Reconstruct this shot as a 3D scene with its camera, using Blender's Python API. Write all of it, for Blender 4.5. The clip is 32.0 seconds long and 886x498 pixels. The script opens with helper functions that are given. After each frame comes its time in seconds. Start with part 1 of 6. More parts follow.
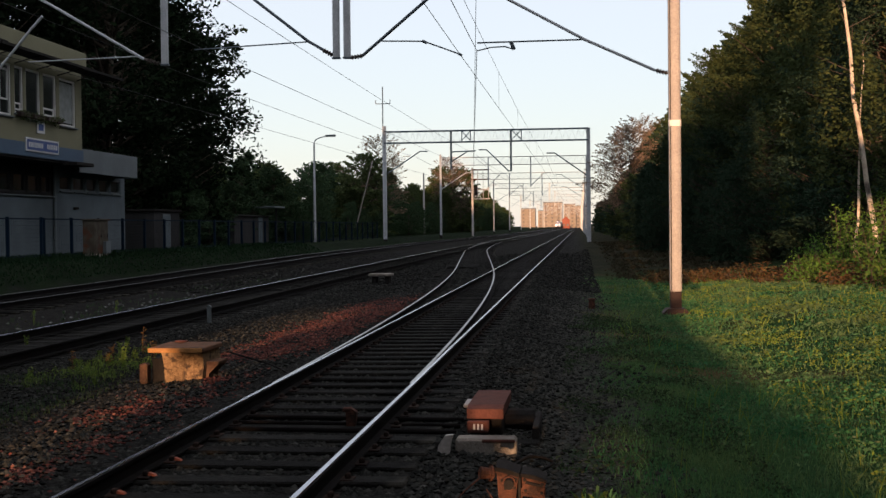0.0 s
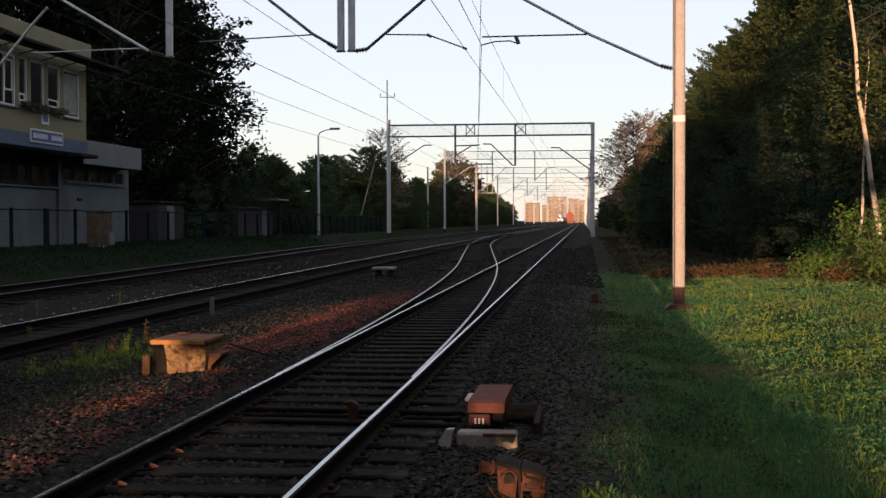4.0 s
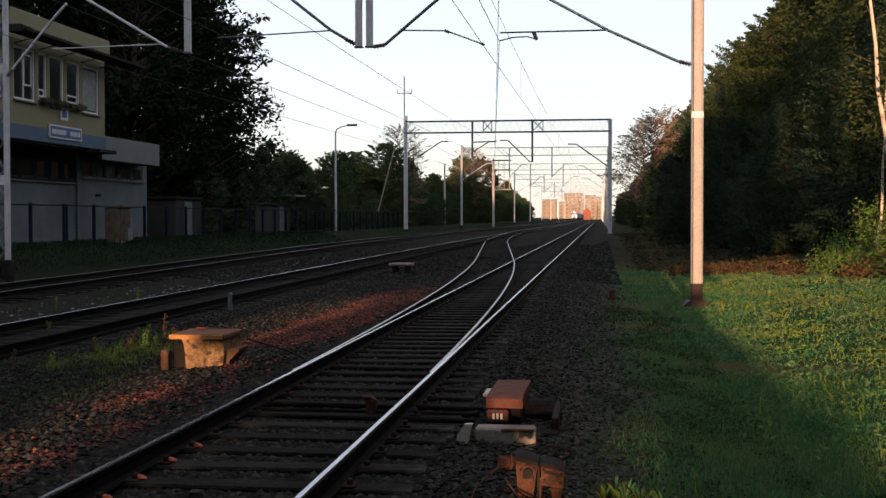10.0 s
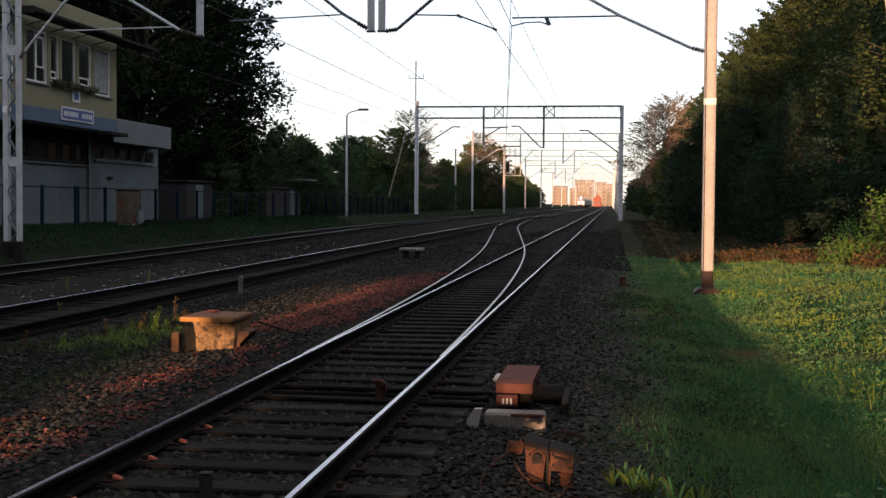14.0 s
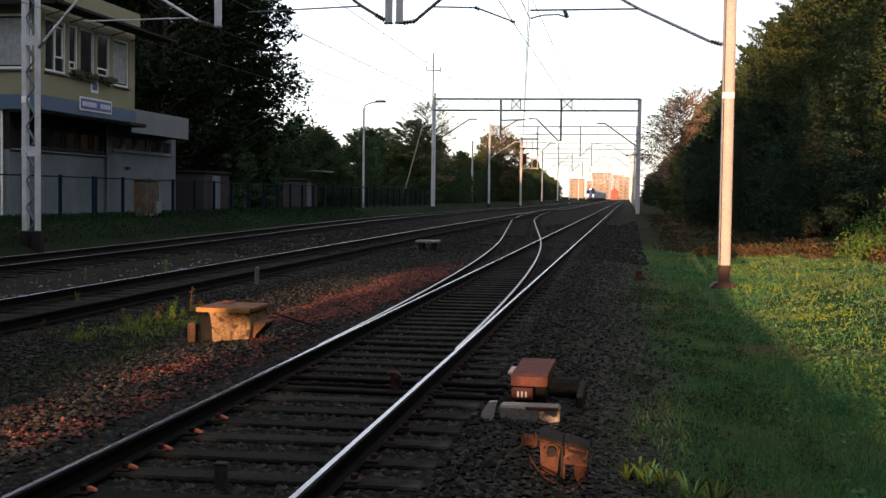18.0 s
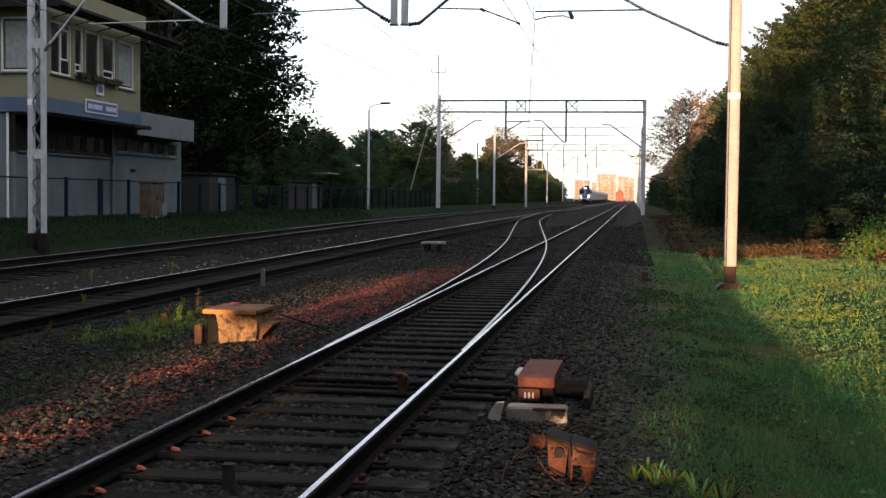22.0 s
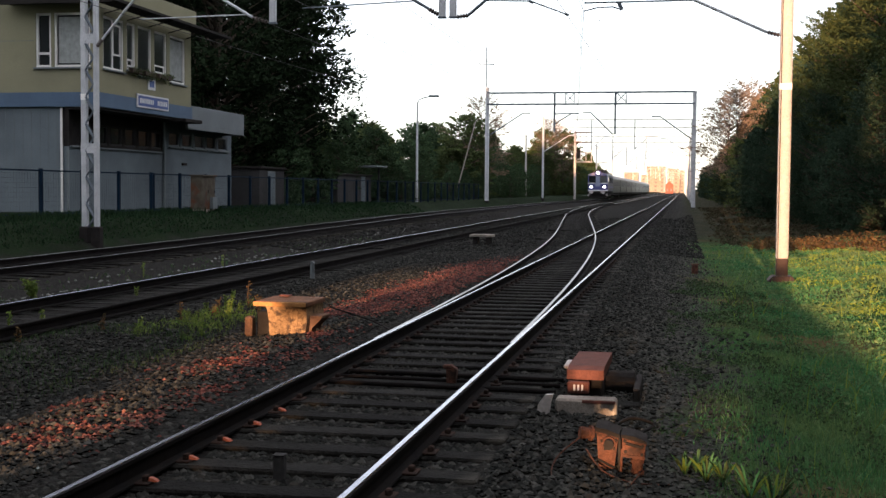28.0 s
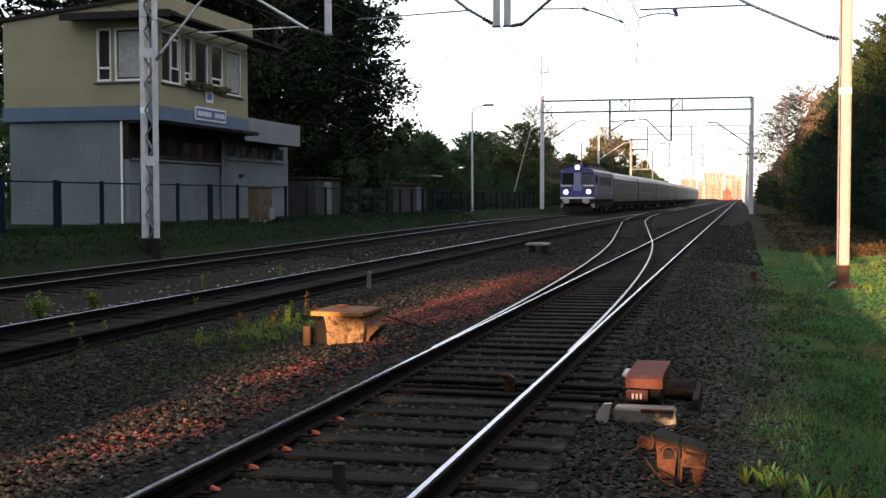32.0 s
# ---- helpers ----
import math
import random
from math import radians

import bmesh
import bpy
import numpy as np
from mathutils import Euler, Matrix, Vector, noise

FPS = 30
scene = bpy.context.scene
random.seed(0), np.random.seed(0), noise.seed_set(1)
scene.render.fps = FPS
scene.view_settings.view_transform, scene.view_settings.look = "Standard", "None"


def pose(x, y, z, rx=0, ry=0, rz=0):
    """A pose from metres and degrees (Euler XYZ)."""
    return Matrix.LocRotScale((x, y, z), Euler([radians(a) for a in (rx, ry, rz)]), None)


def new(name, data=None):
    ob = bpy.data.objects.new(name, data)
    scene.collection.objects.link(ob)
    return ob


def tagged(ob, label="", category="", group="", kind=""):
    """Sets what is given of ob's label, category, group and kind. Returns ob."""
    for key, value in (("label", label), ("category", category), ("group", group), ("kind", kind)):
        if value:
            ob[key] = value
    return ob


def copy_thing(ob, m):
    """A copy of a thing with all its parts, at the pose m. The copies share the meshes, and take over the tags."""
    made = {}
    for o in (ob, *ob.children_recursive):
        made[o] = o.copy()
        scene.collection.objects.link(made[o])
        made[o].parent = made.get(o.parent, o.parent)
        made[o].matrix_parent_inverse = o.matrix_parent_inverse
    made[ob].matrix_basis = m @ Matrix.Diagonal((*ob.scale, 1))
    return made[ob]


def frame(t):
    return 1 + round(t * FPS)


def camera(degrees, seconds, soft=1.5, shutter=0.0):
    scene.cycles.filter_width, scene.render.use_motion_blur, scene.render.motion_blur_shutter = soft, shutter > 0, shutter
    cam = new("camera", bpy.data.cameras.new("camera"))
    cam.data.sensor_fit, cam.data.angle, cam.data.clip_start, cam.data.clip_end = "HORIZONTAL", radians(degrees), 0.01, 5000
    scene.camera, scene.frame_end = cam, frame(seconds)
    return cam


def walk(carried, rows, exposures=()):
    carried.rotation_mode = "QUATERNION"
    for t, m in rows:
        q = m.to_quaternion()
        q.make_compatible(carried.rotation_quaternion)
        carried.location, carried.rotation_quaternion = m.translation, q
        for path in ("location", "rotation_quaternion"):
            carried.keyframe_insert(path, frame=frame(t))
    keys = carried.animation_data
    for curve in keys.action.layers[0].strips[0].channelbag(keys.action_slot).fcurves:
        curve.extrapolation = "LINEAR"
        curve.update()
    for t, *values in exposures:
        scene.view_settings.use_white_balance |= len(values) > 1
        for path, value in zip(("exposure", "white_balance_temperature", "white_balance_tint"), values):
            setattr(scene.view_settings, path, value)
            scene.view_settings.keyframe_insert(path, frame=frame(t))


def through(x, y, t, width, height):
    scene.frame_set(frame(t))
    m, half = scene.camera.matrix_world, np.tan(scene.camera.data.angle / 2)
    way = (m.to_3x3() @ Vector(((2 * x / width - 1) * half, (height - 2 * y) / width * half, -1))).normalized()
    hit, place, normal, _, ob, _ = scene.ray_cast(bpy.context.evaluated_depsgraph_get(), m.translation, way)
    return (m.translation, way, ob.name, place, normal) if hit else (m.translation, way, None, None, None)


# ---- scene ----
cam = camera(40.0, 32.0, soft=1.45)
PATH = [  # seconds, place, tilt, roll, turn
    (0.0, 0.000, 0.000, 1.850, -1.037, 0.600, 6.375),
    (0.5, 0.011, 0.018, 1.853, -1.185, 0.752, 6.475),
    (1.0, 0.001, 0.024, 1.851, -1.284, 0.119, 6.135),
    (1.5, -0.002, 0.018, 1.846, -1.474, -0.003, 6.090),
    (2.0, -0.003, 0.016, 1.847, -1.585, -0.229, 6.104),
    (2.5, -0.007, 0.018, 1.844, -1.454, -0.194, 6.359),
    (3.0, -0.004, 0.003, 1.845, -1.517, -0.078, 6.437),
    (3.5, 0.005, -0.005, 1.851, -1.372, 0.107, 6.585),
    (5.5, 0.015, 0.010, 1.847, -1.278, 0.357, 6.400),
    (6.0, 0.006, 0.008, 1.846, -1.403, 0.024, 6.522),
    (6.5, 0.004, 0.008, 1.842, -1.633, -0.176, 6.829),
    (7.0, 0.006, 0.013, 1.846, -1.779, -0.168, 6.841),
    (7.5, -0.003, -0.002, 1.845, -1.632, -0.003, 7.081),
    (8.0, 0.002, -0.008, 1.845, -1.601, -0.122, 6.845),
    (8.5, 0.004, -0.005, 1.846, -1.639, -0.040, 6.551),
    (9.0, 0.005, 0.001, 1.841, -1.663, -0.233, 7.029),
    (9.5, 0.005, -0.001, 1.841, -1.614, -0.014, 7.037),
    (10.0, -0.006, -0.001, 1.839, -1.486, 0.082, 7.339),
    (10.5, -0.008, -0.011, 1.837, -1.678, -0.123, 7.561),
    (11.0, -0.007, -0.011, 1.840, -1.634, -0.135, 7.571),
    (11.5, -0.008, -0.009, 1.838, -1.596, -0.106, 7.353),
    (12.0, -0.002, -0.010, 1.835, -1.818, -0.032, 7.624),
    (12.5, -0.006, -0.010, 1.837, -1.930, -0.304, 7.707),
    (13.0, -0.008, -0.011, 1.833, -2.142, -0.205, 7.850),
    (13.5, -0.014, -0.000, 1.830, -2.143, -0.373, 7.797),
    (15.5, -0.012, -0.003, 1.833, -2.658, -0.522, 7.994),
    (16.0, -0.008, -0.008, 1.830, -2.898, -0.757, 8.273),
    (16.5, -0.008, -0.007, 1.833, -2.756, -0.871, 8.645),
    (17.0, -0.010, -0.006, 1.834, -2.419, -0.830, 8.528),
    (17.5, -0.008, -0.010, 1.830, -2.482, -0.913, 8.615),
    (18.0, -0.011, 0.001, 1.833, -2.540, -0.766, 8.614),
    (18.5, -0.016, 0.004, 1.830, -2.561, -0.727, 8.564),
    (19.0, -0.020, 0.001, 1.835, -2.592, -0.813, 8.605),
    (19.5, -0.020, -0.004, 1.833, -2.311, -0.549, 8.641),
    (20.0, -0.025, -0.001, 1.832, -2.582, -0.566, 9.009),
    (20.5, -0.019, 0.003, 1.834, -2.466, -0.278, 8.942),
    (21.0, -0.018, -0.001, 1.833, -2.285, -0.498, 8.704),
    (21.5, -0.021, -0.005, 1.832, -2.569, -0.761, 8.566),
    (22.0, -0.025, -0.002, 1.828, -2.463, -0.647, 8.849),
    (22.5, -0.022, -0.003, 1.830, -2.657, -0.776, 8.886),
    (23.0, -0.026, -0.007, 1.828, -2.390, -0.721, 9.058),
    (23.5, -0.031, -0.013, 1.827, -2.366, -0.724, 8.739),
    (24.0, -0.038, -0.010, 1.824, -2.729, -0.720, 9.026),
    (24.5, -0.042, -0.012, 1.823, -2.600, -0.688, 9.144),
    (25.0, -0.039, -0.016, 1.826, -2.520, -0.493, 9.384),
    (25.5, -0.037, -0.027, 1.829, -2.512, -0.534, 9.703),
    (27.5, -0.025, -0.025, 1.824, -2.685, -0.324, 10.965),
    (28.0, -0.025, -0.014, 1.823, -2.822, -0.451, 11.127),
    (28.5, -0.028, -0.023, 1.823, -2.984, -0.246, 11.109),
    (29.0, -0.035, -0.017, 1.823, -2.829, -0.114, 11.288),
    (29.5, -0.038, -0.026, 1.827, -2.952, -0.058, 11.328),
    (30.0, -0.039, -0.021, 1.823, -2.813, 0.003, 11.568),
    (30.5, -0.042, -0.025, 1.821, -2.711, -0.201, 11.859),
    (31.0, -0.040, -0.028, 1.823, -2.589, -0.031, 12.444),
    (31.5, -0.037, -0.032, 1.823, -2.490, 0.103, 12.878),
    (32.0, -0.030, -0.030, 1.826, -2.410, 0.074, 13.722),
]
walk(cam, [(t, pose(x, y, z, 90 + p, r, w)) for t, x, y, z, p, r, w in PATH],
     exposures=[(0.0, 1.0, 6520, 6), (3.0, 1.03, 6550, 8), (9.0, 1.13, 6550, 8), (13.0, 1.27, 6550, 8), (20.0, 1.66, 6600, 7), (32.0, 2.08, 6600, 7)])

# ---- light ----
SUN_EL, SUN_AZ = 4.0, 1.0   # degrees above the horizon; degrees by which the light drifts to the right of the track
world = bpy.data.worlds.new("sky")
scene.world = world
world.use_nodes = True
wn = world.node_tree
sky = wn.nodes.new("ShaderNodeTexSky")
sky.sky_type, sky.sun_disc = "NISHITA", False
sky.sun_elevation, sky.sun_rotation = radians(SUN_EL), radians(180 + SUN_AZ)
sky.air_density, sky.dust_density, sky.ozone_density = 1.0, 0.25, 3.2
wn.nodes["Background"].inputs[1].default_value = 0.13
veil = wn.nodes.new("ShaderNodeMix")              # a thin even veil of high cloud
veil.data_type = "RGBA"
veil.inputs[0].default_value, veil.inputs[7].default_value = 0.58, (4.85, 4.45, 4.6, 1)
wn.links.new(sky.outputs[0], veil.inputs[6])
wn.links.new(veil.outputs[2], wn.nodes["Background"].inputs[0])
sun = new("sun", bpy.data.lights.new("sun", "SUN"))
sun.data.energy, sun.data.angle, sun.data.color = 4.2, radians(0.5), (1.0, 0.56, 0.32)
toward = Vector((math.sin(radians(SUN_AZ)), math.cos(radians(SUN_AZ)), -math.tan(radians(SUN_EL))))
sun.matrix_world = Matrix.Translation((0, -50, 60)) @ toward.to_track_quat("-Z", "Y").to_matrix().to_4x4()

# ---- materials ----
def surface(name, c1, c2, scale=6.0, rough=0.85, metal=0.0, bump=0.3, fine=60.0, vary=0.0, space="Object", c3=None):
    """A node material: two tones at a large scale, grain at a fine one, an optional third tone in patches."""
    m = bpy.data.materials.new(name)
    m.use_nodes = True
    t = m.node_tree
    n, l = t.nodes, t.links
    b = n["Principled BSDF"]
    b.inputs["Roughness"].default_value, b.inputs["Metallic"].default_value = rough, metal
    if rough >= 0.85:
        b.inputs["Specular IOR Level"].default_value = 0.08
    if space == "World":
        src = n.new("ShaderNodeNewGeometry").outputs["Position"]
    else:
        src = n.new("ShaderNodeTexCoord").outputs["Object"]
    big, small = n.new("ShaderNodeTexNoise"), n.new("ShaderNodeTexNoise")
    for node, s in ((big, scale), (small, fine)):
        node.inputs["Scale"].default_value, node.inputs["Detail"].default_value = s, 5.0
        l.new(src, node.inputs["Vector"])
    ramp = n.new("ShaderNodeMapRange")
    ramp.inputs[1].default_value, ramp.inputs[2].default_value = 0.35, 0.65
    l.new(big.outputs[0], ramp.inputs[0])
    mix = n.new("ShaderNodeMix")
    mix.data_type = "RGBA"
    mix.inputs[6].default_value, mix.inputs[7].default_value = (*c1, 1), (*c2, 1)
    l.new(ramp.outputs[0], mix.inputs[0])
    out = mix.outputs[2]
    if c3:
        patch, edge, mix3 = n.new("ShaderNodeTexNoise"), n.new("ShaderNodeMapRange"), n.new("ShaderNodeMix")
        patch.inputs["Scale"].default_value, patch.inputs["Detail"].default_value = scale * 0.37, 6.0
        edge.inputs[1].default_value, edge.inputs[2].default_value = 0.56, 0.68
        mix3.data_type = "RGBA"
        mix3.inputs[7].default_value = (*c3, 1)
        l.new(src, patch.inputs["Vector"])
        l.new(patch.outputs[0], edge.inputs[0])
        l.new(edge.outputs[0], mix3.inputs[0])
        l.new(out, mix3.inputs[6])
        out = mix3.outputs[2]
    grain = n.new("ShaderNodeMix")
    grain.data_type, grain.blend_type = "RGBA", "OVERLAY"
    grain.inputs[0].default_value = 0.45
    l.new(out, grain.inputs[6])
    l.new(small.outputs[0], grain.inputs[7])
    out = grain.outputs[2]
    if vary:
        info, hsv, ran = n.new("ShaderNodeObjectInfo"), n.new("ShaderNodeHueSaturation"), n.new("ShaderNodeMapRange")
        ran.inputs[3].default_value, ran.inputs[4].default_value = 1 - vary, 1 + vary
        l.new(info.outputs["Random"], ran.inputs[0])
        l.new(ran.outputs[0], hsv.inputs["Value"])
        l.new(out, hsv.inputs["Color"])
        out = hsv.outputs[0]
    l.new(out, b.inputs["Base Color"])
    bn = n.new("ShaderNodeBump")
    bn.inputs["Strength"].default_value, bn.inputs["Distance"].default_value = bump, 0.02
    l.new(small.outputs[0], bn.inputs["Height"])
    l.new(bn.outputs[0], b.inputs["Normal"])
    return m


def island(name, tones, rough=0.9, through=0.0, spread=0.25, patch=None):
    """Colour that changes from piece to piece of one mesh (leaves, stones, blades)."""
    m = bpy.data.materials.new(name)
    m.use_nodes = True
    n, l = m.node_tree.nodes, m.node_tree.links
    b = n["Principled BSDF"]
    b.inputs["Roughness"].default_value = rough
    b.inputs["Specular IOR Level"].default_value = 0.06 if rough >= 0.9 else 0.2
    geo, ramp = n.new("ShaderNodeNewGeometry"), n.new("ShaderNodeValToRGB")
    while len(ramp.color_ramp.elements) < len(tones):
        ramp.color_ramp.elements.new(0.5)
    for i, (e, c) in enumerate(zip(ramp.color_ramp.elements, tones)):
        e.position, e.color = i / max(1, len(tones) - 1), (*c, 1)
    l.new(geo.outputs["Random Per Island"], ramp.inputs[0])
    info, hsv, ran = n.new("ShaderNodeObjectInfo"), n.new("ShaderNodeHueSaturation"), n.new("ShaderNodeMapRange")
    ran.inputs[3].default_value, ran.inputs[4].default_value = 1 - spread, 1 + spread
    l.new(info.outputs["Random"], ran.inputs[0])
    l.new(ran.outputs[0], hsv.inputs["Value"])
    tone = ramp.outputs[0]
    if patch:
        spot, edge, mp = n.new("ShaderNodeTexNoise"), n.new("ShaderNodeMapRange"), n.new("ShaderNodeMix")
        spot.inputs["Scale"].default_value, spot.inputs["Detail"].default_value = 0.55, 4.0
        edge.inputs[1].default_value, edge.inputs[2].default_value, edge.inputs[4].default_value = 0.44, 0.62, 0.75
        mp.data_type = "RGBA"
        mp.inputs[7].default_value = (*patch, 1)
        l.new(geo.outputs["Position"], spot.inputs["Vector"])
        l.new(spot.outputs[0], edge.inputs[0])
        l.new(edge.outputs[0], mp.inputs[0])
        l.new(tone, mp.inputs[6])
        tone = mp.outputs[2]
    l.new(tone, hsv.inputs["Color"])
    l.new(hsv.outputs[0], b.inputs["Base Color"])
    if through:
        tr, mx = n.new("ShaderNodeBsdfTranslucent"), n.new("ShaderNodeMixShader")
        mx.inputs[0].default_value = through
        l.new(hsv.outputs[0], tr.inputs[0])
        l.new(b.outputs[0], mx.inputs[1])
        l.new(tr.outputs[0], mx.inputs[2])
        l.new(mx.outputs[0], n["Material Output"].inputs[0])
    return m


def glowing(name, colour, strength):
    m = bpy.data.materials.new(name)
    m.use_nodes = True
    b = m.node_tree.nodes["Principled BSDF"]
    b.inputs["Base Color"].default_value = (*colour, 1)
    b.inputs["Emission Color"].default_value, b.inputs["Emission Strength"].default_value = (*colour, 1), strength
    return m


def glassy(name, colour, rough=0.08):
    m = bpy.data.materials.new(name)
    m.use_nodes = True
    b = m.node_tree.nodes["Principled BSDF"]
    b.inputs["Base Color"].default_value = (*colour, 1)
    b.inputs["Roughness"].default_value, b.inputs["IOR"].default_value = rough, 1.5
    return m


STEEL = surface("polished_rail", (0.35, 0.365, 0.43), (0.25, 0.26, 0.31), 3, 0.22, 1.0, 0.03, 40)
DULLSTEEL = surface("dull_rail_top", (0.26, 0.25, 0.25), (0.17, 0.16, 0.16), 3, 0.34, 1.0, 0.05, 40)
# Darker top, in place of sky sheen that fades with the viewing angle.
GREYRAIL = surface("muted_sheen_rail_top", (0.16, 0.16, 0.165), (0.09, 0.088, 0.087), 3, 0.40, 1.0, 0.08, 40)
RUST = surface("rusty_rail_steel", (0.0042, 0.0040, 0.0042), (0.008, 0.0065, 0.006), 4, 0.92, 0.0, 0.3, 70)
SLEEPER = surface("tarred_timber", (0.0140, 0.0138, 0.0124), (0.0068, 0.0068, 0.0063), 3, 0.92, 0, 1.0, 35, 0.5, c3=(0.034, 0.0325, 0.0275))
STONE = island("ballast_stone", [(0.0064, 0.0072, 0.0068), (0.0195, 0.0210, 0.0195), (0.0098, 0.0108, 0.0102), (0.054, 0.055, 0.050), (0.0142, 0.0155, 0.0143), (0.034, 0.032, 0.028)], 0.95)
REDSTONE = island("reddish_granite_stone", [(0.105, 0.034, 0.028), (0.045, 0.021, 0.018), (0.150, 0.048, 0.039), (0.026, 0.017, 0.015), (0.21, 0.090, 0.070), (0.065, 0.026, 0.022)], 0.95)
VERGESTONE = island("grey_verge_stone", [(0.036, 0.038, 0.035), (0.066, 0.067, 0.061), (0.022, 0.024, 0.022), (0.105, 0.104, 0.095)], 0.95)
PALE = island("pale_stone", [(0.17, 0.18, 0.165), (0.10, 0.11, 0.10), (0.25, 0.26, 0.245)], 0.9)
CONCRETE = surface("weathered_concrete", (0.272, 0.248, 0.216), (0.192, 0.176, 0.160), 5, 0.95, 0, 0.6, 45, c3=(0.136, 0.120, 0.104))
TANSTONE = surface("rough_tan_stone", (0.33, 0.22, 0.12), (0.17, 0.11, 0.065), 26, 0.95, 0, 1.0, 60, c3=(0.075, 0.052, 0.038))
# Lighter copy of the lid colour, standing in for sun on its front edge.
LIDEDGE = surface("sunlit_orange_edge", (0.46, 0.24, 0.09), (0.36, 0.18, 0.07), 9, 0.85, 0, 0.3, 50)
ORANGE = surface("orange_weathered_lid", (0.17, 0.085, 0.05), (0.12, 0.065, 0.042), 6, 0.85, 0, 0.3, 50)
REDBROWN = surface("red_brown_paint", (0.120, 0.050, 0.040), (0.088, 0.039, 0.033), 7, 0.85, 0, 0.2, 60)
PLATERUST = surface("rusty_baseplate", (0.040, 0.022, 0.016), (0.020, 0.014, 0.012), 9, 0.9, 0, 0.4, 60, 0.4)
# Orange put into the clips where low sun strikes the rail chairs.
CLIPORANGE = surface("sun_orange_clip", (0.30, 0.075, 0.035), (0.20, 0.055, 0.03), 20, 0.8, 0, 0.2, 60)
BROWNSTONE = surface("dark_brown_block", (0.15, 0.085, 0.055), (0.09, 0.055, 0.04), 7, 0.95, 0, 0.6, 40)
RUSTBOX = surface("rusty_orange_iron", (0.112, 0.050, 0.034), (0.052, 0.027, 0.021), 14, 0.85, 0, 0.8, 70, c3=(0.024, 0.017, 0.015))
POLEPAINT = surface("pale_grey_pole_paint", (0.37, 0.345, 0.33), (0.32, 0.3, 0.29), 2.5, 0.7, 0, 0.1, 30)
GREYPAINT = surface("grey_mast_paint", (0.473, 0.495, 0.517), (0.371, 0.394, 0.416), 3, 0.6, 0.1, 0.1, 40)
BANDWHITE = surface("white_paint_band", (0.82, 0.82, 0.8), (0.75, 0.75, 0.73), 5, 0.6, 0, 0.05, 40)
TAR = surface("dark_red_tar", (0.034, 0.015, 0.012), (0.026, 0.013, 0.011), 6, 0.8, 0, 0.3, 40)
DARKSTEEL = surface("dark_blue_steel", (0.10, 0.125, 0.15), (0.07, 0.09, 0.11), 4, 0.6, 0.2, 0.1, 40)
WIRE = surface("copper_wire_grey", (0.055, 0.053, 0.058), (0.045, 0.043, 0.047), 2, 0.9, 0.0, 0.0, 20)
INSUL = surface("brown_insulator", (0.040, 0.026, 0.022), (0.03, 0.02, 0.017), 6, 0.4, 0, 0.0, 20)
YELLOWWALL = surface("pale_yellow_plaster", (0.210, 0.205, 0.137), (0.181, 0.177, 0.118), 0.7, 0.9, 0, 0.2, 30, c3=(0.160, 0.156, 0.110))
GREYWALL = surface("grey_plaster", (0.118, 0.144, 0.160), (0.098, 0.120, 0.134), 0.8, 0.9, 0, 0.2, 30, c3=(0.084, 0.102, 0.113))
BLUEBAND = surface("blue_grey_band", (0.055, 0.098, 0.155), (0.046, 0.082, 0.134), 1.2, 0.8, 0, 0.15, 30)
FASCIA = surface("grey_fascia_metal", (0.106, 0.128, 0.137), (0.088, 0.106, 0.114), 1.0, 0.7, 0, 0.1, 25)
FRAMEWHITE = surface("white_window_frame", (0.60, 0.60, 0.58), (0.53, 0.53, 0.51), 4, 0.6, 0, 0.05, 40)
GLASS = glassy("dark_window_glass", (0.015, 0.018, 0.02))
CURTAIN = surface("pale_curtain", (0.27, 0.29, 0.285), (0.20, 0.215, 0.21), 6, 0.9, 0, 0.1, 60)
SIGNBLUE = surface("sign_blue", (0.02, 0.06, 0.22), (0.02, 0.05, 0.19), 3, 0.5, 0, 0.0, 20)
SIGNWHITE = surface("sign_white", (0.546, 0.560, 0.574), (0.504, 0.518, 0.532), 3, 0.5, 0, 0.0, 20)
FENCEBLUE = surface("blue_fence_paint", (0.004, 0.013, 0.027), (0.003, 0.010, 0.021), 4, 0.9, 0, 0.1, 40)
MESHGREY = surface("fence_mesh_wire", (0.004, 0.007, 0.011), (0.003, 0.006, 0.009), 4, 0.9, 0.0, 0.0, 40)
BARK = surface("dark_bark", (0.09, 0.07, 0.055), (0.055, 0.045, 0.038), 5, 0.95, 0, 0.8, 20)
BIRCHBARK = surface("birch_bark", (0.58, 0.50, 0.42), (0.42, 0.35, 0.28), 3, 0.8, 0, 0.3, 20, c3=(0.10, 0.08, 0.07))
# Near-black leaves: the shade on the big tree is put into them.
LEAFDARK = island("shade_dark_leaves", [(0.0070, 0.0135, 0.0065), (0.0105, 0.0185, 0.0085), (0.006, 0.011, 0.0055), (0.013, 0.022, 0.0095)], 0.95, 0.1)
LEAFMID = island("green_leaves", [(0.052, 0.078, 0.026), (0.070, 0.098, 0.031), (0.040, 0.062, 0.022), (0.098, 0.116, 0.036)], 0.8, 0.25)
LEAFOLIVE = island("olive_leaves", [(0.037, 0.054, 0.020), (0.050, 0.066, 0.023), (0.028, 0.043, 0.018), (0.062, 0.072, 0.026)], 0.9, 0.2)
LEAFDRY = island("sparse_brown_leaves", [(0.16, 0.11, 0.075), (0.12, 0.085, 0.06), (0.2, 0.14, 0.1), (0.10, 0.08, 0.05)], 0.8, 0.2)
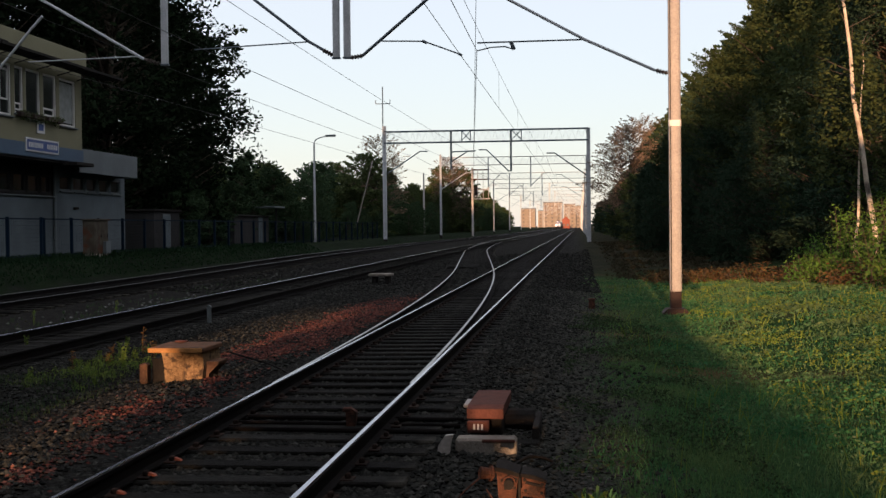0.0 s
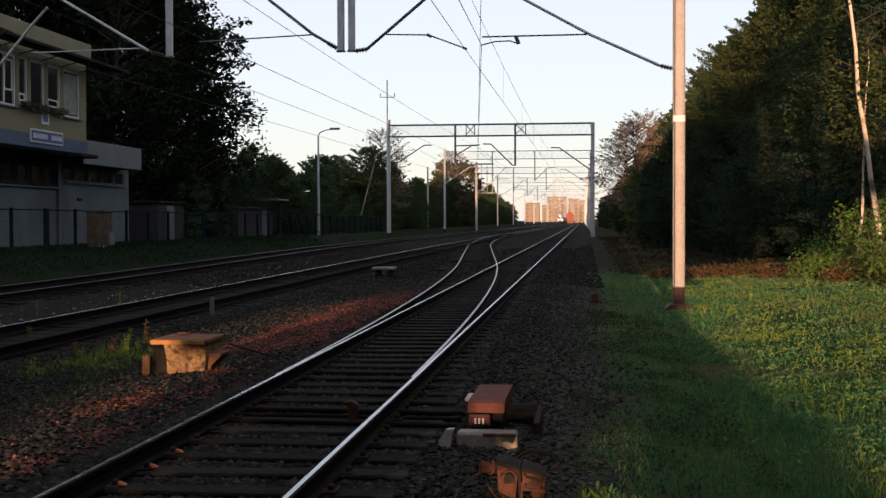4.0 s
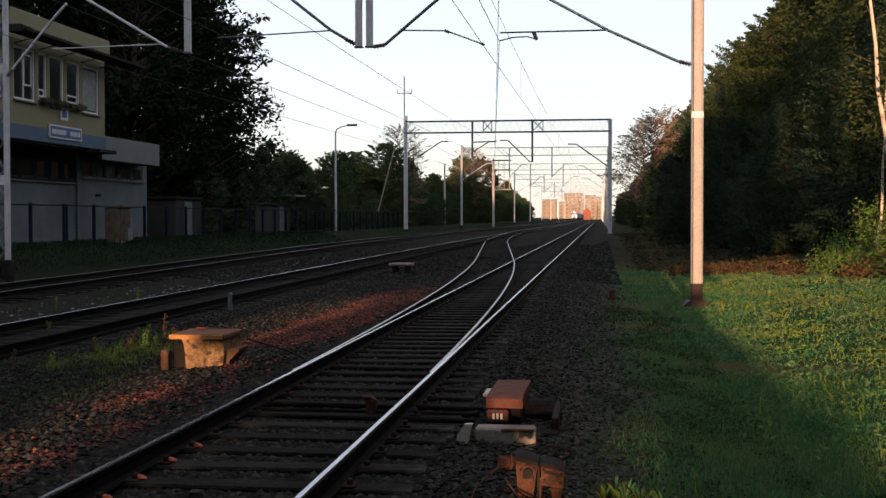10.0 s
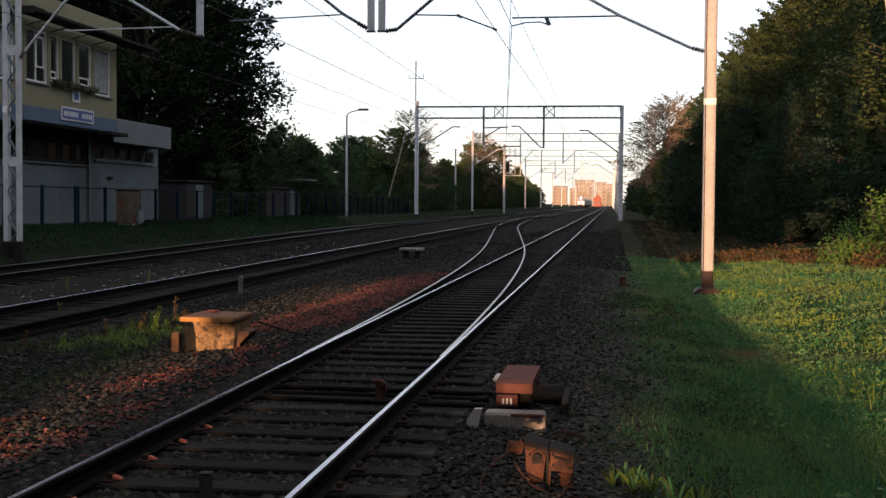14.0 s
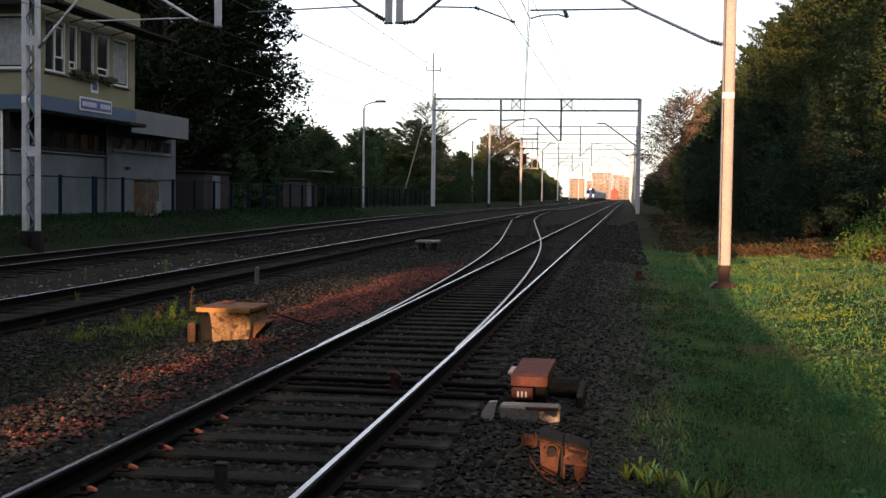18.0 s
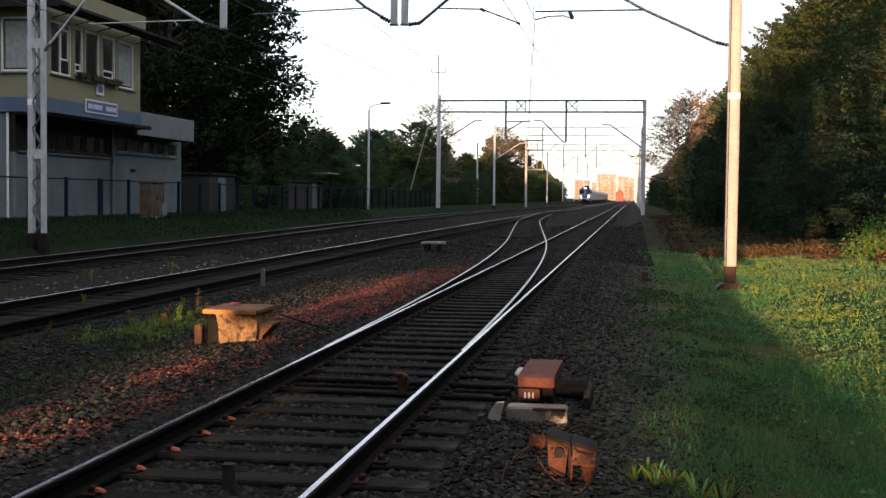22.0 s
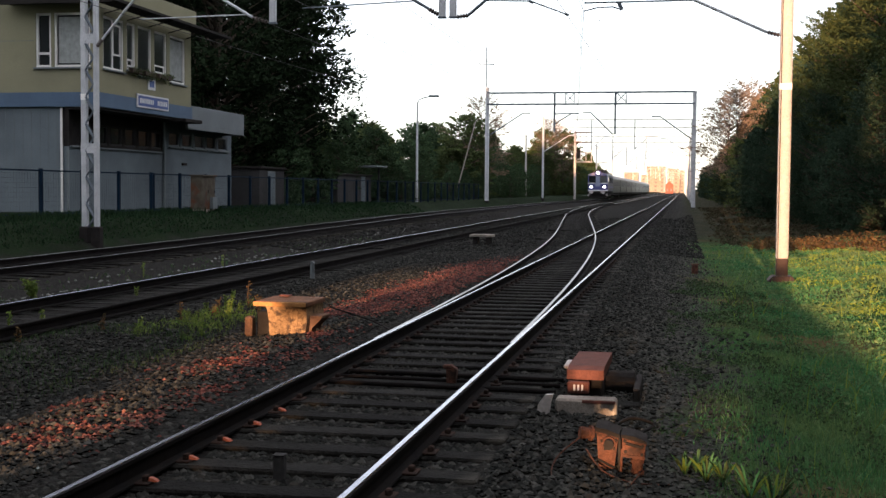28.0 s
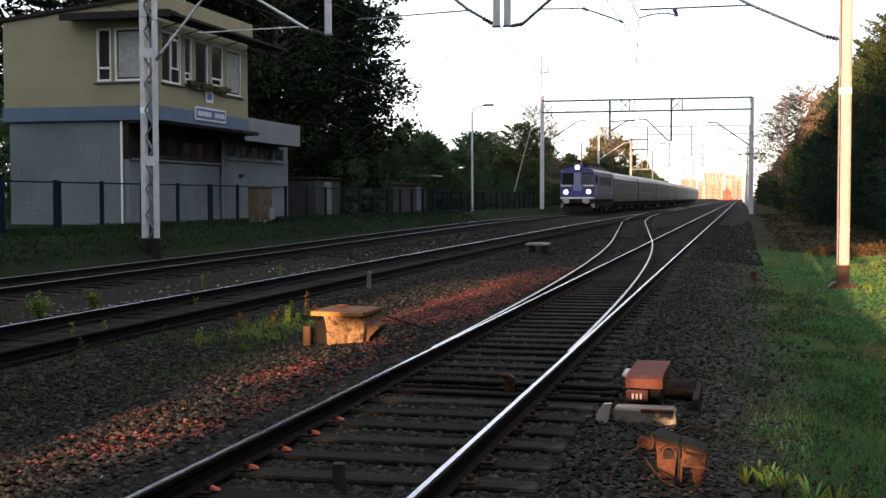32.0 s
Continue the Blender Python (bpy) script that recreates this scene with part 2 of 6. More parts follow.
LEAFRED = island("reddish_weeds", [(0.112, 0.055, 0.022), (0.075, 0.048, 0.022), (0.125, 0.070, 0.027), (0.050, 0.050, 0.020)], 0.85, 0.25)
GRASS = island("grass_blades", [(0.036, 0.136, 0.055), (0.054, 0.170, 0.062), (0.027, 0.110, 0.048), (0.086, 0.188, 0.068), (0.125, 0.166, 0.078)], 0.85, 0.3, patch=(0.120, 0.168, 0.068))
WEED = island("weed_leaves", [(0.105, 0.172, 0.026), (0.142, 0.205, 0.031), (0.170, 0.214, 0.040), (0.115, 0.150, 0.036)], 0.8, 0.3)
LOCOBLUE = surface("loco_deep_blue", (0.05, 0.058, 0.19), (0.042, 0.05, 0.16), 1.5, 0.4, 0, 0.05, 20)
LOCOPALE = surface("loco_pale_blue", (0.187, 0.220, 0.319), (0.165, 0.198, 0.286), 1.5, 0.45, 0, 0.05, 20)
LOCOGREY = surface("loco_grey_side", (0.090, 0.098, 0.125), (0.075, 0.083, 0.106), 1.2, 0.5, 0, 0.05, 20)
COACHGREEN = surface("coach_olive_green", (0.062, 0.070, 0.056), (0.050, 0.057, 0.046), 0.8, 0.5, 0, 0.05, 20)
COACHCREAM = surface("coach_pale_grey", (0.105, 0.112, 0.098), (0.088, 0.095, 0.083), 0.8, 0.5, 0, 0.05, 20)
COACHROOF = surface("coach_grey_roof", (0.240, 0.240, 0.232), (0.200, 0.200, 0.192), 0.8, 0.55, 0, 0.1, 20)
UNDER = surface("dark_underframe_and_shade", (0.014, 0.013, 0.013), (0.022, 0.020, 0.019), 3, 0.9, 0, 0.3, 30)
HEADLIGHT = glowing("headlight_glow", (1.0, 0.82, 0.80), 14.0)
BRICKRED = surface("far_red_brick", (0.26, 0.085, 0.06), (0.20, 0.07, 0.05), 0.3, 0.9, 0, 0.1, 3)
DARKWALL = surface("shade_wall_dark", (0.06, 0.06, 0.045), (0.04, 0.042, 0.033), 0.6, 0.95, 0, 0.4, 8)
SHEDWALL = surface("dim_grey_render", (0.040, 0.040, 0.041), (0.030, 0.030, 0.030), 0.8, 0.95, 0, 0.3, 25)
FLATPALE = surface("pale_balcony_render", (0.27, 0.27, 0.27), (0.23, 0.23, 0.23), 0.06, 0.9, 0, 0.1, 1.5)
# Darker, bluer copy of the leaf colours for trees standing in shade.
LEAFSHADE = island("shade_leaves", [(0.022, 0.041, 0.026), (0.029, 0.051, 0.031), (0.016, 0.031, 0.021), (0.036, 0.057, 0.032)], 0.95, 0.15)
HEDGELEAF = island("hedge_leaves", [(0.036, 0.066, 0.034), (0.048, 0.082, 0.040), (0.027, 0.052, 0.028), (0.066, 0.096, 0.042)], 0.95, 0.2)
BUSHLEAF = island("sunny_bush_leaves", [(0.070, 0.150, 0.026), (0.095, 0.185, 0.032), (0.050, 0.115, 0.022), (0.125, 0.200, 0.040)], 0.85, 0.3)
# Darker copy of the grass colours, with the left bank's shade put in.
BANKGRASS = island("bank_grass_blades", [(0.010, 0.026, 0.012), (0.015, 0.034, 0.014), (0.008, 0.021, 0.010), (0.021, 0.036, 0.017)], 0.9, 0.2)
DARKWEED = island("dark_low_weeds", [(0.032, 0.064, 0.028), (0.048, 0.080, 0.033), (0.025, 0.050, 0.025), (0.074, 0.086, 0.044)], 0.9, 0.2)
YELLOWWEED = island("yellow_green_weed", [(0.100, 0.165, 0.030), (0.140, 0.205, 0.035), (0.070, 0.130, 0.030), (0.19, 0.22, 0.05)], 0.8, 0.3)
CABINET = surface("blotched_rusty_cabinet_paint", (0.085, 0.078, 0.062), (0.060, 0.050, 0.038), 4, 0.9, 0, 0.4, 40, c3=(0.095, 0.040, 0.022))
DRYSCRUB = island("dry_scrub", [(0.05, 0.042, 0.026), (0.035, 0.036, 0.02), (0.07, 0.052, 0.034), (0.03, 0.04, 0.018)], 0.9, 0.2)
DULLGLASS = glassy("dull_far_glass", (0.05, 0.055, 0.06), 0.6)
FLATGLASS = surface("dim_flat_window", (0.15, 0.135, 0.13), (0.13, 0.115, 0.11), 0.5, 0.9, 0, 0.0, 5)
FLATWALL = surface("sunlit_flats", (0.25, 0.215, 0.18), (0.205, 0.175, 0.145), 0.06, 0.9, 0, 0.1, 1.5)


def ground_material():
    """Earth, ballast and turf by their strips along the track, with ragged edges."""
    m = bpy.data.materials.new("ground")
    m.use_nodes = True
    n, l = m.node_tree.nodes, m.node_tree.links
    b = n["Principled BSDF"]
    b.inputs["Roughness"].default_value = 1.0
    b.inputs["Specular IOR Level"].default_value = 0.02
    pos = n.new("ShaderNodeNewGeometry").outputs["Position"]
    sep = n.new("ShaderNodeSeparateXYZ")
    l.new(pos, sep.inputs[0])

    def tex(scale, detail=5.0):
        t = n.new("ShaderNodeTexNoise")
        t.inputs["Scale"].default_value, t.inputs["Detail"].default_value = scale, detail
        l.new(pos, t.inputs["Vector"])
        return t.outputs[0]

    def rng(src, a, z, lo=0.0, hi=1.0):
        r = n.new("ShaderNodeMapRange")
        for i, v in enumerate((a, z, lo, hi)):
            r.inputs[i + 1].default_value = v
        l.new(src, r.inputs[0])
        return r.outputs[0]

    def mixed(f, a, c, mode="MIX"):
        x = n.new("ShaderNodeMix")
        x.data_type, x.blend_type = "RGBA", mode
        for i, v in ((0, f), (6, a), (7, c)):
            if isinstance(v, tuple):
                x.inputs[i].default_value = (*v, 1)
            elif isinstance(v, float):
                x.inputs[i].default_value = v
            else:
                l.new(v, x.inputs[i])
        return x.outputs[2]

    wob = n.new("ShaderNodeMath")
    wob.operation = "MULTIPLY_ADD"
    wob.inputs[1].default_value = 2.2
    l.new(tex(0.9), wob.inputs[0])
    l.new(sep.outputs[0], wob.inputs[2])       # x + 2.2 noise, about x + 1.1
    edge = wob.outputs[0]
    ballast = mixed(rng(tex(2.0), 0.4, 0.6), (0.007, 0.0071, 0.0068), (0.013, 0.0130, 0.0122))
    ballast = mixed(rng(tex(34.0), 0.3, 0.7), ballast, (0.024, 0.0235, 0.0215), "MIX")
    turf = mixed(rng(tex(0.8), 0.4, 0.62), (0.022, 0.055, 0.019), (0.034, 0.070, 0.022))
    turf = mixed(rng(tex(0.35), 0.52, 0.66), turf, (0.08, 0.065, 0.03))
    scrub = mixed(rng(tex(0.6), 0.4, 0.6), (0.020, 0.022, 0.014), (0.029, 0.029, 0.018))
    turf = mixed(rng(sep.outputs[1], 42.0, 54.0), turf, scrub)
    # Bank earth is darkened as well, in place of the shade there.
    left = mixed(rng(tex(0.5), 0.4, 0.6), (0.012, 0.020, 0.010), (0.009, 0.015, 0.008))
    cell = n.new("ShaderNodeTexVoronoi")
    cell.inputs["Scale"].default_value = 17.0
    l.new(pos, cell.inputs["Vector"])
    grey = n.new("ShaderNodeSeparateColor")
    l.new(cell.outputs["Color"], grey.inputs[0])
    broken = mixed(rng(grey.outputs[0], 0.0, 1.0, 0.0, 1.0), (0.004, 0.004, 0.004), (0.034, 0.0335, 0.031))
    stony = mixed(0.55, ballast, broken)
    verge = mixed(rng(tex(3.0), 0.4, 0.62), (0.034, 0.036, 0.032), (0.056, 0.056, 0.049))
    reach = n.new("ShaderNodeMath")
    reach.operation = "MULTIPLY"
    l.new(rng(edge, 0.1, 0.7), reach.inputs[0])
    l.new(rng(sep.outputs[1], 28.0, 48.0, 1.0, 0.25), reach.inputs[1])
    stony = mixed(reach.outputs[0], stony, verge)
    col = mixed(rng(edge, 1.05, 1.8), stony, turf)
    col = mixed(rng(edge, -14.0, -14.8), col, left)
    col = mixed(0.5, col, tex(60.0), "OVERLAY")
    l.new(col, b.inputs["Base Color"])
    bn = n.new("ShaderNodeBump")
    bn.inputs["Strength"].default_value, bn.inputs["Distance"].default_value = 0.9, 0.04
    lump = n.new("ShaderNodeMath")
    lump.operation = "SUBTRACT"
    l.new(tex(22.0), lump.inputs[0])
    l.new(cell.outputs["Distance"], lump.inputs[1])
    l.new(lump.outputs[0], bn.inputs["Height"])
    l.new(bn.outputs[0], b.inputs["Normal"])
    return m


GROUND = ground_material()


# ---- mesh helpers ----
def mesh_of(bm, name, materials, smooth=False):
    me = bpy.data.meshes.new(name)
    bm.normal_update()
    bm.to_mesh(me)
    bm.free()
    for m in [materials] if materials else []:
        me.materials.append(m)
    if smooth:
        me.polygons.foreach_set("use_smooth", [True] * len(me.polygons))
    return me


def part(name, bm, material=None, parent=None, label="", smooth=False):
    ob = new(name, mesh_of(bm, name, material, smooth))
    if parent is not None:
        ob.parent = parent
    if label:
        ob["label"] = label
    return ob


def thing(name, label, category, m=None, group="", kind=""):
    ob = new(name)
    ob.empty_display_size = 0.1
    if m is not None:
        ob.matrix_basis = m
    return tagged(ob, label, category, group, kind)


def block(bm, lo, hi, bevel=0.0, m=None):
    """An upright box between two corners, its edges rounded off by bevel."""
    c = [(a + b) / 2 for a, b in zip(lo, hi)]
    s = [max(1e-4, b - a) for a, b in zip(lo, hi)]
    mat = Matrix.Translation(c) @ Matrix.Diagonal((*s, 1))
    r = bmesh.ops.create_cube(bm, size=1, matrix=(m @ mat) if m else mat)
    if bevel:
        es = list({e for v in r["verts"] for e in v.link_edges})
        bmesh.ops.bevel(bm, geom=es, offset=bevel, segments=1, affect="EDGES", profile=0.5)
    return bm


def boxed(lo, hi, bevel=0.0):
    return block(bmesh.new(), lo, hi, bevel)


def rod(bm, p, q, r, r2=None, seg=6, caps=True):
    p, q = Vector(p), Vector(q)
    d = q - p
    m = Matrix.Translation((p + q) / 2) @ d.to_track_quat("Z", "Y").to_matrix().to_4x4()
    bmesh.ops.create_cone(bm, cap_ends=caps, segments=seg, radius1=r, radius2=r if r2 is None else r2, depth=d.length, matrix=m)
    return bm


def tube(bm, pts, r, seg=6):
    """A round tube along a bent line, as one connected mesh."""
    P = [Vector(p) for p in pts]
    rings = []
    for i, p in enumerate(P):
        d = (P[min(len(P) - 1, i + 1)] - P[max(0, i - 1)]).normalized()
        u = d.cross(Vector((0.31, 0.17, 0.93))).normalized()
        v = d.cross(u)
        rings.append([bm.verts.new(p + (u * math.cos(6.2832 * k / seg) + v * math.sin(6.2832 * k / seg)) * r) for k in range(seg)])
    for a, b in zip(rings, rings[1:]):
        for k in range(seg):
            bm.faces.new((a[k], a[(k + 1) % seg], b[(k + 1) % seg], b[k]))
    bm.faces.new(rings[0][::-1]), bm.faces.new(rings[-1])
    bmesh.ops.recalc_face_normals(bm, faces=bm.faces[:])
    return bm


def rodded(p, q, r, r2=None, seg=6):
    return rod(bmesh.new(), p, q, r, r2, seg)


def sweep(bm, pts, profile, closed=True):
    """A profile (across, up) drawn along a line of points."""
    rings = []
    for i, p in enumerate(pts):
        a, b = pts[max(0, i - 1)], pts[min(len(pts) - 1, i + 1)]
        d = (Vector(b) - Vector(a)).normalized()
        side = Vector((d.y, -d.x, 0)).normalized()
        rings.append([bm.verts.new(Vector(p) + side * u + Vector((0, 0, v))) for u, v in profile])
    n = len(profile)
    for r0, r1 in zip(rings, rings[1:]):
        for j in range(n if closed else n - 1):
            bm.faces.new((r0[j], r0[(j + 1) % n], r1[(j + 1) % n], r1[j]))
    if closed:
        bm.faces.new(rings[0][::-1])
        bm.faces.new(rings[-1])
    return bm


def hull(bm, pts, depth_axis, a, b):
    """A flat outline (two coordinates) pushed from a to b along an axis."""
    def at(u, v, w):
        return {0: (w, u, v), 1: (u, w, v), 2: (u, v, w)}[depth_axis]
    r0, r1 = [bm.verts.new(at(u, v, a)) for u, v in pts], [bm.verts.new(at(u, v, b)) for u, v in pts]
    n = len(pts)
    bm.faces.new(r0), bm.faces.new(r1[::-1])
    for j in range(n):
        bm.faces.new((r0[j], r1[j], r1[(j + 1) % n], r0[(j + 1) % n]))
    bmesh.ops.recalc_face_normals(bm, faces=bm.faces[:])
    return bm


def sm(a, b, v):
    """A smooth step from 0 at a to 1 at b."""
    t = min(1.0, max(0.0, (v - a) / (b - a)))
    return t * t * (3 - 2 * t)


RAIL_TOP = 0.17


def gz(x, y):
    """Height of the ground."""
    z = 0.0
    if x < -15:
        z += 0.88 * sm(15.1, 17.2, -x)
    z += 0.05 * sm(-3.42, -3.62, x) * sm(-5.6, -4.9, x)  # ballast shoulder over the sleepers' ends
    for c in (-5.5, -11.4):                              # low ground between the tracks
        z -= 0.10 * math.exp(-((x - c) / 1.1) ** 2)
    z += 0.035 * sm(-1.62, -1.42, x) * sm(-0.5, -1.0, x) * sm(12.0, 14.0, y)
    for c in (-2.54, -8.55, -14.0):                      # ballast lies lower between the sleepers' ends
        z -= 0.02 * sm(1.5, 1.2, abs(x - c))
    if x < -11.3:                                        # the far track climbs gently
        z += 0.24 * sm(20, 80, y) * sm(11.3, 12.4, -x) * sm(16.2, 15.4, -x)
    if x > -0.9:
        z -= 0.14 * sm(-0.9, 0.8, x)
        z += 0.085 * max(0.0, min(9.0, x - 2.6)) + 0.16 * max(0.0, min(20.0, x - 8))
        z += 0.55 * sm(45, 95, y) * sm(-0.6, 0.6, x)
    z += 0.035 * noise.noise((x * 0.55, y * 0.55, 3.1)) * (1 if x > 0.8 or x < -16 else 0.5)
    return z

# ---- ground ----
def spaced(lo, hi, near_lo, near_hi, fine, grow):
    v = [near_lo + fine * i for i in range(int((near_hi - near_lo) / fine) + 1)]
    s = fine
    while v[-1] < hi:
        s *= grow
        v.append(v[-1] + s)
    s = fine
    while v[0] > lo:
        s *= grow
        v.insert(0, v[0] - s)
    return v


def make_ground():
    xs = spaced(-2600, 2600, -20, 12, 0.4, 1.16)
    ys = spaced(-400, 3500, 3, 60, 0.45, 1.10)
    verts = [(x, y, gz(x, y)) for y in ys for x in xs]
    w = len(xs)
    faces = [(j * w + i, j * w + i + 1, (j + 1) * w + i + 1, (j + 1) * w + i) for j in range(len(ys) - 1) for i in range(w - 1)]
    me = bpy.data.meshes.new("ground")
    me.from_pydata(verts, [], faces)
    me.materials.append(GROUND)
    me.polygons.foreach_set("use_smooth", [True] * len(me.polygons))
    tagged(new("ground", me), "dark track ballast between strips of rough grass", "ground", kind="structure")


make_ground()

# ---- tracks ----
GAUGE = 1.52
T1, T2, T3 = -2.55, -8.55, -14.0


def track2(y):
    return T2 - 0.0035 * max(0.0, y - 10) if y < 150 else T2 - 0.49


def track3(y):
    return T3 + 1.3 * sm(100, 190, y)


def diverge(y):
    """Centre line of the connection that leaves the first track and joins the second."""
    if y < 8:
        return T1
    if y < 50:
        return T1 - (y - 8) ** 2 / 1010.0
    if y < 83:
        return T1 - 1.747 - (y - 50) * 0.0832
    end = track2(130)
    base = T1 - 1.747 - 33 * 0.0832
    u = min(1.0, (y - 83) / 47)
    return base + (end - base) * (u * (1.72 - 0.72 * u))


PROFILE = [(-0.062, -0.155), (0.062, -0.155), (0.062, -0.14), (0.012, -0.125), (0.012, -0.04), (0.035, -0.03),
           (0.035, -0.004), (-0.035, -0.004), (-0.035, -0.03), (-0.012, -0.04), (-0.012, -0.125), (-0.062, -0.14)]
HEAD = [(-0.021, -0.006), (0.021, -0.006), (0.018, 0.0), (-0.018, 0.0)]


def rail(owner, line, off, y0, y1, step, shiny=True, drop=0.0, rise=0.0, top=None):
    n = max(2, int((y1 - y0) / step) + 1)
    pts = []
    for i in range(n):
        y = y0 + (y1 - y0) * i / (n - 1)
        pts.append((line(y) + off, y, RAIL_TOP - drop + rise * sm(15, 75, y)))
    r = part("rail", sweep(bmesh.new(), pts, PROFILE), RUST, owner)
    part("running_surface", sweep(bmesh.new(), [(x, y, z + 0.001) for x, y, z in pts], HEAD), (top or STEEL) if shiny else RUST, r,
         "polished top of the rail" if shiny else "")
    return r


def make_track(name, line, label, y0, y1, step, shiny=(True, True), drop=0.0, rise=0.0, top=None):
    t = thing(name, label, "railway track", kind="structure")
    rail(t, line, -GAUGE / 2, y0, y1, step, shiny[0], drop, rise, top)
    rail(t, line, GAUGE / 2, y0, y1, step, shiny[1], drop, rise, top)
    return t


track_1 = make_track("track_1", lambda y: T1, "straight polished rails on dark timber sleepers", -8, 900, 60)
track_2 = make_track("track_2", track2, "rails of the middle track with dull sides", -8, 150, 8, (True, False), rise=0.05)
track_3 = make_track("track_3", track3, "dark rails of the far track beside the bank", -8, 900, 14, rise=0.30, top=GREYRAIL)
track_4 = thing("turnout", "rails of a turnout curving from one track to the next", "railway track", kind="structure")
rail(track_4, diverge, -GAUGE / 2, 13, 130, 2.0, drop=0.003, top=DULLSTEEL)
rail(track_4, diverge, GAUGE / 2, 13, 130, 2.0, drop=0.003, top=DULLSTEEL)
far2 = make_track("track_5", lambda y: track2(200), "rails of the middle track far off", 150, 900, 60)


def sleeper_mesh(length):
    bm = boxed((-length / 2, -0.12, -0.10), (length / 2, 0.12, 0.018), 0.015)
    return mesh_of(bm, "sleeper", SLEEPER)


SLEEPERS = {L: sleeper_mesh(L) for L in (2.6, 3.2, 3.8, 4.4)}


def lay(owner, cx, y, length, z=0.0, tilt=0.0):
    ob = new("sleeper", SLEEPERS[length])
    ob.parent = owner
    ob.matrix_basis = pose(cx, y, z, 0, random.uniform(-0.4, 0.4), tilt + random.uniform(-0.8, 0.8))


def fasten(owner, x, y):
    """A rusty base plate with two clips under the rail's foot."""
    ob = new("baseplate", PLATE)
    ob.parent = owner
    ob.matrix_basis = pose(x, y, 0.018)


def plate_mesh():
    bm = boxed((-0.15, -0.08, 0.0), (0.15, 0.08, 0.014), 0.004)
    for x in (-0.105, 0.105):
        block(bm, (x - 0.02, -0.03, 0.010), (x + 0.02, 0.03, 0.05), 0.008)
    return mesh_of(bm, "baseplate", PLATERUST)


PLATE = plate_mesh()
CLIP = mesh_of(hull(bmesh.new(), [(-0.03, 0.0), (0.05, 0.0), (0.04, 0.012), (0.0, 0.026), (-0.03, 0.022)], 1, -0.018, 0.018), "rail_clip", CLIPORANGE)


def make_sleepers():
    rs = random.Random(5)
    y = 2.0
    while y < 120:
        off = T1 - diverge(y)
        if off < 1.9:
            L = 2.6 if off < 0.35 else 3.2 if off < 0.9 else 3.8 if off < 1.4 else 4.4
            lay(track_1, T1 - off / 2, y, L)
        else:
            lay(track_1, T1, y, 2.6)
        # Added clips, coloured orange in place of sunlight on these chairs.
        if 6.5 < y < 9.6:
            clip = new("rail_clip", CLIP)
            clip.parent = track_1
            clip.matrix_basis = pose(T1 - GAUGE / 2 + 0.135, y, 0.03)
        if y < 32:
            fasten(track_1, T1 - GAUGE / 2, y)
            fasten(track_1, T1 + GAUGE / 2, y)
        y += 0.6 + rs.uniform(-0.02, 0.02)
    y = 56.0
    while y < 128:
        lay(track_4, diverge(y), y, 2.6, -0.01, 4)
        y += 0.6
    for owner, line, z in ((track_2, track2, -0.03), (track_3, track3, -0.03)):
        y = 6.0
        while y < 90:
            lay(owner, line(y), y, 2.6, z + (0.27 * sm(15, 75, y) if owner is track_3 else 0.0))
            y += 0.62
    

# ---- catenary gantries ----
def plate_mast(g, x, y, z, top, w=1.0):
    """A slim mast of two channels with batten plates, on a concrete footing."""
    bm = bmesh.new()
    for dx in (-0.11 * w, 0.11 * w):
        block(bm, (x + dx - 0.05 * w, y - 0.10, z), (x + dx + 0.05 * w, y + 0.10, top), 0.01)
    block(bm, (x - 0.07 * w, y - 0.05, z), (x + 0.07 * w, y + 0.05, top))
    for k in range(int((top - z) / 0.9)):
        block(bm, (x - 0.115 * w, y - 0.104, z + 0.5 + k * 0.9), (x + 0.115 * w, y + 0.104, z + 0.62 + k * 0.9))
    part("mast", bm, GREYPAINT, g, "grey steel mast")
    part("footing", boxed((x - 0.17, y - 0.17, gz(x, y) - 0.4), (x + 0.17, y + 0.17, max(gz(x, y) + 0.05, z + 0.03)), 0.04), UNDER, g)


def girder(g, y, xl, xr, top, deep=0.85, n=34, thick=0.10, paint=None):
    for dy in (-0.3, 0.3):
        for dz in (-deep, 0.0):
            part("chord", boxed((xl, y + dy - thick / 2, top + dz - thick), (xr, y + dy + thick / 2, top + dz), 0.01), paint or DARKSTEEL, g)
    for dy in (-0.3, 0.3):
        zig = [(xl + (xr - xl) * i / n, y + dy, top - 0.06 if i % 2 else top - deep) for i in range(n + 1)]
        part("lacing", tube(bmesh.new(), zig, 0.024, 4), GREYPAINT, g, "zigzag lacing bars")


def arm(g, pts, y, r=0.03, mat=None, name="registration_arm"):
    return part(name, tube(bmesh.new(), [(p[0], y, p[1]) for p in pts], r, 8), mat or DARKSTEEL, g)


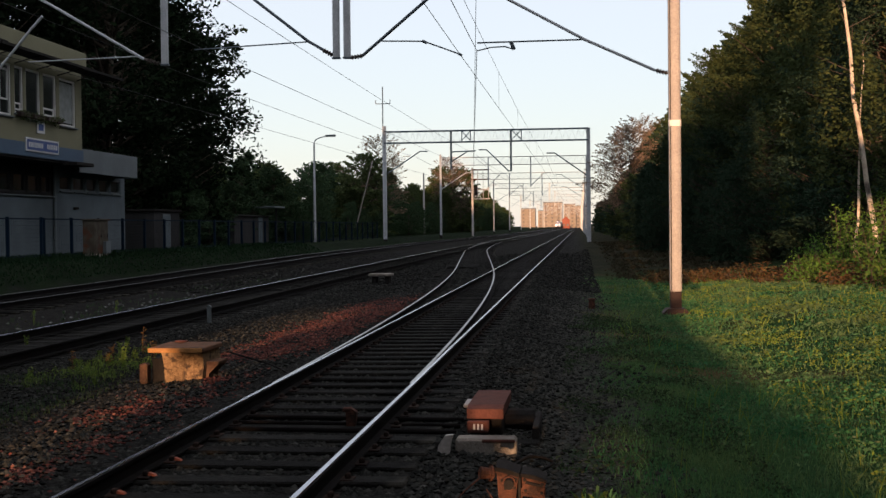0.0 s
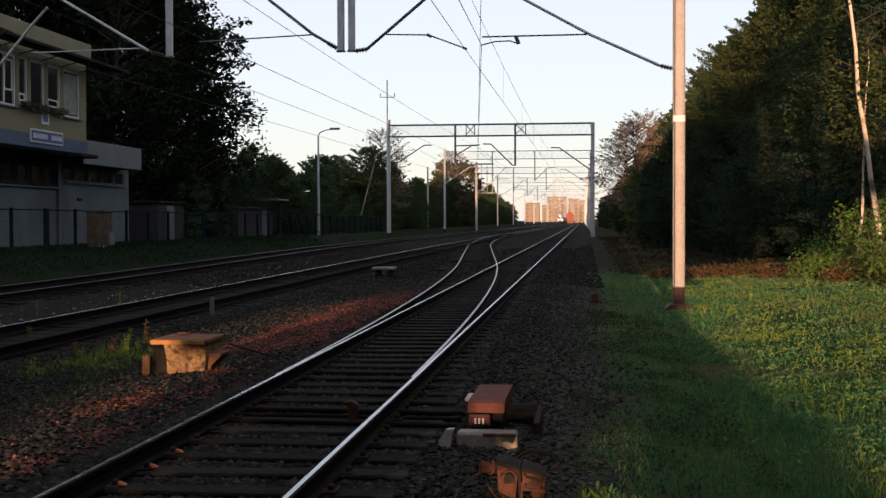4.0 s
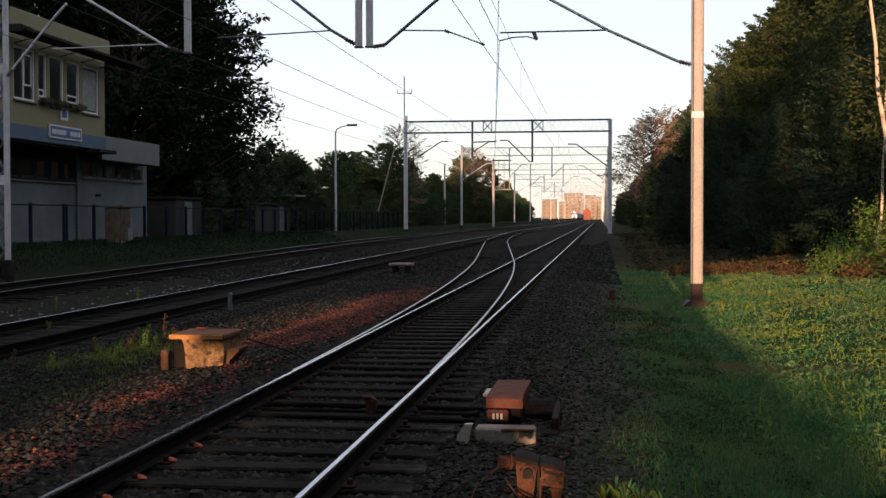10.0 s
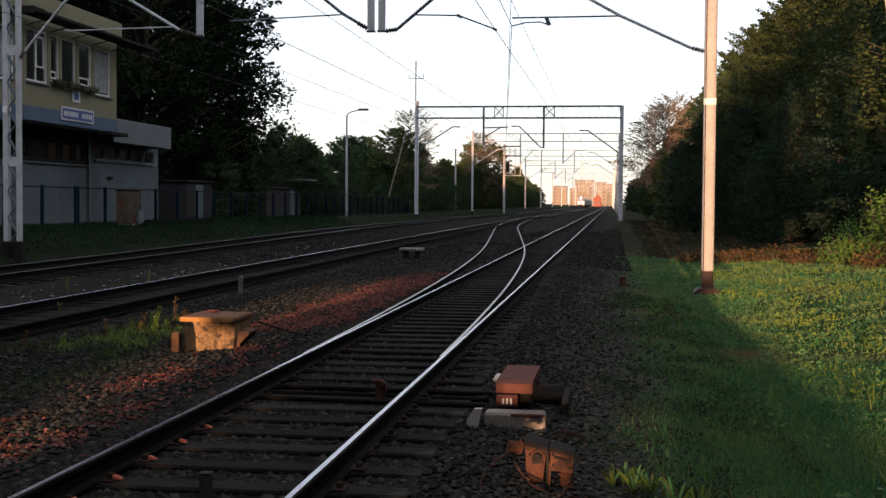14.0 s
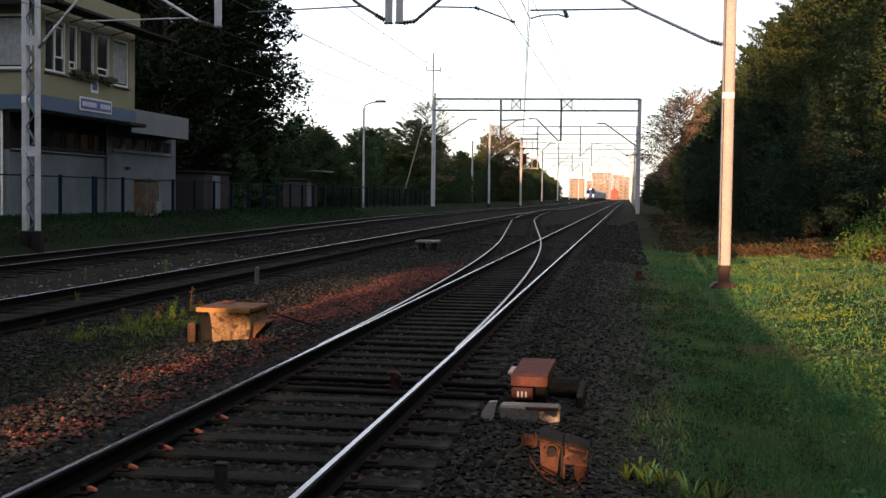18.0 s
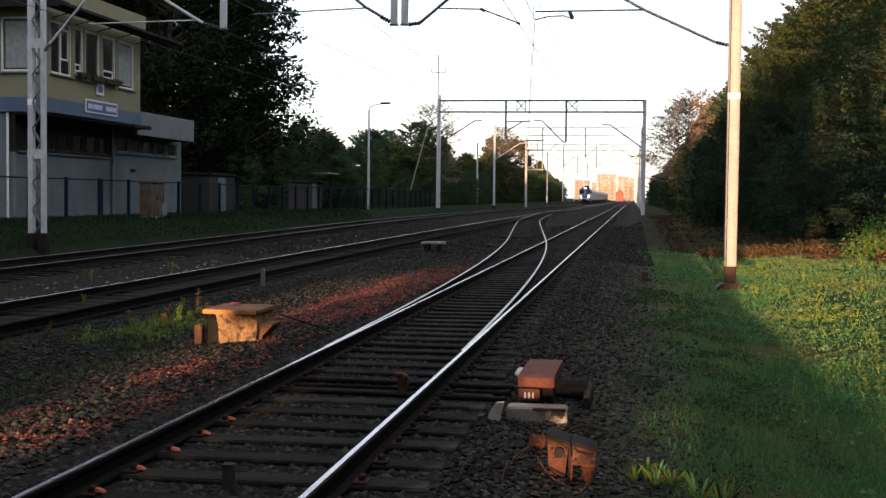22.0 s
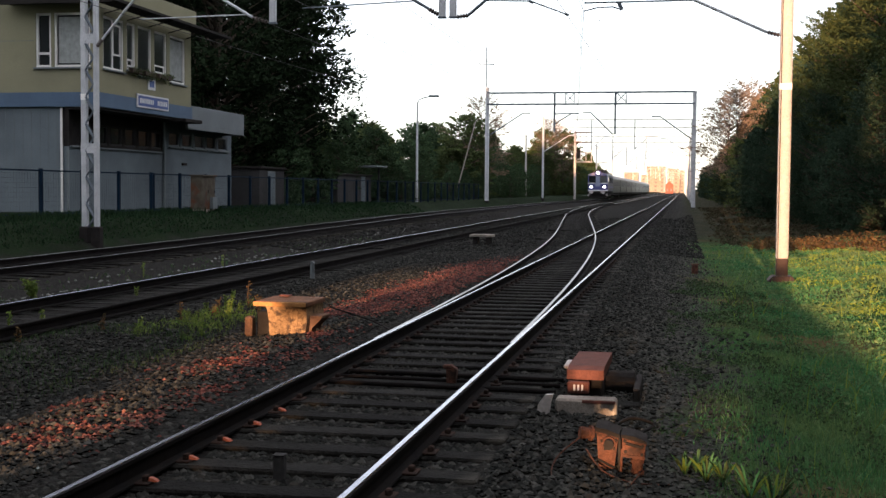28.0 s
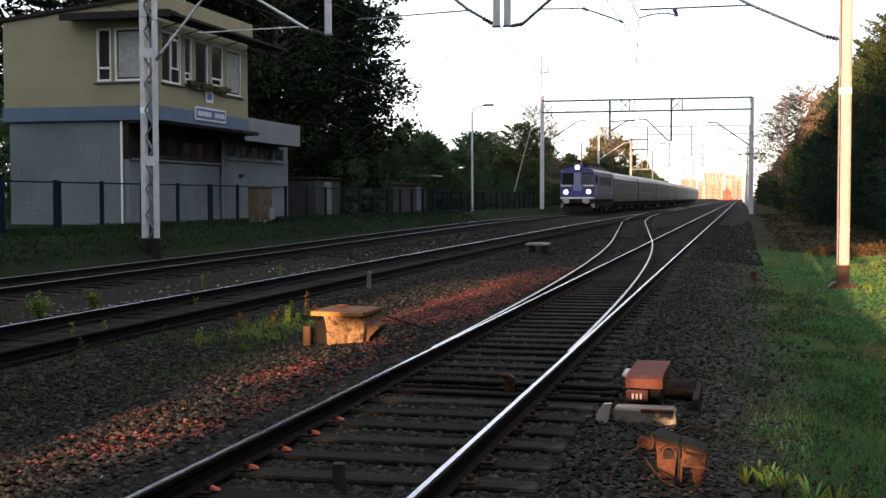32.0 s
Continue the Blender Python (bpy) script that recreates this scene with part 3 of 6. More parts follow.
def lattice_mast(g, x, y, lz, top):
    """Two channels laced together by dark diagonals, each on its own footing."""
    part("mast", boxed((x - 0.075, y - 0.08, lz), (x + 0.075, y + 0.08, top), 0.012), GREYPAINT, g, "grey channel of the lattice mast")
    part("mast", boxed((x + 0.29, y - 0.08, lz - 0.05), (x + 0.40, y + 0.08, top), 0.012), GREYPAINT, g, "grey channel of the lattice mast")
    part("paint_band", boxed((x - 0.079, y - 0.085, 4.15), (x + 0.079, y + 0.085, 4.32), 0.01), BANDWHITE, g, "white paint band")
    z = lz + 0.25
    while z < top - 0.7:
        part("lacing_bar", rodded((x + 0.06, y - 0.06, z + 0.38), (x + 0.30, y - 0.06, z), 0.042, seg=4), DARKSTEEL, g)
        part("lacing_bar", rodded((x + 0.30, y - 0.06, z), (x + 0.06, y - 0.06, z - 0.32), 0.030, seg=4), DARKSTEEL, g)
        z += 0.72
    for k in (2.85, 5.8):
        part("batten_plate", boxed((x - 0.075, y - 0.088, k - 0.13), (x + 0.40, y - 0.07, k + 0.13)), GREYPAINT, g)
    for u in (x, x + 0.34):
        part("footing", boxed((u - 0.13, y - 0.13, gz(u, y) - 0.4), (u + 0.13, y + 0.13, lz + 0.01), 0.03), UNDER, g, "dark concrete footing")


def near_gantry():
    """Askew to fit the camera's view: the far mast is three metres further along."""
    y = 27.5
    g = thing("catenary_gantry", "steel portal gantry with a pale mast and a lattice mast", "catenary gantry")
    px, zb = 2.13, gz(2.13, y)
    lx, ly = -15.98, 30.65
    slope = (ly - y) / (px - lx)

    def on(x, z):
        """From the pale mast's square plane to the askew one, scaled about the camera."""
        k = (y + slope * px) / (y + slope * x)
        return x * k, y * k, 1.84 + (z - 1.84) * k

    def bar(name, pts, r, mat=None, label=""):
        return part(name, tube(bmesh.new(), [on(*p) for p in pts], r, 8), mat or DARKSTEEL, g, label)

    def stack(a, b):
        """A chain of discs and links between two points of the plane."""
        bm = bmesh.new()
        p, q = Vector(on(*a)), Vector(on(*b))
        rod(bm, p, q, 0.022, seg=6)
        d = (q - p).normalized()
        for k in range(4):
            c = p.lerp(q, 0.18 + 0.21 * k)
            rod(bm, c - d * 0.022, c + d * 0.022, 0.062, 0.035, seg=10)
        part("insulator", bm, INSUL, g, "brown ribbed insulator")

    mast = part("mast", boxed((px - 0.13, y - 0.11, 0.36), (px + 0.13, y + 0.11, 9.6), 0.02), POLEPAINT, g, "pale painted steel mast, sunlit")
    # Near-black strip put in for the shade beside the flange.
    part("seam", boxed((px - 0.105, y - 0.1135, 0.36), (px - 0.088, y - 0.10, 9.55)), UNDER, mast, "dark strip in place of the shade behind the flange")
    part("tarred_foot", boxed((px - 0.125, y - 0.105, zb), (px + 0.125, y + 0.105, 0.36), 0.015), TAR, g, "dark red tarred foot")
    part("paint_band", boxed((px - 0.134, y - 0.114, 4.02), (px + 0.134, y + 0.114, 4.18), 0.015), BANDWHITE, g, "white paint band")
    part("footing", hull(bmesh.new(), [(px - 0.30, zb - 0.5), (px + 0.30, zb - 0.5), (px + 0.30, zb + 0.02), (px + 0.2, zb + 0.12), (px - 0.2, zb + 0.12), (px - 0.30, zb + 0.02)], 1, y - 0.28, y + 0.28),
         TAR, g, "dark concrete footing")
    lattice_mast(g, lx, ly, 0.72, 10.2)
    # the girder between the two masts, above the view
    a, b = Vector((lx - 0.1, ly, 10.2)), Vector((px + 0.1, y, 9.6))
    for dy in (-0.3, 0.3):
        for dz in (-0.95, 0.0):
            off = Vector((0, dy, dz))
            part("chord", rodded(a + off, b + off, 0.07, seg=4), DARKSTEEL, g)
        zig = [a.lerp(b, i / 34) + Vector((0, dy, -0.03 if i % 2 else -0.92)) for i in range(35)]
        part("lacing", tube(bmesh.new(), zig, 0.024, 4), GREYPAINT, g, "zigzag lacing bars")
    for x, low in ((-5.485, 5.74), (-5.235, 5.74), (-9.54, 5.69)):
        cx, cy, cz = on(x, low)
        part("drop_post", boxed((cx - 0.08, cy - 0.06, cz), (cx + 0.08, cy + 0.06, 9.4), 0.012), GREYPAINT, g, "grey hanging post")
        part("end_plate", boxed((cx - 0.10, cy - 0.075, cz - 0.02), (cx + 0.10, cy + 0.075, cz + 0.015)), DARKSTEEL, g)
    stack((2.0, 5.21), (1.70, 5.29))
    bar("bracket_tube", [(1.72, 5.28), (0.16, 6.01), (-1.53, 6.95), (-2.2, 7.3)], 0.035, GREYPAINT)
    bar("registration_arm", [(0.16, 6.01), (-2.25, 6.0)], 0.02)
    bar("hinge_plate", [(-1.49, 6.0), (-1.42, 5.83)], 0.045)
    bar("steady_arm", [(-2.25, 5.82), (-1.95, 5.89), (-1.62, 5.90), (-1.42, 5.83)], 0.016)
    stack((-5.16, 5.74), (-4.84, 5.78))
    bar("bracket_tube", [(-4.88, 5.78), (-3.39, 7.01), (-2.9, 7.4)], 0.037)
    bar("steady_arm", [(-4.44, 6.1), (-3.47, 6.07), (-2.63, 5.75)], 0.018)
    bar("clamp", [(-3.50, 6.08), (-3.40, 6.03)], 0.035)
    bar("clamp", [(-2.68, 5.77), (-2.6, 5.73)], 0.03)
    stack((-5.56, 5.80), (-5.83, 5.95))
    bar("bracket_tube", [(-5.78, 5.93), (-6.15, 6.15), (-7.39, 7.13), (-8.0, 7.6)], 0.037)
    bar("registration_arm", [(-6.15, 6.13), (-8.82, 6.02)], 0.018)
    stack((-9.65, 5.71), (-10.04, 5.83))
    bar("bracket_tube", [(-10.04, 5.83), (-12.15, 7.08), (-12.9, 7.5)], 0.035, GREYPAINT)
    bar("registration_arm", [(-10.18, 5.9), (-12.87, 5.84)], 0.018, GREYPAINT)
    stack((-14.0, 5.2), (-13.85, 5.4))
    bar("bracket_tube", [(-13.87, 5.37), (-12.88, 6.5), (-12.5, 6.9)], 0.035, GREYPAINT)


def second_gantry():
    y = 103.5
    g = thing("catenary_gantry", "dark steel portal gantry with a tall aerial on one mast", "catenary gantry")
    plate_mast(g, -16.56, y, 0.82, 10.55)
    plate_mast(g, 0.84, y, 0.42, 10.1)
    girder(g, y, -16.54, 0.84, 10.1, 0.97, 64)
    for x0, x1 in ((-9.84, -9.11), (-5.62, -4.78)):
        for a, b in ((9.16, 10.0), (10.0, 9.16)):
            part("cross_brace", rodded((x0, y - 0.3, a), (x1, y - 0.3, b), 0.039, seg=5), DARKSTEEL, g)
        for x in (x0, x1):
            part("frame_post", rodded((x, y - 0.3, 9.14), (x, y - 0.3, 10.06), 0.039, seg=5), DARKSTEEL, g)
    for x, zb in ((-10.8, 6.74), (-5.69, 6.52)):
        part("drop_post", boxed((x - 0.08, y - 0.08, zb), (x + 0.08, y + 0.08, 10.1), 0.01), DARKSTEEL, g)
    arm(g, [(-16.42, 6.42), (-13.47, 8.34), (-12.84, 8.33)], y, 0.055, None, "bracket_tube")
    arm(g, [(-10.73, 7.46), (-9.39, 8.26), (-8.7, 8.31), (-10.72, 8.25)], y, 0.055, None, "bracket_tube")
    arm(g, [(-5.69, 6.57), (-5.9, 6.55), (-7.76, 8.38), (-8.43, 8.39)], y, 0.055, None, "bracket_tube")
    arm(g, [(0.68, 6.1), (-1.98, 8.01), (-2.68, 8.02)], y, 0.055, None, "bracket_tube")
    part("aerial", rodded((-16.67, y, 10.4), (-16.67, y, 13.95), 0.05), DARKSTEEL, g, "tall thin aerial")
    bm = bmesh.new()
    rod(bm, (-17.27, y, 12.48), (-16.03, y, 12.48), 0.034)
    rod(bm, (-17.27, y, 12.48), (-17.27, y, 12.82), 0.034)
    rod(bm, (-16.03, y, 12.48), (-16.03, y, 12.82), 0.034)
    part("crossbar", bm, DARKSTEEL, g)


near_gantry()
second_gantry()


# ---- trees ----
def leaf(verts, faces, p, s, rng):
    a = Vector((rng.gauss(0, 1), rng.gauss(0, 1), rng.gauss(0, 0.6))).normalized()
    b = a.cross(Vector((rng.gauss(0, 1), rng.gauss(0, 1), rng.gauss(0, 1)))).normalized()
    k = len(verts)
    verts.extend((p - a * s, p + b * s * 0.45, p + a * s, p - b * s * 0.45))
    faces.append((k, k + 1, k + 2, k + 3))


def leaves(verts, faces, c, r, count, size, rng, squash=0.8):
    """Leaf blades scattered through a clump."""
    for _ in range(count):
        d = Vector((rng.gauss(0, 1), rng.gauss(0, 1), rng.gauss(0, 1))).normalized() * (r * rng.uniform(0.35, 1.0) ** 0.6)
        leaf(verts, faces, c + Vector((d.x, d.y, d.z * squash)), size * rng.uniform(0.6, 1.4), rng)


def spray(verts, faces, c, way, length, count, size, rng):
    """Leaf blades along a twig that runs outwards and thins to its tip, with side twigs."""
    side = way.cross(Vector((0, 0, 1))).normalized()
    for _ in range(count):
        u = rng.random()
        w = length * 0.26 * (1.05 - u)
        p = c + way * (length * (u - 0.25)) + side * rng.gauss(0, w) + Vector((0, 0, rng.gauss(0, w * 0.55) - 0.10 * length * u * u))
        leaf(verts, faces, p, size * rng.uniform(0.6, 1.4), rng)


def tree_parts(seed, height, spread, low, clumps, per, size, trunk_r, bare=0.0, twig=0.0):
    """Trunk with limbs, and a crown of leaf clumps and sprays with gaps; returns two meshes' data."""
    rng = random.Random(seed)
    bm = bmesh.new()
    bends = [Vector((0, 0, 0))]
    for i in range(1, 6):
        bends.append(Vector((rng.uniform(-0.03, 0.03) * height, rng.uniform(-0.03, 0.03) * height, height * 0.92 * i / 5)))
    for i in range(5):
        rod(bm, bends[i], bends[i + 1], trunk_r * (1 - i * 0.19), trunk_r * (1 - (i + 1) * 0.19), seg=7, caps=False)
    lobes = [rng.uniform(0.72, 1.22) for _ in range(24)]        # the crown's uneven outline
    verts, faces = [], []
    for _ in range(clumps):
        u = rng.random()
        z = low + (height - low) * u
        a = rng.uniform(0, 2 * math.pi)
        lobe = lobes[(int(a / 6.2832 * 6) % 6) + 6 * min(3, int(u * 4))]
        w = spread * math.sin(math.pi * (0.18 + 0.80 * u)) ** 0.7 * (0.75 + 0.5 * rng.random()) * lobe
        d = w * rng.uniform(0.35, 1.0) ** 0.55
        c = Vector((math.cos(a) * d, math.sin(a) * d, z * (0.94 + 0.06 * lobe)))
        if rng.random() < twig:
            way = Vector((math.cos(a), math.sin(a), rng.uniform(-0.2, 0.3) + 0.9 * u * u)).normalized()
            spray(verts, faces, c, way, spread * rng.uniform(0.26, 0.5), per, size, rng)
        else:
            leaves(verts, faces, c, spread * rng.uniform(0.14, 0.26), per, size, rng)
        if rng.random() < 0.35 + bare:
            t = bends[min(4, int(max(0, (z - spread * 0.3)) / height * 5))]
            rod(bm, (t.x, t.y, max(0.5, z - d * 0.6)), c, trunk_r * 0.28, trunk_r * 0.06, seg=5, caps=False)
    return bm, verts, faces


def tree_model(name, seed, height, spread, low, clumps, per, size, trunk_r, foliage, bark, label, category="tree", bare=0.0, twig=0.0):
    bm, verts, faces = tree_parts(seed, height, spread, low, clumps, per, size, trunk_r, bare, twig)
    t = thing(name, label, category)
    part("trunk", bm, bark, t, smooth=True)
    me = bpy.data.meshes.new("crown")
    me.from_pydata(verts, [], faces)
    me.materials.append(foliage)
    new("crown", me).parent = t
    return t


def plant(model, x, y, s=1.0, turn=None, sink=0.1, tall=1.0):
    m = pose(x, y, gz(x, y) - sink, 0, 0, random.uniform(0, 360) if turn is None else turn)
    c = copy_thing(model, m)
    c.scale = (s, s, s * tall)
    return c


def make_woods():
    big = tree_model("broadleaf_tree", 3, 17.5, 6.4, 2.0, 620, 110, 0.15, 0.38, LEAFDARK, BARK, "big leafy tree behind the signal box, coloured dark for shade", twig=0.5)
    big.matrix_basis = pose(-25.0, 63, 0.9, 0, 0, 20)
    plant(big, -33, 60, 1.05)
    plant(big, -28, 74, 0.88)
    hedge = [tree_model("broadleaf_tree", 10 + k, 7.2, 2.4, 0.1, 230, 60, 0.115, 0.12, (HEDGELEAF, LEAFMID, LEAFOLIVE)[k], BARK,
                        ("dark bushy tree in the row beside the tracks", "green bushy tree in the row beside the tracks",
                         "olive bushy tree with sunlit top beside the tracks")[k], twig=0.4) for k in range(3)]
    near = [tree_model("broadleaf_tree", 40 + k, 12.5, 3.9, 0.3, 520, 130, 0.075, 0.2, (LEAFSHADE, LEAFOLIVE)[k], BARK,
                       ("tree at the wood edge, leaves coloured dark for shade", "olive-green tree catching low sun at the wood's edge")[k], twig=0.7) for k in range(2)]
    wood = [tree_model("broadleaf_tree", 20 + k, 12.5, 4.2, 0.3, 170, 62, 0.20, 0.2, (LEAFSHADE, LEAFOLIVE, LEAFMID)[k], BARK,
                       ("tree deeper in the wood, leaves coloured dark for shade", "olive-green tree along the track's far edge",
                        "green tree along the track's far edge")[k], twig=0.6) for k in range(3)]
    thin = tree_model("sparse_tree", 31, 12.5, 3.8, 3.0, 150, 46, 0.10, 0.16, LEAFDRY, BARK, "sparse brownish tree with thin foliage", bare=0.5, twig=0.7)
    for k, m in enumerate(hedge):
        m.matrix_basis = pose(-22.5 - k, 88 + 3 * k, 0.85, 0, 0, 40 * k)
        m.scale = (0.85, 0.85, 0.74 + 0.05 * k)
    rs = random.Random(7)
    y = 96.0
    while y < 420:
        for row in range(2):
            k = 0 if row == 0 and rs.random() < 0.5 else rs.randrange(3)
            s = rs.uniform(0.7, 1.0) * (1 + y / 900) * (1.0 if row else 0.8)
            plant(hedge[k], -21.8 - row * 4.5 - rs.uniform(0, 3), y + rs.uniform(-2, 2), s, tall=rs.uniform(0.85, 1.15))
        y += 4.6 + y * 0.02
    for k in range(5):
        plant(hedge[0], -20.9 - rs.uniform(0, 1.5), 62.5 + k * 6.0, 0.55)
        plant(hedge[(0, 2, 1)[k % 3]], -28.0 - rs.uniform(0, 3), 82 + k * 5.0, 0.76)
        plant(hedge[(1, 0, 0)[k % 3]], -24.0 - rs.uniform(0, 2), 80 + k * 5.0, 0.74, tall=rs.uniform(0.9, 1.1))
    for k in range(16):
        plant(hedge[0], -19.2 - rs.uniform(0, 1.6), 84 + k * 5.5, 0.34 + 0.012 * k, tall=rs.uniform(0.85, 1.2))
    for x, y in ((-35.5, 52.0), (-40.0, 56.0), (-31.0, 50.0), (-45.0, 60.0)):
        plant(hedge[0], x, y, 0.9)
    # the wood on the other side rises in steps away from the track
    near[0].matrix_basis = pose(10.6, 44, gz(10.6, 44) - 0.3)
    near[0].scale = (0.8, 0.8, 0.78)
    near[1].matrix_basis = pose(15.5, 43, gz(15.5, 43) - 0.3, 0, 0, 70)
    near[1].scale = (1.25, 1.25, 1.5)
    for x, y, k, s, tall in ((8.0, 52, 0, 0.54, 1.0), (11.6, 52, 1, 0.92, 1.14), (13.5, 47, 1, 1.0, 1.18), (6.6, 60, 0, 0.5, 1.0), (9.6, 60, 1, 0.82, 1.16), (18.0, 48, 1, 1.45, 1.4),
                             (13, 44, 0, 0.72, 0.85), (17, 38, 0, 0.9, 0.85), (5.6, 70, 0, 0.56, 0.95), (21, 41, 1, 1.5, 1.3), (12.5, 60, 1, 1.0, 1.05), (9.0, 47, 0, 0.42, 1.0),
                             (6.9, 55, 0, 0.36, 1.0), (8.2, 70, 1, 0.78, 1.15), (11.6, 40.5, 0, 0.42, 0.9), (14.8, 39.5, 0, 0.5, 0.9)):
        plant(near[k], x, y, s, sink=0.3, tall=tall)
    for k, m in enumerate(wood):
        m.matrix_basis = pose(15 + 4 * k, 64 + 5 * k, gz(15, 64) - 0.3, 0, 0, 50 * k)
        m.scale = (1.2, 1.2, 1.25)
    y = 74.0
    while y < 330:
        for x, s in ((5.3, 0.44), (9.2, 0.74), (13.8, 1.08), (19.5, 1.5)):
            k = 0 if rs.random() < 0.55 else rs.randrange(3)
            plant(wood[k], x + rs.uniform(-0.8, 0.9), y + rs.uniform(-2, 2), s * rs.uniform(0.88, 1.1), sink=0.3)
        y += 5.5 + y * 0.024
    # Unseen trees added behind the viewer to break up the sun patches.
    light = tree_model("sparse_tree", 60, 7.0, 2.2, 1.2, 34, 22, 0.10, 0.06, LEAFMID, BARK, "unseen thin tree added to dapple the sunlight")
    light.matrix_basis = pose(-5.4, -17.0, gz(-5.4, -17.0))
    light.scale = (0.9, 0.9, 0.9)
    plant(light, -4.6, -18.5, 0.8)
    thin.matrix_basis = pose(4.5, 122, gz(4.5, 122) - 0.1)
    thin.scale = (0.9, 0.9, 0.86)
    plant(thin, 5.2, 110, 0.85)
    plant(thin, 4.4, 102, 0.75)
    # Unseen copies added behind the viewer to thin the sun on the wood.
    for x, y in ((14.0, -26.0), (18.0, -24.0), (23.0, -27.0)):
        plant(thin, x, y, 1.55)
    plant(wood[1], -20.2, 210, 0.90, 30)
    plant(wood[1], -24.0, 214, 0.95, 140)
    plant(thin, -21.5, 206, 1.0, 200)
    plant(wood[2], -21.0, 118, 0.66, 20)
    plant(thin, -20.0, 121, 0.80, 90)


make_woods()


# ---- signal box ----
def wall_with_openings(u0, u1, z0, z1, holes, place):
    """A wall as one mesh with real openings; place(u, depth, z) puts it in the world."""
    bm = bmesh.new()
    us = sorted({u0, u1, *[h[0] for h in holes], *[h[1] for h in holes]})
    for a, b in zip(us, us[1:]):
        cut = sorted((h[2], h[3]) for h in holes if h[0] <= a + 1e-6 and h[1] >= b - 1e-6)
        z = z0
        for lo, hi in cut + [(z1, z1)]:
            if lo - z > 1e-4:
                p, q = place(a, 0.0, z), place(b, 0.28, lo)
                block(bm, [min(s, t) for s, t in zip(p, q)], [max(s, t) for s, t in zip(p, q)])
            z = hi
    bmesh.ops.remove_doubles(bm, verts=bm.verts[:], dist=0.0005)
    return bm


def window(b, place, u0, u1, z0, z1, sashes=1, curtain=None, sill=True, deep=0.10, paint=None):
    """A framed window in an opening: frame, sashes, panes, sill."""
    def solid(a0, a1, d0, d1, c0, c1):
        p, q = place(a0, d0, c0), place(a1, d1, c1)
        return [min(s, t) for s, t in zip(p, q)], [max(s, t) for s, t in zip(p, q)]
    f, paint = 0.075, paint or FRAMEWHITE
    bm = bmesh.new()
    for a0, a1, c0, c1 in ((u0, u1, z0, z0 + f), (u0, u1, z1 - f, z1), (u0, u0 + f, z0 + f, z1 - f), (u1 - f, u1, z0 + f, z1 - f)):
        block(bm, *solid(a0, a1, deep - 0.07, deep + 0.03, c0, c1))
    w = part("window", bm, paint, b, "white framed window" if paint is FRAMEWHITE else "window with frame coloured darker for shade")
    step = (u1 - u0 - 2 * f) / sashes
    for k in range(sashes):
        a0, a1 = u0 + f + step * k, u0 + f + step * (k + 1)
        part("pane", boxed(*solid(a0 + 0.02, a1 - 0.02, deep - 0.01, deep, z0 + f, z1 - f)), GLASS, w)
        if k:
            part("mullion", boxed(*solid(a0 - 0.03, a0 + 0.03, deep - 0.06, deep + 0.02, z0 + f, z1 - f)), FRAMEWHITE, w)
        if curtain and k in curtain:
            part("blind", boxed(*solid(a0 + 0.06, a1 - 0.06, deep - 0.02, deep - 0.015, z0 + f + 0.06, z1 - f - 0.06)), CURTAIN, w, "pale drawn blind")
    if sill:
        part("sill", boxed(*solid(u0 - 0.06, u1 + 0.06, -0.10, 0.12, z0 - 0.07, z0 - 0.01), 0.008), FASCIA, w)


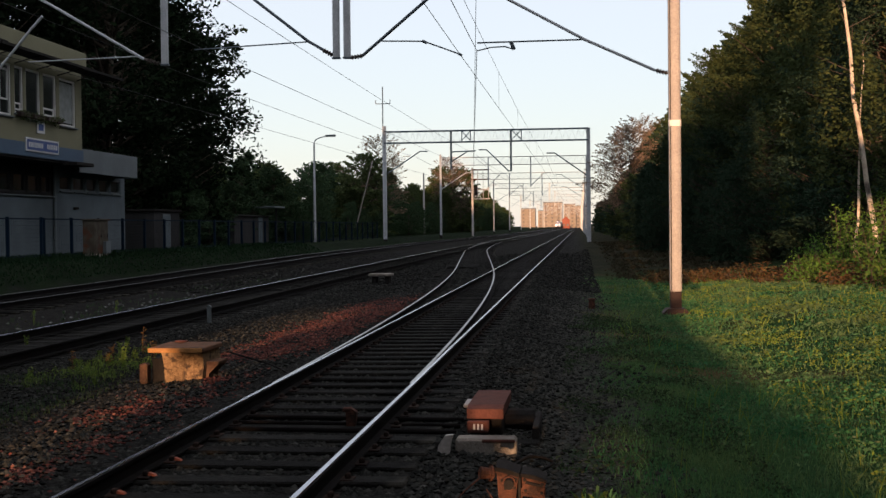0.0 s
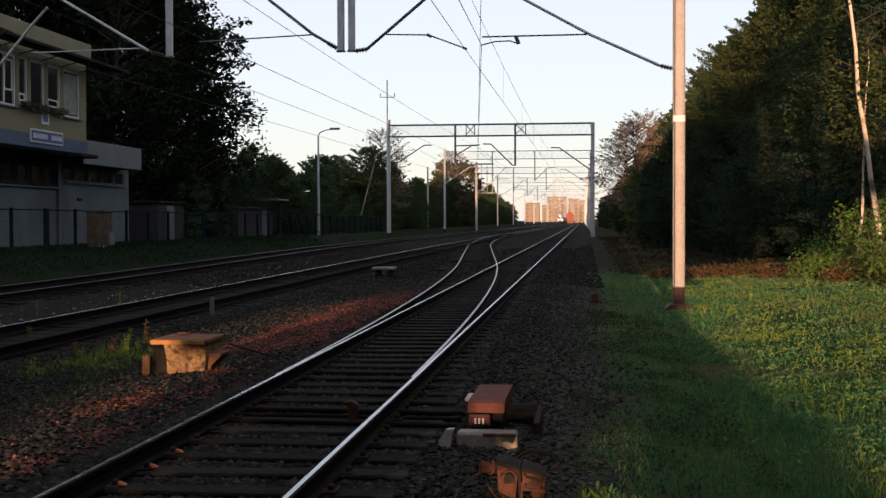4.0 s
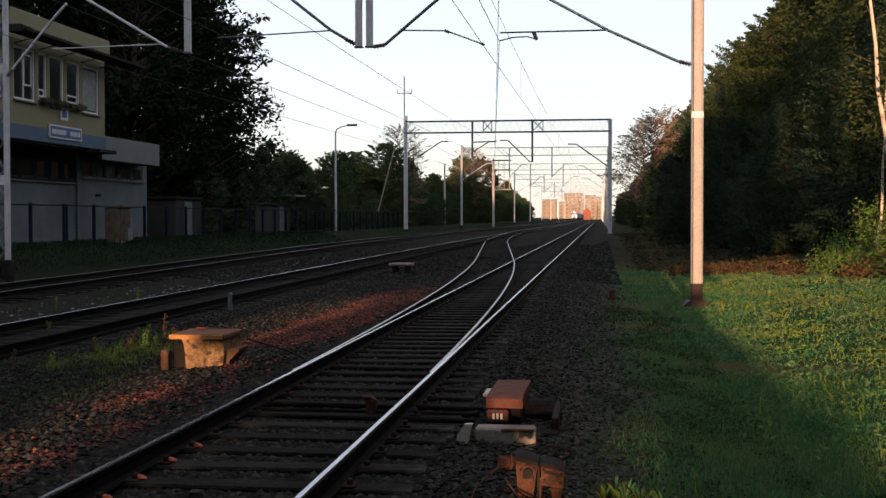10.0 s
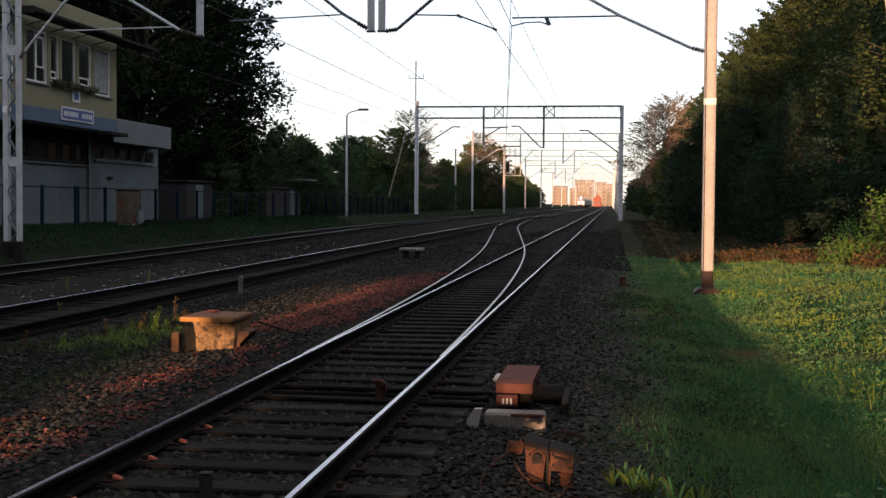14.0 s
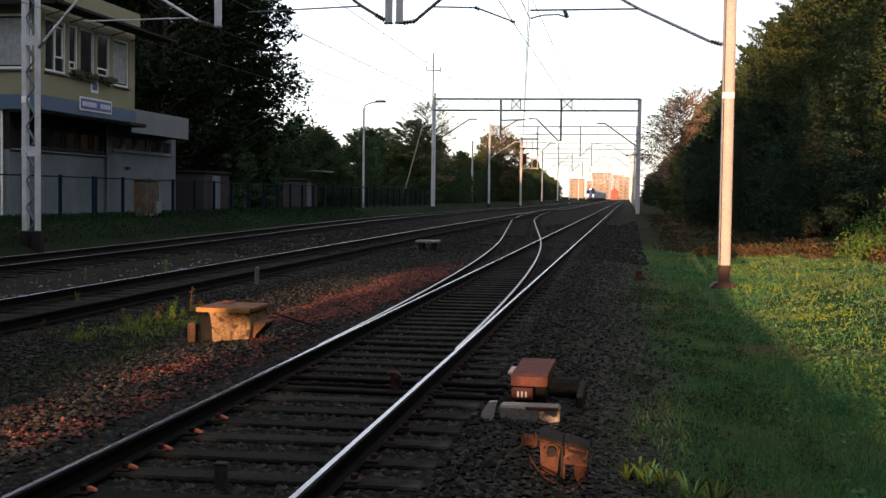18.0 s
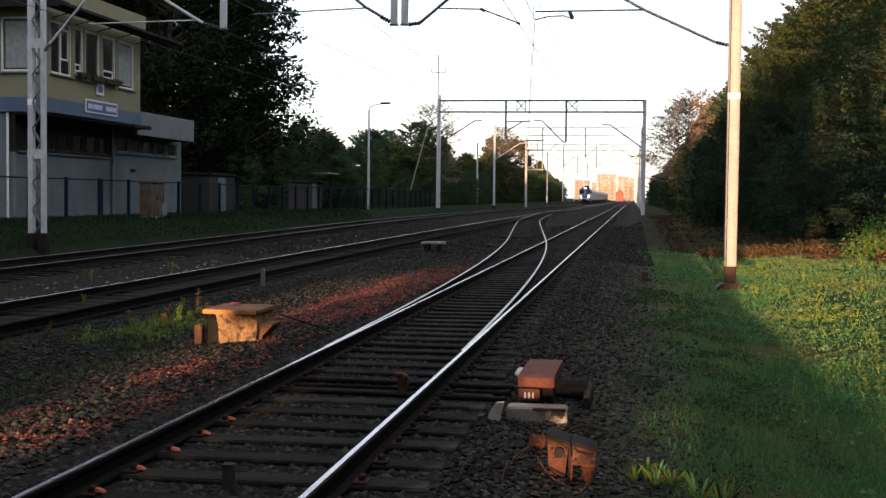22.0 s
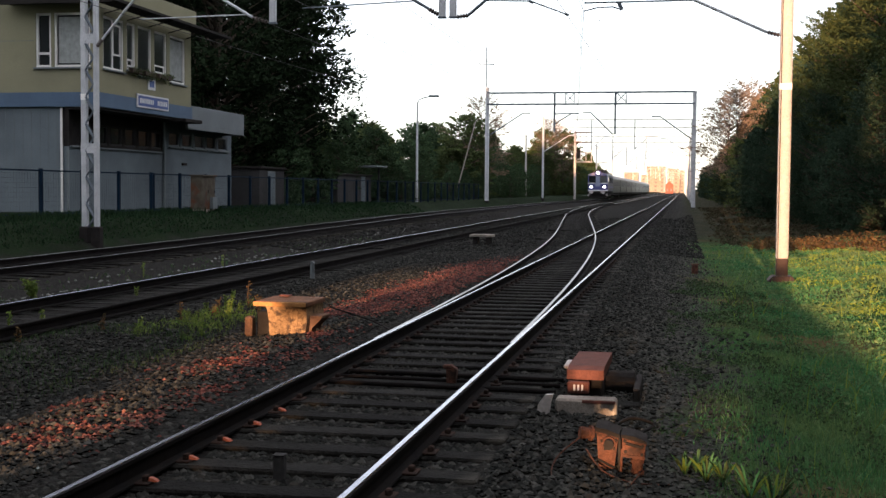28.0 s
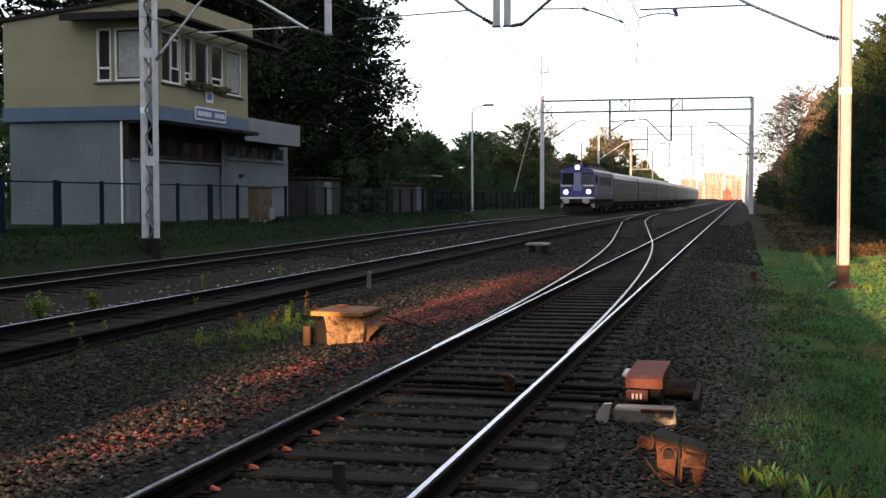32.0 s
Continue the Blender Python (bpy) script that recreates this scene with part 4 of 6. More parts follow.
def signal_box():
    b = thing("signal_box", "two-storey signal box, pale yellow above a blue-grey band", "building")
    xl, xe, ys, yn = -26.1, -20.0, 39.4, 47.5       # upper storey
    lx = -21.2                                      # track-side face of the ground floor

    def south(u, d, z):
        return (u, ys + d, z)

    def east(u, d, z):
        return (xe - d, u, z)

    def low_east(u, d, z):
        return (lx - d, u, z)
    sw = [(-22.37, -21.79, 5.98, 7.86), (-21.67, -20.31, 5.98, 7.86)]
    part("wall", wall_with_openings(xl, xe, 5.1, 8.0, sw, south), YELLOWWALL, b, "pale yellow plaster, joints of panels showing")
    part("gable", hull(bmesh.new(), [(xl, 8.0), (xe, 8.0), (xe, 8.92), (xl, 8.22)], 1, ys, ys + 0.28), YELLOWWALL, b, "pale yellow sloping parapet")
    ew = [(39.75, 41.35, 5.96, 7.8), (41.6, 42.3, 6.1, 7.8), (42.5, 43.7, 5.96, 7.8), (43.95, 45.1, 6.1, 7.8), (45.4, 46.9, 5.96, 7.8)]
    part("wall", wall_with_openings(ys + 0.28, yn, 5.1, 8.5, ew, east), YELLOWWALL, b, "pale yellow plaster track-side wall")
    part("wall", boxed((xl, ys + 0.28, 5.1), (xl + 0.28, yn, 8.2)), YELLOWWALL, b)
    part("wall", boxed((xl + 0.28, yn - 0.28, 5.1), (xe - 0.28, yn, 8.4)), YELLOWWALL, b)
    part("floor_slab", boxed((xl + 0.02, ys + 0.02, 4.58), (xe - 0.02, yn - 0.02, 5.08)), GREYWALL, b)
    part("roof", hull(bmesh.new(), [(xl - 0.15, 8.2), (xe + 0.1, 8.9), (xe + 0.1, 9.02), (xl - 0.15, 8.32)], 1, ys - 0.12, yn + 0.12), UNDER, b, "dark felt roof edge")
    for z in (6.9,):
        part("panel_joint", boxed((xl + 0.02, ys - 0.004, z), (-22.45, ys + 0.01, z + 0.015)), FASCIA, b)
    part("band", boxed((xl - 0.03, ys - 0.03, 4.6), (xe + 0.03, ys, 5.1)), BLUEBAND, b, "blue-grey painted band")
    part("band", boxed((xe, ys, 4.6), (xe + 0.03, yn + 0.05, 5.1)), BLUEBAND, b, "blue-grey painted band")
    for k, (u0, u1, z0, z1) in enumerate(sw):
        window(b, south, u0, u1, z0, z1, 1, (0,) if k else None)
    part("transom", boxed((-22.31, ys + 0.03, 6.42), (-21.85, ys + 0.12, 6.5)), FRAMEWHITE, b)
    for k, (u0, u1, z0, z1) in enumerate(ew):
        window(b, east, u0, u1, z0, z1, 2 if k == 0 else 1, (0,) if k == 4 else None)
    # Near-black blocks behind the windows stand in for unlit rooms.
    part("room", boxed((xl + 1.2, ys + 1.2, 5.2), (xe - 1.0, yn - 1.0, 8.0)), UNDER, b, "near-black block in place of the unlit room")
    # eaves and sun canopies
    part("fascia", boxed((xe + 0.02, ys - 0.1, 8.42), (xe + 0.2, yn + 0.1, 9.02), 0.02), YELLOWWALL, b, "beige eaves board")
    part("canopy", boxed((-23.36, ys - 0.75, 8.16), (xe + 0.9, ys - 0.03, 8.3), 0.02), UNDER, b, "dark sun canopy over the windows")
    part("canopy_edge", boxed((-23.36, ys - 0.80, 8.06), (xe + 0.9, ys - 0.75, 8.32), 0.01), UNDER, b)
    for k in range(5):
        part("canopy_slat", boxed((xe + 0.22 + k * 0.16, ys - 0.75, 8.12), (xe + 0.35 + k * 0.16, yn + 1.9, 8.18)), UNDER, b)
    part("canopy_edge", boxed((xe + 1.0, ys - 0.78, 8.1), (xe + 1.05, yn + 1.9, 8.2)), UNDER, b)
    for k in range(5):
        part("canopy_bracket", rodded((xe + 0.02, ys + 0.4 + 1.8 * k, 7.86), (xe + 1.0, ys + 0.4 + 1.8 * k, 8.1), 0.022, seg=5), UNDER, b)
    # inner sashes and half-open lights of the track-side windows
    for u0, u1, z0, z1 in ((40.6, 41.2, 6.5, 7.6), (41.72, 42.18, 6.22, 6.5), (44.07, 44.98, 6.22, 6.52)):
        sash = part("sash", boxed((xe - 0.085, u0, z0), (xe - 0.06, u0 + 0.06, z1)), FRAMEWHITE, b, "white inner sash")
        part("sash_bar", boxed((xe - 0.085, u1 - 0.06, z0), (xe - 0.06, u1, z1)), FRAMEWHITE, sash)
        part("sash_bar", boxed((xe - 0.085, u0 + 0.06, z0), (xe - 0.06, u1 - 0.06, z0 + 0.06)), FRAMEWHITE, sash)
        part("sash_bar", boxed((xe - 0.085, u0 + 0.06, z1 - 0.06), (xe - 0.06, u1 - 0.06, z1)), FRAMEWHITE, sash)
    # ground floor
    part("wall", boxed((xl + 0.15, ys + 0.1, 0.5), (lx - 0.28, ys + 0.38, 4.6)), GREYWALL, b, "light grey plaster end wall with vertical streaks")
    part("corner_strip", boxed((lx - 0.30, ys + 0.06, 0.5), (lx - 0.22, ys + 0.1, 4.6)), FRAMEWHITE, b)
    part("corner_strip", boxed((lx - 0.06, ys + 0.06, 0.5), (lx + 0.02, ys + 0.12, 3.2)), FASCIA, b)
    lw = [(40.3 + 1.2 * k, 41.3 + 1.2 * k, 3.35, 4.1) for k in range(6)] + [(48.0 + 1.38 * k, 49.15 + 1.38 * k, 3.52, 4.15) for k in range(5)]
    part("wall", wall_with_openings(ys + 0.12, 47.45, 0.5, 3.22, [], low_east), GREYWALL, b, "grey plaster ground floor wall")
    # Near-black colour stands in for the overhang's shade on this strip.
    part("shade_patch", wall_with_openings(ys + 0.12, 47.45, 3.22, 4.6, lw[:6], low_east), UNDER, b, "wall strip under the overhang, coloured near black for shade")
    part("ledge", boxed((lx, ys + 0.2, 3.20), (lx + 0.10, 47.4, 3.26), 0.01), FASCIA, b, "thin pale ledge under the windows")
    part("wall", wall_with_openings(47.45, 55.2, 0.5, 4.6, lw[6:], low_east), GREYWALL, b, "grey plaster wall with a strip of windows")
    # Ground-floor frames get darker colours in place of the shade on them.
    for k, (u0, u1, z0, z1) in enumerate(lw):
        window(b, low_east, u0, u1, z0, z1, 1, None, k in (6, 7, 8, 9, 10), paint=SHEDWALL if k < 6 else FASCIA)
    part("wall", boxed((xl + 0.1, 54.9, 0.5), (lx - 0.28, 55.2, 4.6)), GREYWALL, b)
    part("room", boxed((xl + 0.8, ys + 1.0, 0.6), (lx - 0.9, 54.5, 4.5)), UNDER, b, "near-black block in place of the unlit room")
    # The soffit is near black too, its shade put into the colour.
    part("soffit", boxed((lx - 0.1, ys + 0.05, 4.5), (xe - 0.05, yn, 4.58)), UNDER, b, "underside of the overhang, coloured near black for shade")
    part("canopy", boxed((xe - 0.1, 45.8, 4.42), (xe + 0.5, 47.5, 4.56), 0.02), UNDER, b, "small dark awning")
    part("roof_slab", boxed((xl, 47.6, 4.62), (-20.3, 54.0, 5.15)), UNDER, b)
    part("fascia", boxed((-20.3, 47.55, 4.22), (-20.15, 54.1, 5.2), 0.015), FASCIA, b, "grey sheet fascia of the flat roof")
    part("fascia", boxed((xl, 54.0, 4.22), (-20.3, 54.1, 5.2), 0.015), FASCIA, b, "grey sheet fascia of the flat roof")
    part("downpipe", rodded((lx + 0.08, 47.35, 0.6), (lx + 0.08, 47.35, 4.55), 0.06, seg=10), FASCIA, b, "grey downpipe")
    part("wall_lamp", boxed((lx, 49.3, 2.75), (lx + 0.1, 49.7, 2.85), 0.01), UNDER, b)
    for k in range(13):
        part("wall_seam", boxed((xl + 0.5 + k * 0.33, ys + 0.094, 0.6), (xl + 0.515 + k * 0.33, ys + 0.1, 4.58)), FASCIA, b)
    # name board and plate: the lettering is only bars
    board = part("name_board", boxed((xe + 0.03, 42.3, 4.78), (xe + 0.08, 45.1, 5.28), 0.008), SIGNWHITE, b, "white-edged blue name board")
    part("board_field", boxed((xe + 0.08, 42.38, 4.84), (xe + 0.087, 45.02, 5.22)), SIGNBLUE, board)
    rs = random.Random(2)
    y = 42.5
    while y < 44.85:
        w = rs.uniform(0.07, 0.13)
        if not 43.72 < y < 43.9:
            part("letter_bar", boxed((xe + 0.087, y, 4.94), (xe + 0.092, y + w, 5.12)), SIGNWHITE, board)
        y += w + 0.05
    plate = part("plate", boxed((xe + 0.02, 43.3, 5.5), (xe + 0.05, 43.95, 5.93), 0.006), SIGNWHITE, b, "small white and blue plate")
    part("plate_mark", boxed((xe + 0.05, 43.42, 5.6), (xe + 0.056, 43.83, 5.85)), SIGNBLUE, plate)
    # flower boxes
    for u0, u1 in ((41.6, 42.4), (42.7, 43.6), (43.9, 45.2)):
        fb = part("flower_box", boxed((xe + 0.04, u0, 5.98), (xe + 0.24, u1, 6.14), 0.01), TAR, b, "window box with trailing plants")
        verts, faces = [], []
        rng = random.Random(int(u0 * 10))
        for k in range(7):
            leaves(verts, faces, Vector((xe + 0.2, u0 + (u1 - u0) * (k + 0.5) / 7, 6.15 - 0.25 * rng.random())), 0.17, 26, 0.045, rng)
        me = bpy.data.meshes.new("greenery")
        me.from_pydata(verts, [], faces)
        me.materials.append(LEAFMID)
        pl = new("greenery", me)
        pl.parent, pl["kind"] = fb, "stuff"


signal_box()


# ---- added walls out of view that shade the place ----
def shade_walls():
    """Unseen walls added to block sun and sky; openings shape the sun patches."""
    def face(u, d, z):
        return (u, -14.6 + d, z)
    ragged = ((-0.5, 1.5, 1.95), (1.5, 1.62, 1.62), (1.62, 1.74, 1.85), (1.74, 1.8, 1.6), (1.8, 1.87, 2.3), (1.87, 2.0, 1.5), (2.0, 2.1, 1.62),
              (2.1, 2.16, 1.85), (2.16, 2.35, 1.42), (2.35, 2.85, 1.34), (2.85, 3.1, 1.62), (3.1, 3.5, 1.75))
    left = [(x, 2.6, lo, hi) for lo, hi, x in ragged]
    left += [(-20.3, -18.9, 18.2, 24.0), (-17.8, -15.4, 18.8, 22.4), (-5.6, -4.35, -0.5, 1.75), (-3.50, -3.41, 1.56, 1.83), (-6.3, -4.9, 1.75, 2.25), (-7.2, -5.4, 2.25, 2.9), (-0.42, 0.10, 1.58, 1.69), (-1.03, -0.64, 1.57, 1.82), (-1.43, -1.10, 1.9, 2.05), (1.25, 1.54, 3.1, 24.0)]
    right = [(2.6, 12.0, -0.5, 4.35), (6.0, 12.0, 4.35, 5.9), (5.9, 7.6, 7.6, 11.4), (8.2, 10.5, 8.4, 13.5)]
    for name, x0, x1, h, gaps in (("shade_wall_1", -60, 2.6, 24.0, left), ("shade_wall_2", 2.605, 60, 13.5, right)):
        tagged(part(name, wall_with_openings(x0, x1, -0.5, h, gaps, face), DARKWALL), "unseen wall added to block sun and sky light", "wall", kind="structure")
    for name, lo, hi in (("shade_wall_3", (-22.0, -14.6, 24.0), (-11.5, -14.3, 37.0)), ("shade_wall_4", (10.5, -14.2, -0.5), (10.9, 28.0, 14.0)),
                         ("shade_wall_5", (-15.4, -14.2, -0.5), (-15.0, 17.5, 15.0))):
        tagged(part(name, boxed(lo, hi), DARKWALL), "unseen wall added to block sun and sky light", "wall", kind="structure")


shade_walls()


# ---- fence and sheds on the bank ----
def fence():
    x = -18.0
    fe = thing("fence", "low dark-blue metal fence with wire mesh panels", "fence")
    ys = [27.0 + 2.45 * k for k in range(34)]
    for k, y in enumerate(ys):
        z = gz(x, y)
        part("post", boxed((x - 0.05, y - 0.05, z - 0.1), (x + 0.05, y + 0.05, 2.32), 0.008), FENCEBLUE, fe)
        if k % 2 == 1 and y < 40:
            part("post", boxed((x - 0.04, y + 0.16, z - 0.1), (x + 0.04, y + 0.24, 2.30), 0.008), FENCEBLUE, fe)
        if k:
            y0 = ys[k - 1] + 0.06
            for zz in (1.02, 2.26):
                pn = part("fence_rail", boxed((x - 0.022, y0, zz - 0.022), (x + 0.022, y - 0.06, zz + 0.022)), FENCEBLUE, fe)
            bm = bmesh.new()
            n = 16 if y < 60 else 6
            for i in range(n):
                u = y0 + (y - 0.06 - y0) * (i + 0.5) / n
                rod(bm, (x, u, 1.04), (x, u, 2.24), 0.0022 if y < 60 else 0.004, seg=3, caps=False)
            for i in range(9):
                v = 1.04 + 1.2 * (i + 0.5) / 9
                rod(bm, (x, y0, v), (x, y - 0.06, v), 0.0022, seg=3, caps=False)
            part("wire_mesh", bm, MESHGREY, pn)


fence()


def sheds():
    c = thing("utility_cabinet", "narrow blotched brown utility cabinet beside the fence", "cabinet")
    z = gz(-17.6, 43)
    part("body", boxed((-17.95, 42.55, z - 0.1), (-17.5, 43.85, 2.22), 0.02), CABINET, c)
    part("roof", boxed((-18.0, 42.5, 2.22), (-17.44, 43.9, 2.28), 0.012), CABINET, c)
    part("plinth", boxed((-17.97, 42.53, z - 0.1), (-17.48, 43.87, z + 0.12), 0.01), CONCRETE, c, "grey concrete plinth")
    for y in (42.62, 43.22):
        d = part("door", boxed((-17.5, y, 1.05), (-17.482, y + 0.57, 2.14), 0.004), CABINET, c, "weathered sheet door")
        for k in range(4):
            part("vent", boxed((-17.482, y + 0.14, 1.22 + 0.05 * k), (-17.474, y + 0.42, 1.24 + 0.05 * k)), TAR, d)
        part("handle", boxed((-17.482, y + 0.48, 1.6), (-17.462, y + 0.51, 1.72), 0.004), UNDER, d)
    part("meter_box", boxed((-17.48, 43.3, 1.0), (-17.36, 43.75, 1.45), 0.01), FASCIA, c, "small pale box on the door")
    for nm, x0, x1, y0, y1, h, slab, lab in (("shed", -24, -20.5, 57.2, 61.0, 2.75, 0.0, "small grey shed with a pale door frame"),
                                             ("shed", -24.5, -20.2, 70.0, 78.0, 2.6, 1.0, "low grey shed with a thin pale roof slab")):
        s = thing(nm, lab, "shed")
        part("wall", boxed((x0, y0, 0.4), (x1, y1, h), 0.02), SHEDWALL, s)
        part("roof", boxed((x0 - 0.1, y0 - 0.1, h), (x1 + 0.1, y1 + 0.1, h + 0.12), 0.02), UNDER, s)
        if slab:
            part("awning", boxed((x1 - 0.4, y1 - 2.0, 3.2), (x1 + 0.9, y1 + 0.8, 3.3), 0.01), FASCIA, s, "thin pale roof slab")
            part("awning_post", boxed((x1 + 0.5, y1 - 0.2, 0.7), (x1 + 0.6, y1 - 0.1, 3.2)), SHEDWALL, s)
            part("door", boxed((x1, y1 - 2.6, 0.9), (x1 + 0.02, y1 - 1.6, 2.6)), GREYWALL, s, "pale sheet door")
        else:
            part("door_frame", boxed((x1, y0 + 1.2, 0.8), (x1 + 0.03, y0 + 2.3, 2.65)), FASCIA, s, "pale door frame")
            part("door", boxed((x1 + 0.03, y0 + 1.3, 0.8), (x1 + 0.04, y0 + 2.2, 2.55)), GREYWALL, s)


sheds()


def street_lamp():
    s = thing("street_lamp", "slim grey street lamp with one bent arm", "street lamp")
    z = gz(-19, 86.6)
    part("pole", rodded((-19, 86.6, z - 0.1), (-19, 86.6, 8.0), 0.10, 0.06, 10), GREYPAINT, s)
    bm = bmesh.new()
    pts = [(-19, 86.6, 7.98), (-18.9, 86.6, 8.25), (-18.5, 86.6, 8.42), (-18.0, 86.6, 8.5)]
    for a, c in zip(pts, pts[1:]):
        rod(bm, a, c, 0.04, seg=8)
    part("arm", bm, GREYPAINT, s)
    head = boxed((-18.15, 86.45, 8.45), (-17.4, 86.75, 8.6), 0.05)
    part("lamp_head", head, FASCIA, s)


street_lamp()


# ---- gantries, signals and poles far along the line ----
def far_gantry(y):
    g = thing("catenary_gantry", "far grey portal gantry with hanging bracket arms", "catenary gantry", group="far gantries along the line")
    plate_mast(g, -16.2, y, 0.86, 10.4, 0.7)
    plate_mast(g, 0.93, y, 0.46, 10.05, 0.65)
    # Paler chord colour stands in for sun and haze at this distance.
    girder(g, y, -16.2, 0.93, 10.05, 0.93, 44, 0.06, POLEPAINT)
    for x in (-10.55, -5.57):
        part("drop_post", boxed((x - 0.07, y - 0.07, 6.5), (x + 0.07, y + 0.07, 10.05)), GREYPAINT, g)
    arm(g, [(-16.1, 6.3), (-13.2, 8.2), (-12.5, 8.2)], y, 0.045, GREYPAINT, "bracket_tube")
    arm(g, [(-10.55, 6.55), (-9.1, 8.05), (-8.5, 8.05)], y, 0.045, GREYPAINT, "bracket_tube")
    arm(g, [(-5.6, 6.55), (-4.0, 8.05), (-3.2, 8.05)], y, 0.045, GREYPAINT, "bracket_tube")
    arm(g, [(0.66, 6.1), (-2.0, 7.85), (-2.65, 7.85)], y, 0.045, GREYPAINT, "bracket_tube")


FAR_GANTRIES = (143.0, 187.0, 233.0, 286.0, 343.0, 407.0, 484.0, 572.0)
for gy in FAR_GANTRIES:
    far_gantry(gy)


def signal_mast():
    s = thing("railway_signal", "tall signal mast with a railed cage and ladder, catching sun", "railway signal")
    x, y = -16.05, 184.5
    part("mast", boxed((x - 0.15, y - 0.15, 0.3), (x + 0.15, y + 0.15, 10.8), 0.02), POLEPAINT, s)
    for z in (6.0, 7.4, 8.95, 10.4):
        part("cage_ring", boxed((x - 0.1, y - 0.75, z), (x + 2.6, y + 0.75, z + 0.13)), REDBROWN if z > 8 else POLEPAINT, s)
    for dx in (0.0, 0.82, 1.65, 2.47):
        part("cage_post", boxed((x + dx, y - 0.77, 6.0), (x + dx + 0.09, y - 0.68, 10.5)), POLEPAINT, s)
    part("signal_head", boxed((x + 0.3, y - 1.0, 6.6), (x + 0.85, y - 0.7, 7.9), 0.04), UNDER, s)


signal_mast()


def utility_pole(x, y, h, lab, lean=0.0):
    p = thing("utility_pole", lab, "utility pole")
    part("pole", rodded((x, y, gz(x, y) - 0.2), (x + lean, y, h), 0.14, 0.10, 10), POLEPAINT, p)
    part("cap", rodded((x + lean, y, h), (x + lean, y, h + 0.08), 0.12, 0.08, 10), CONCRETE, p)


utility_pole(-20.0, 157.0, 8.8, "pale concrete utility pole catching the sun")


def stay():
    s = thing("guy_pole", "slanting grey stay beside the gantry mast", "stay")
    part("pole", rodded((-19.3, 103, gz(-19.3, 103) - 0.1), (-17.5, 103, 7.6), 0.055, seg=8), CONCRETE, s)


stay()


# ---- overhead wires ----
def run_wires(t, pts, low, high, sag, r, droppers):
    """A contact wire and a sagging messenger over the supports given, with droppers in the first spans."""
    for i, ((xa, ya), (xb, yb)) in enumerate(zip(pts, pts[1:])):
        lift = 0.55 if ya > 90 else 0.0
        up = 0.55 if yb > 90 else 0.0
        w = r if i < 2 else r * 1.5
        part("contact_wire", rodded((xa, ya, low + lift), (xb, yb, low + up), w, seg=4), WIRE, t)
        P = []
        for k in range(13):
            u = k / 12
            P.append((xa + (xb - xa) * u, ya + (yb - ya) * u, high + lift + (up - lift) * u - sag * 4 * u * (1 - u)))
        part("messenger_wire", tube(bmesh.new(), P, w, 4), WIRE, t)
        if i < droppers:
            for k in (2, 4, 6, 8, 10):
                x, y, z = P[k]
                part("dropper", rodded((x, y, low + lift + (up - lift) * k / 12), (x, y, z), 0.004, seg=3), WIRE, t)


def catenary(xs, label, droppers, swing, low, high, sag):
    """Contact wire, sagging messenger and droppers over one track."""
    t = thing("catenary", label, "overhead wire", group="overhead wires")
    pts = [(xs + (swing if i % 2 else -swing), y) for i, y in enumerate((-37.0, 27.6, 103.5) + FAR_GANTRIES)]
    run_wires(t, pts, low, high, sag, 0.008, droppers)


catenary(-2.62, "contact and messenger wires over the straight track", 2, 0.04, 5.66, 7.05, 0.35)
catenary(-8.6, "contact and messenger wires over the middle track", 0, 0.1, 5.97, 7.45, 0.2)
catenary(-13.7, "contact and messenger wires over the far track", 0, 0.1, 6.05, 7.3, 0.2)
side = thing("catenary", "wires crossing over to the middle track above the turnout", "overhead wire", group="overhead wires")
run_wires(side, [(-1.6, -37.0), (-2.27, 27.6), (-8.9, 103.5), (-8.7, 187.0)], 5.84, 7.3, 0.35, 0.008, 2)


# ---- flats far down the line ----
def flats(x0, x1, y, h, seed):
    f = thing("apartment_block", "distant prefabricated flats glowing in low sun", "building", group="distant flats")
    part("wall", boxed((x0, y, -1), (x1, y + 14, h), 0.1), FLATWALL, f)
    part("roof", boxed((x0 - 0.2, y - 0.2, h), (x1 + 0.2, y + 14.2, h + 0.5)), GREYWALL, f)
    rs = random.Random(seed)
    x = x0 + 1.2
    while x < x1 - 1.8:
        z = 1.5
        while z < h - 1.8:
            part("window", boxed((x, y - 0.06, z), (x + 1.5, y, z + 1.4)), FLATGLASS, f)
            z += 2.8
        part("balcony", boxed((x + 2.0, y - 0.9, 1.0), (x + 3.4, y - 0.02, h - 1.2), 0.05), FLATPALE if rs.random() < 0.5 else FLATWALL, f)
        x += 4.6


for k, (x0, x1, y, h) in enumerate(((-44, -33, 930, 17.0), (-32, -26, 960, 15.5), (-26, -12, 900, 21.5), (-11.5, -3, 930, 20.5), (-2.5, 6, 960, 19.5))):
    flats(x0, x1, y, h * 0.88, k)


def far_house():
    h = thing("brick_house", "distant red-brick house lit by low sun", "building")
    part("wall", boxed((-11.5, 840, -1), (-6.3, 850, 5.6), 0.05), BRICKRED, h)
    part("roof", hull(bmesh.new(), [(-12.0, 5.6), (-5.8, 5.6), (-8.9, 8.2)], 1, 839.5, 850.5), BRICKRED, h, "red tiled roof")
    for x in (-10.8, -8.3):
        part("window", boxed((x, 839.92, 1.6), (x + 1.2, 840.0, 3.2)), FLATGLASS, h)


far_house()


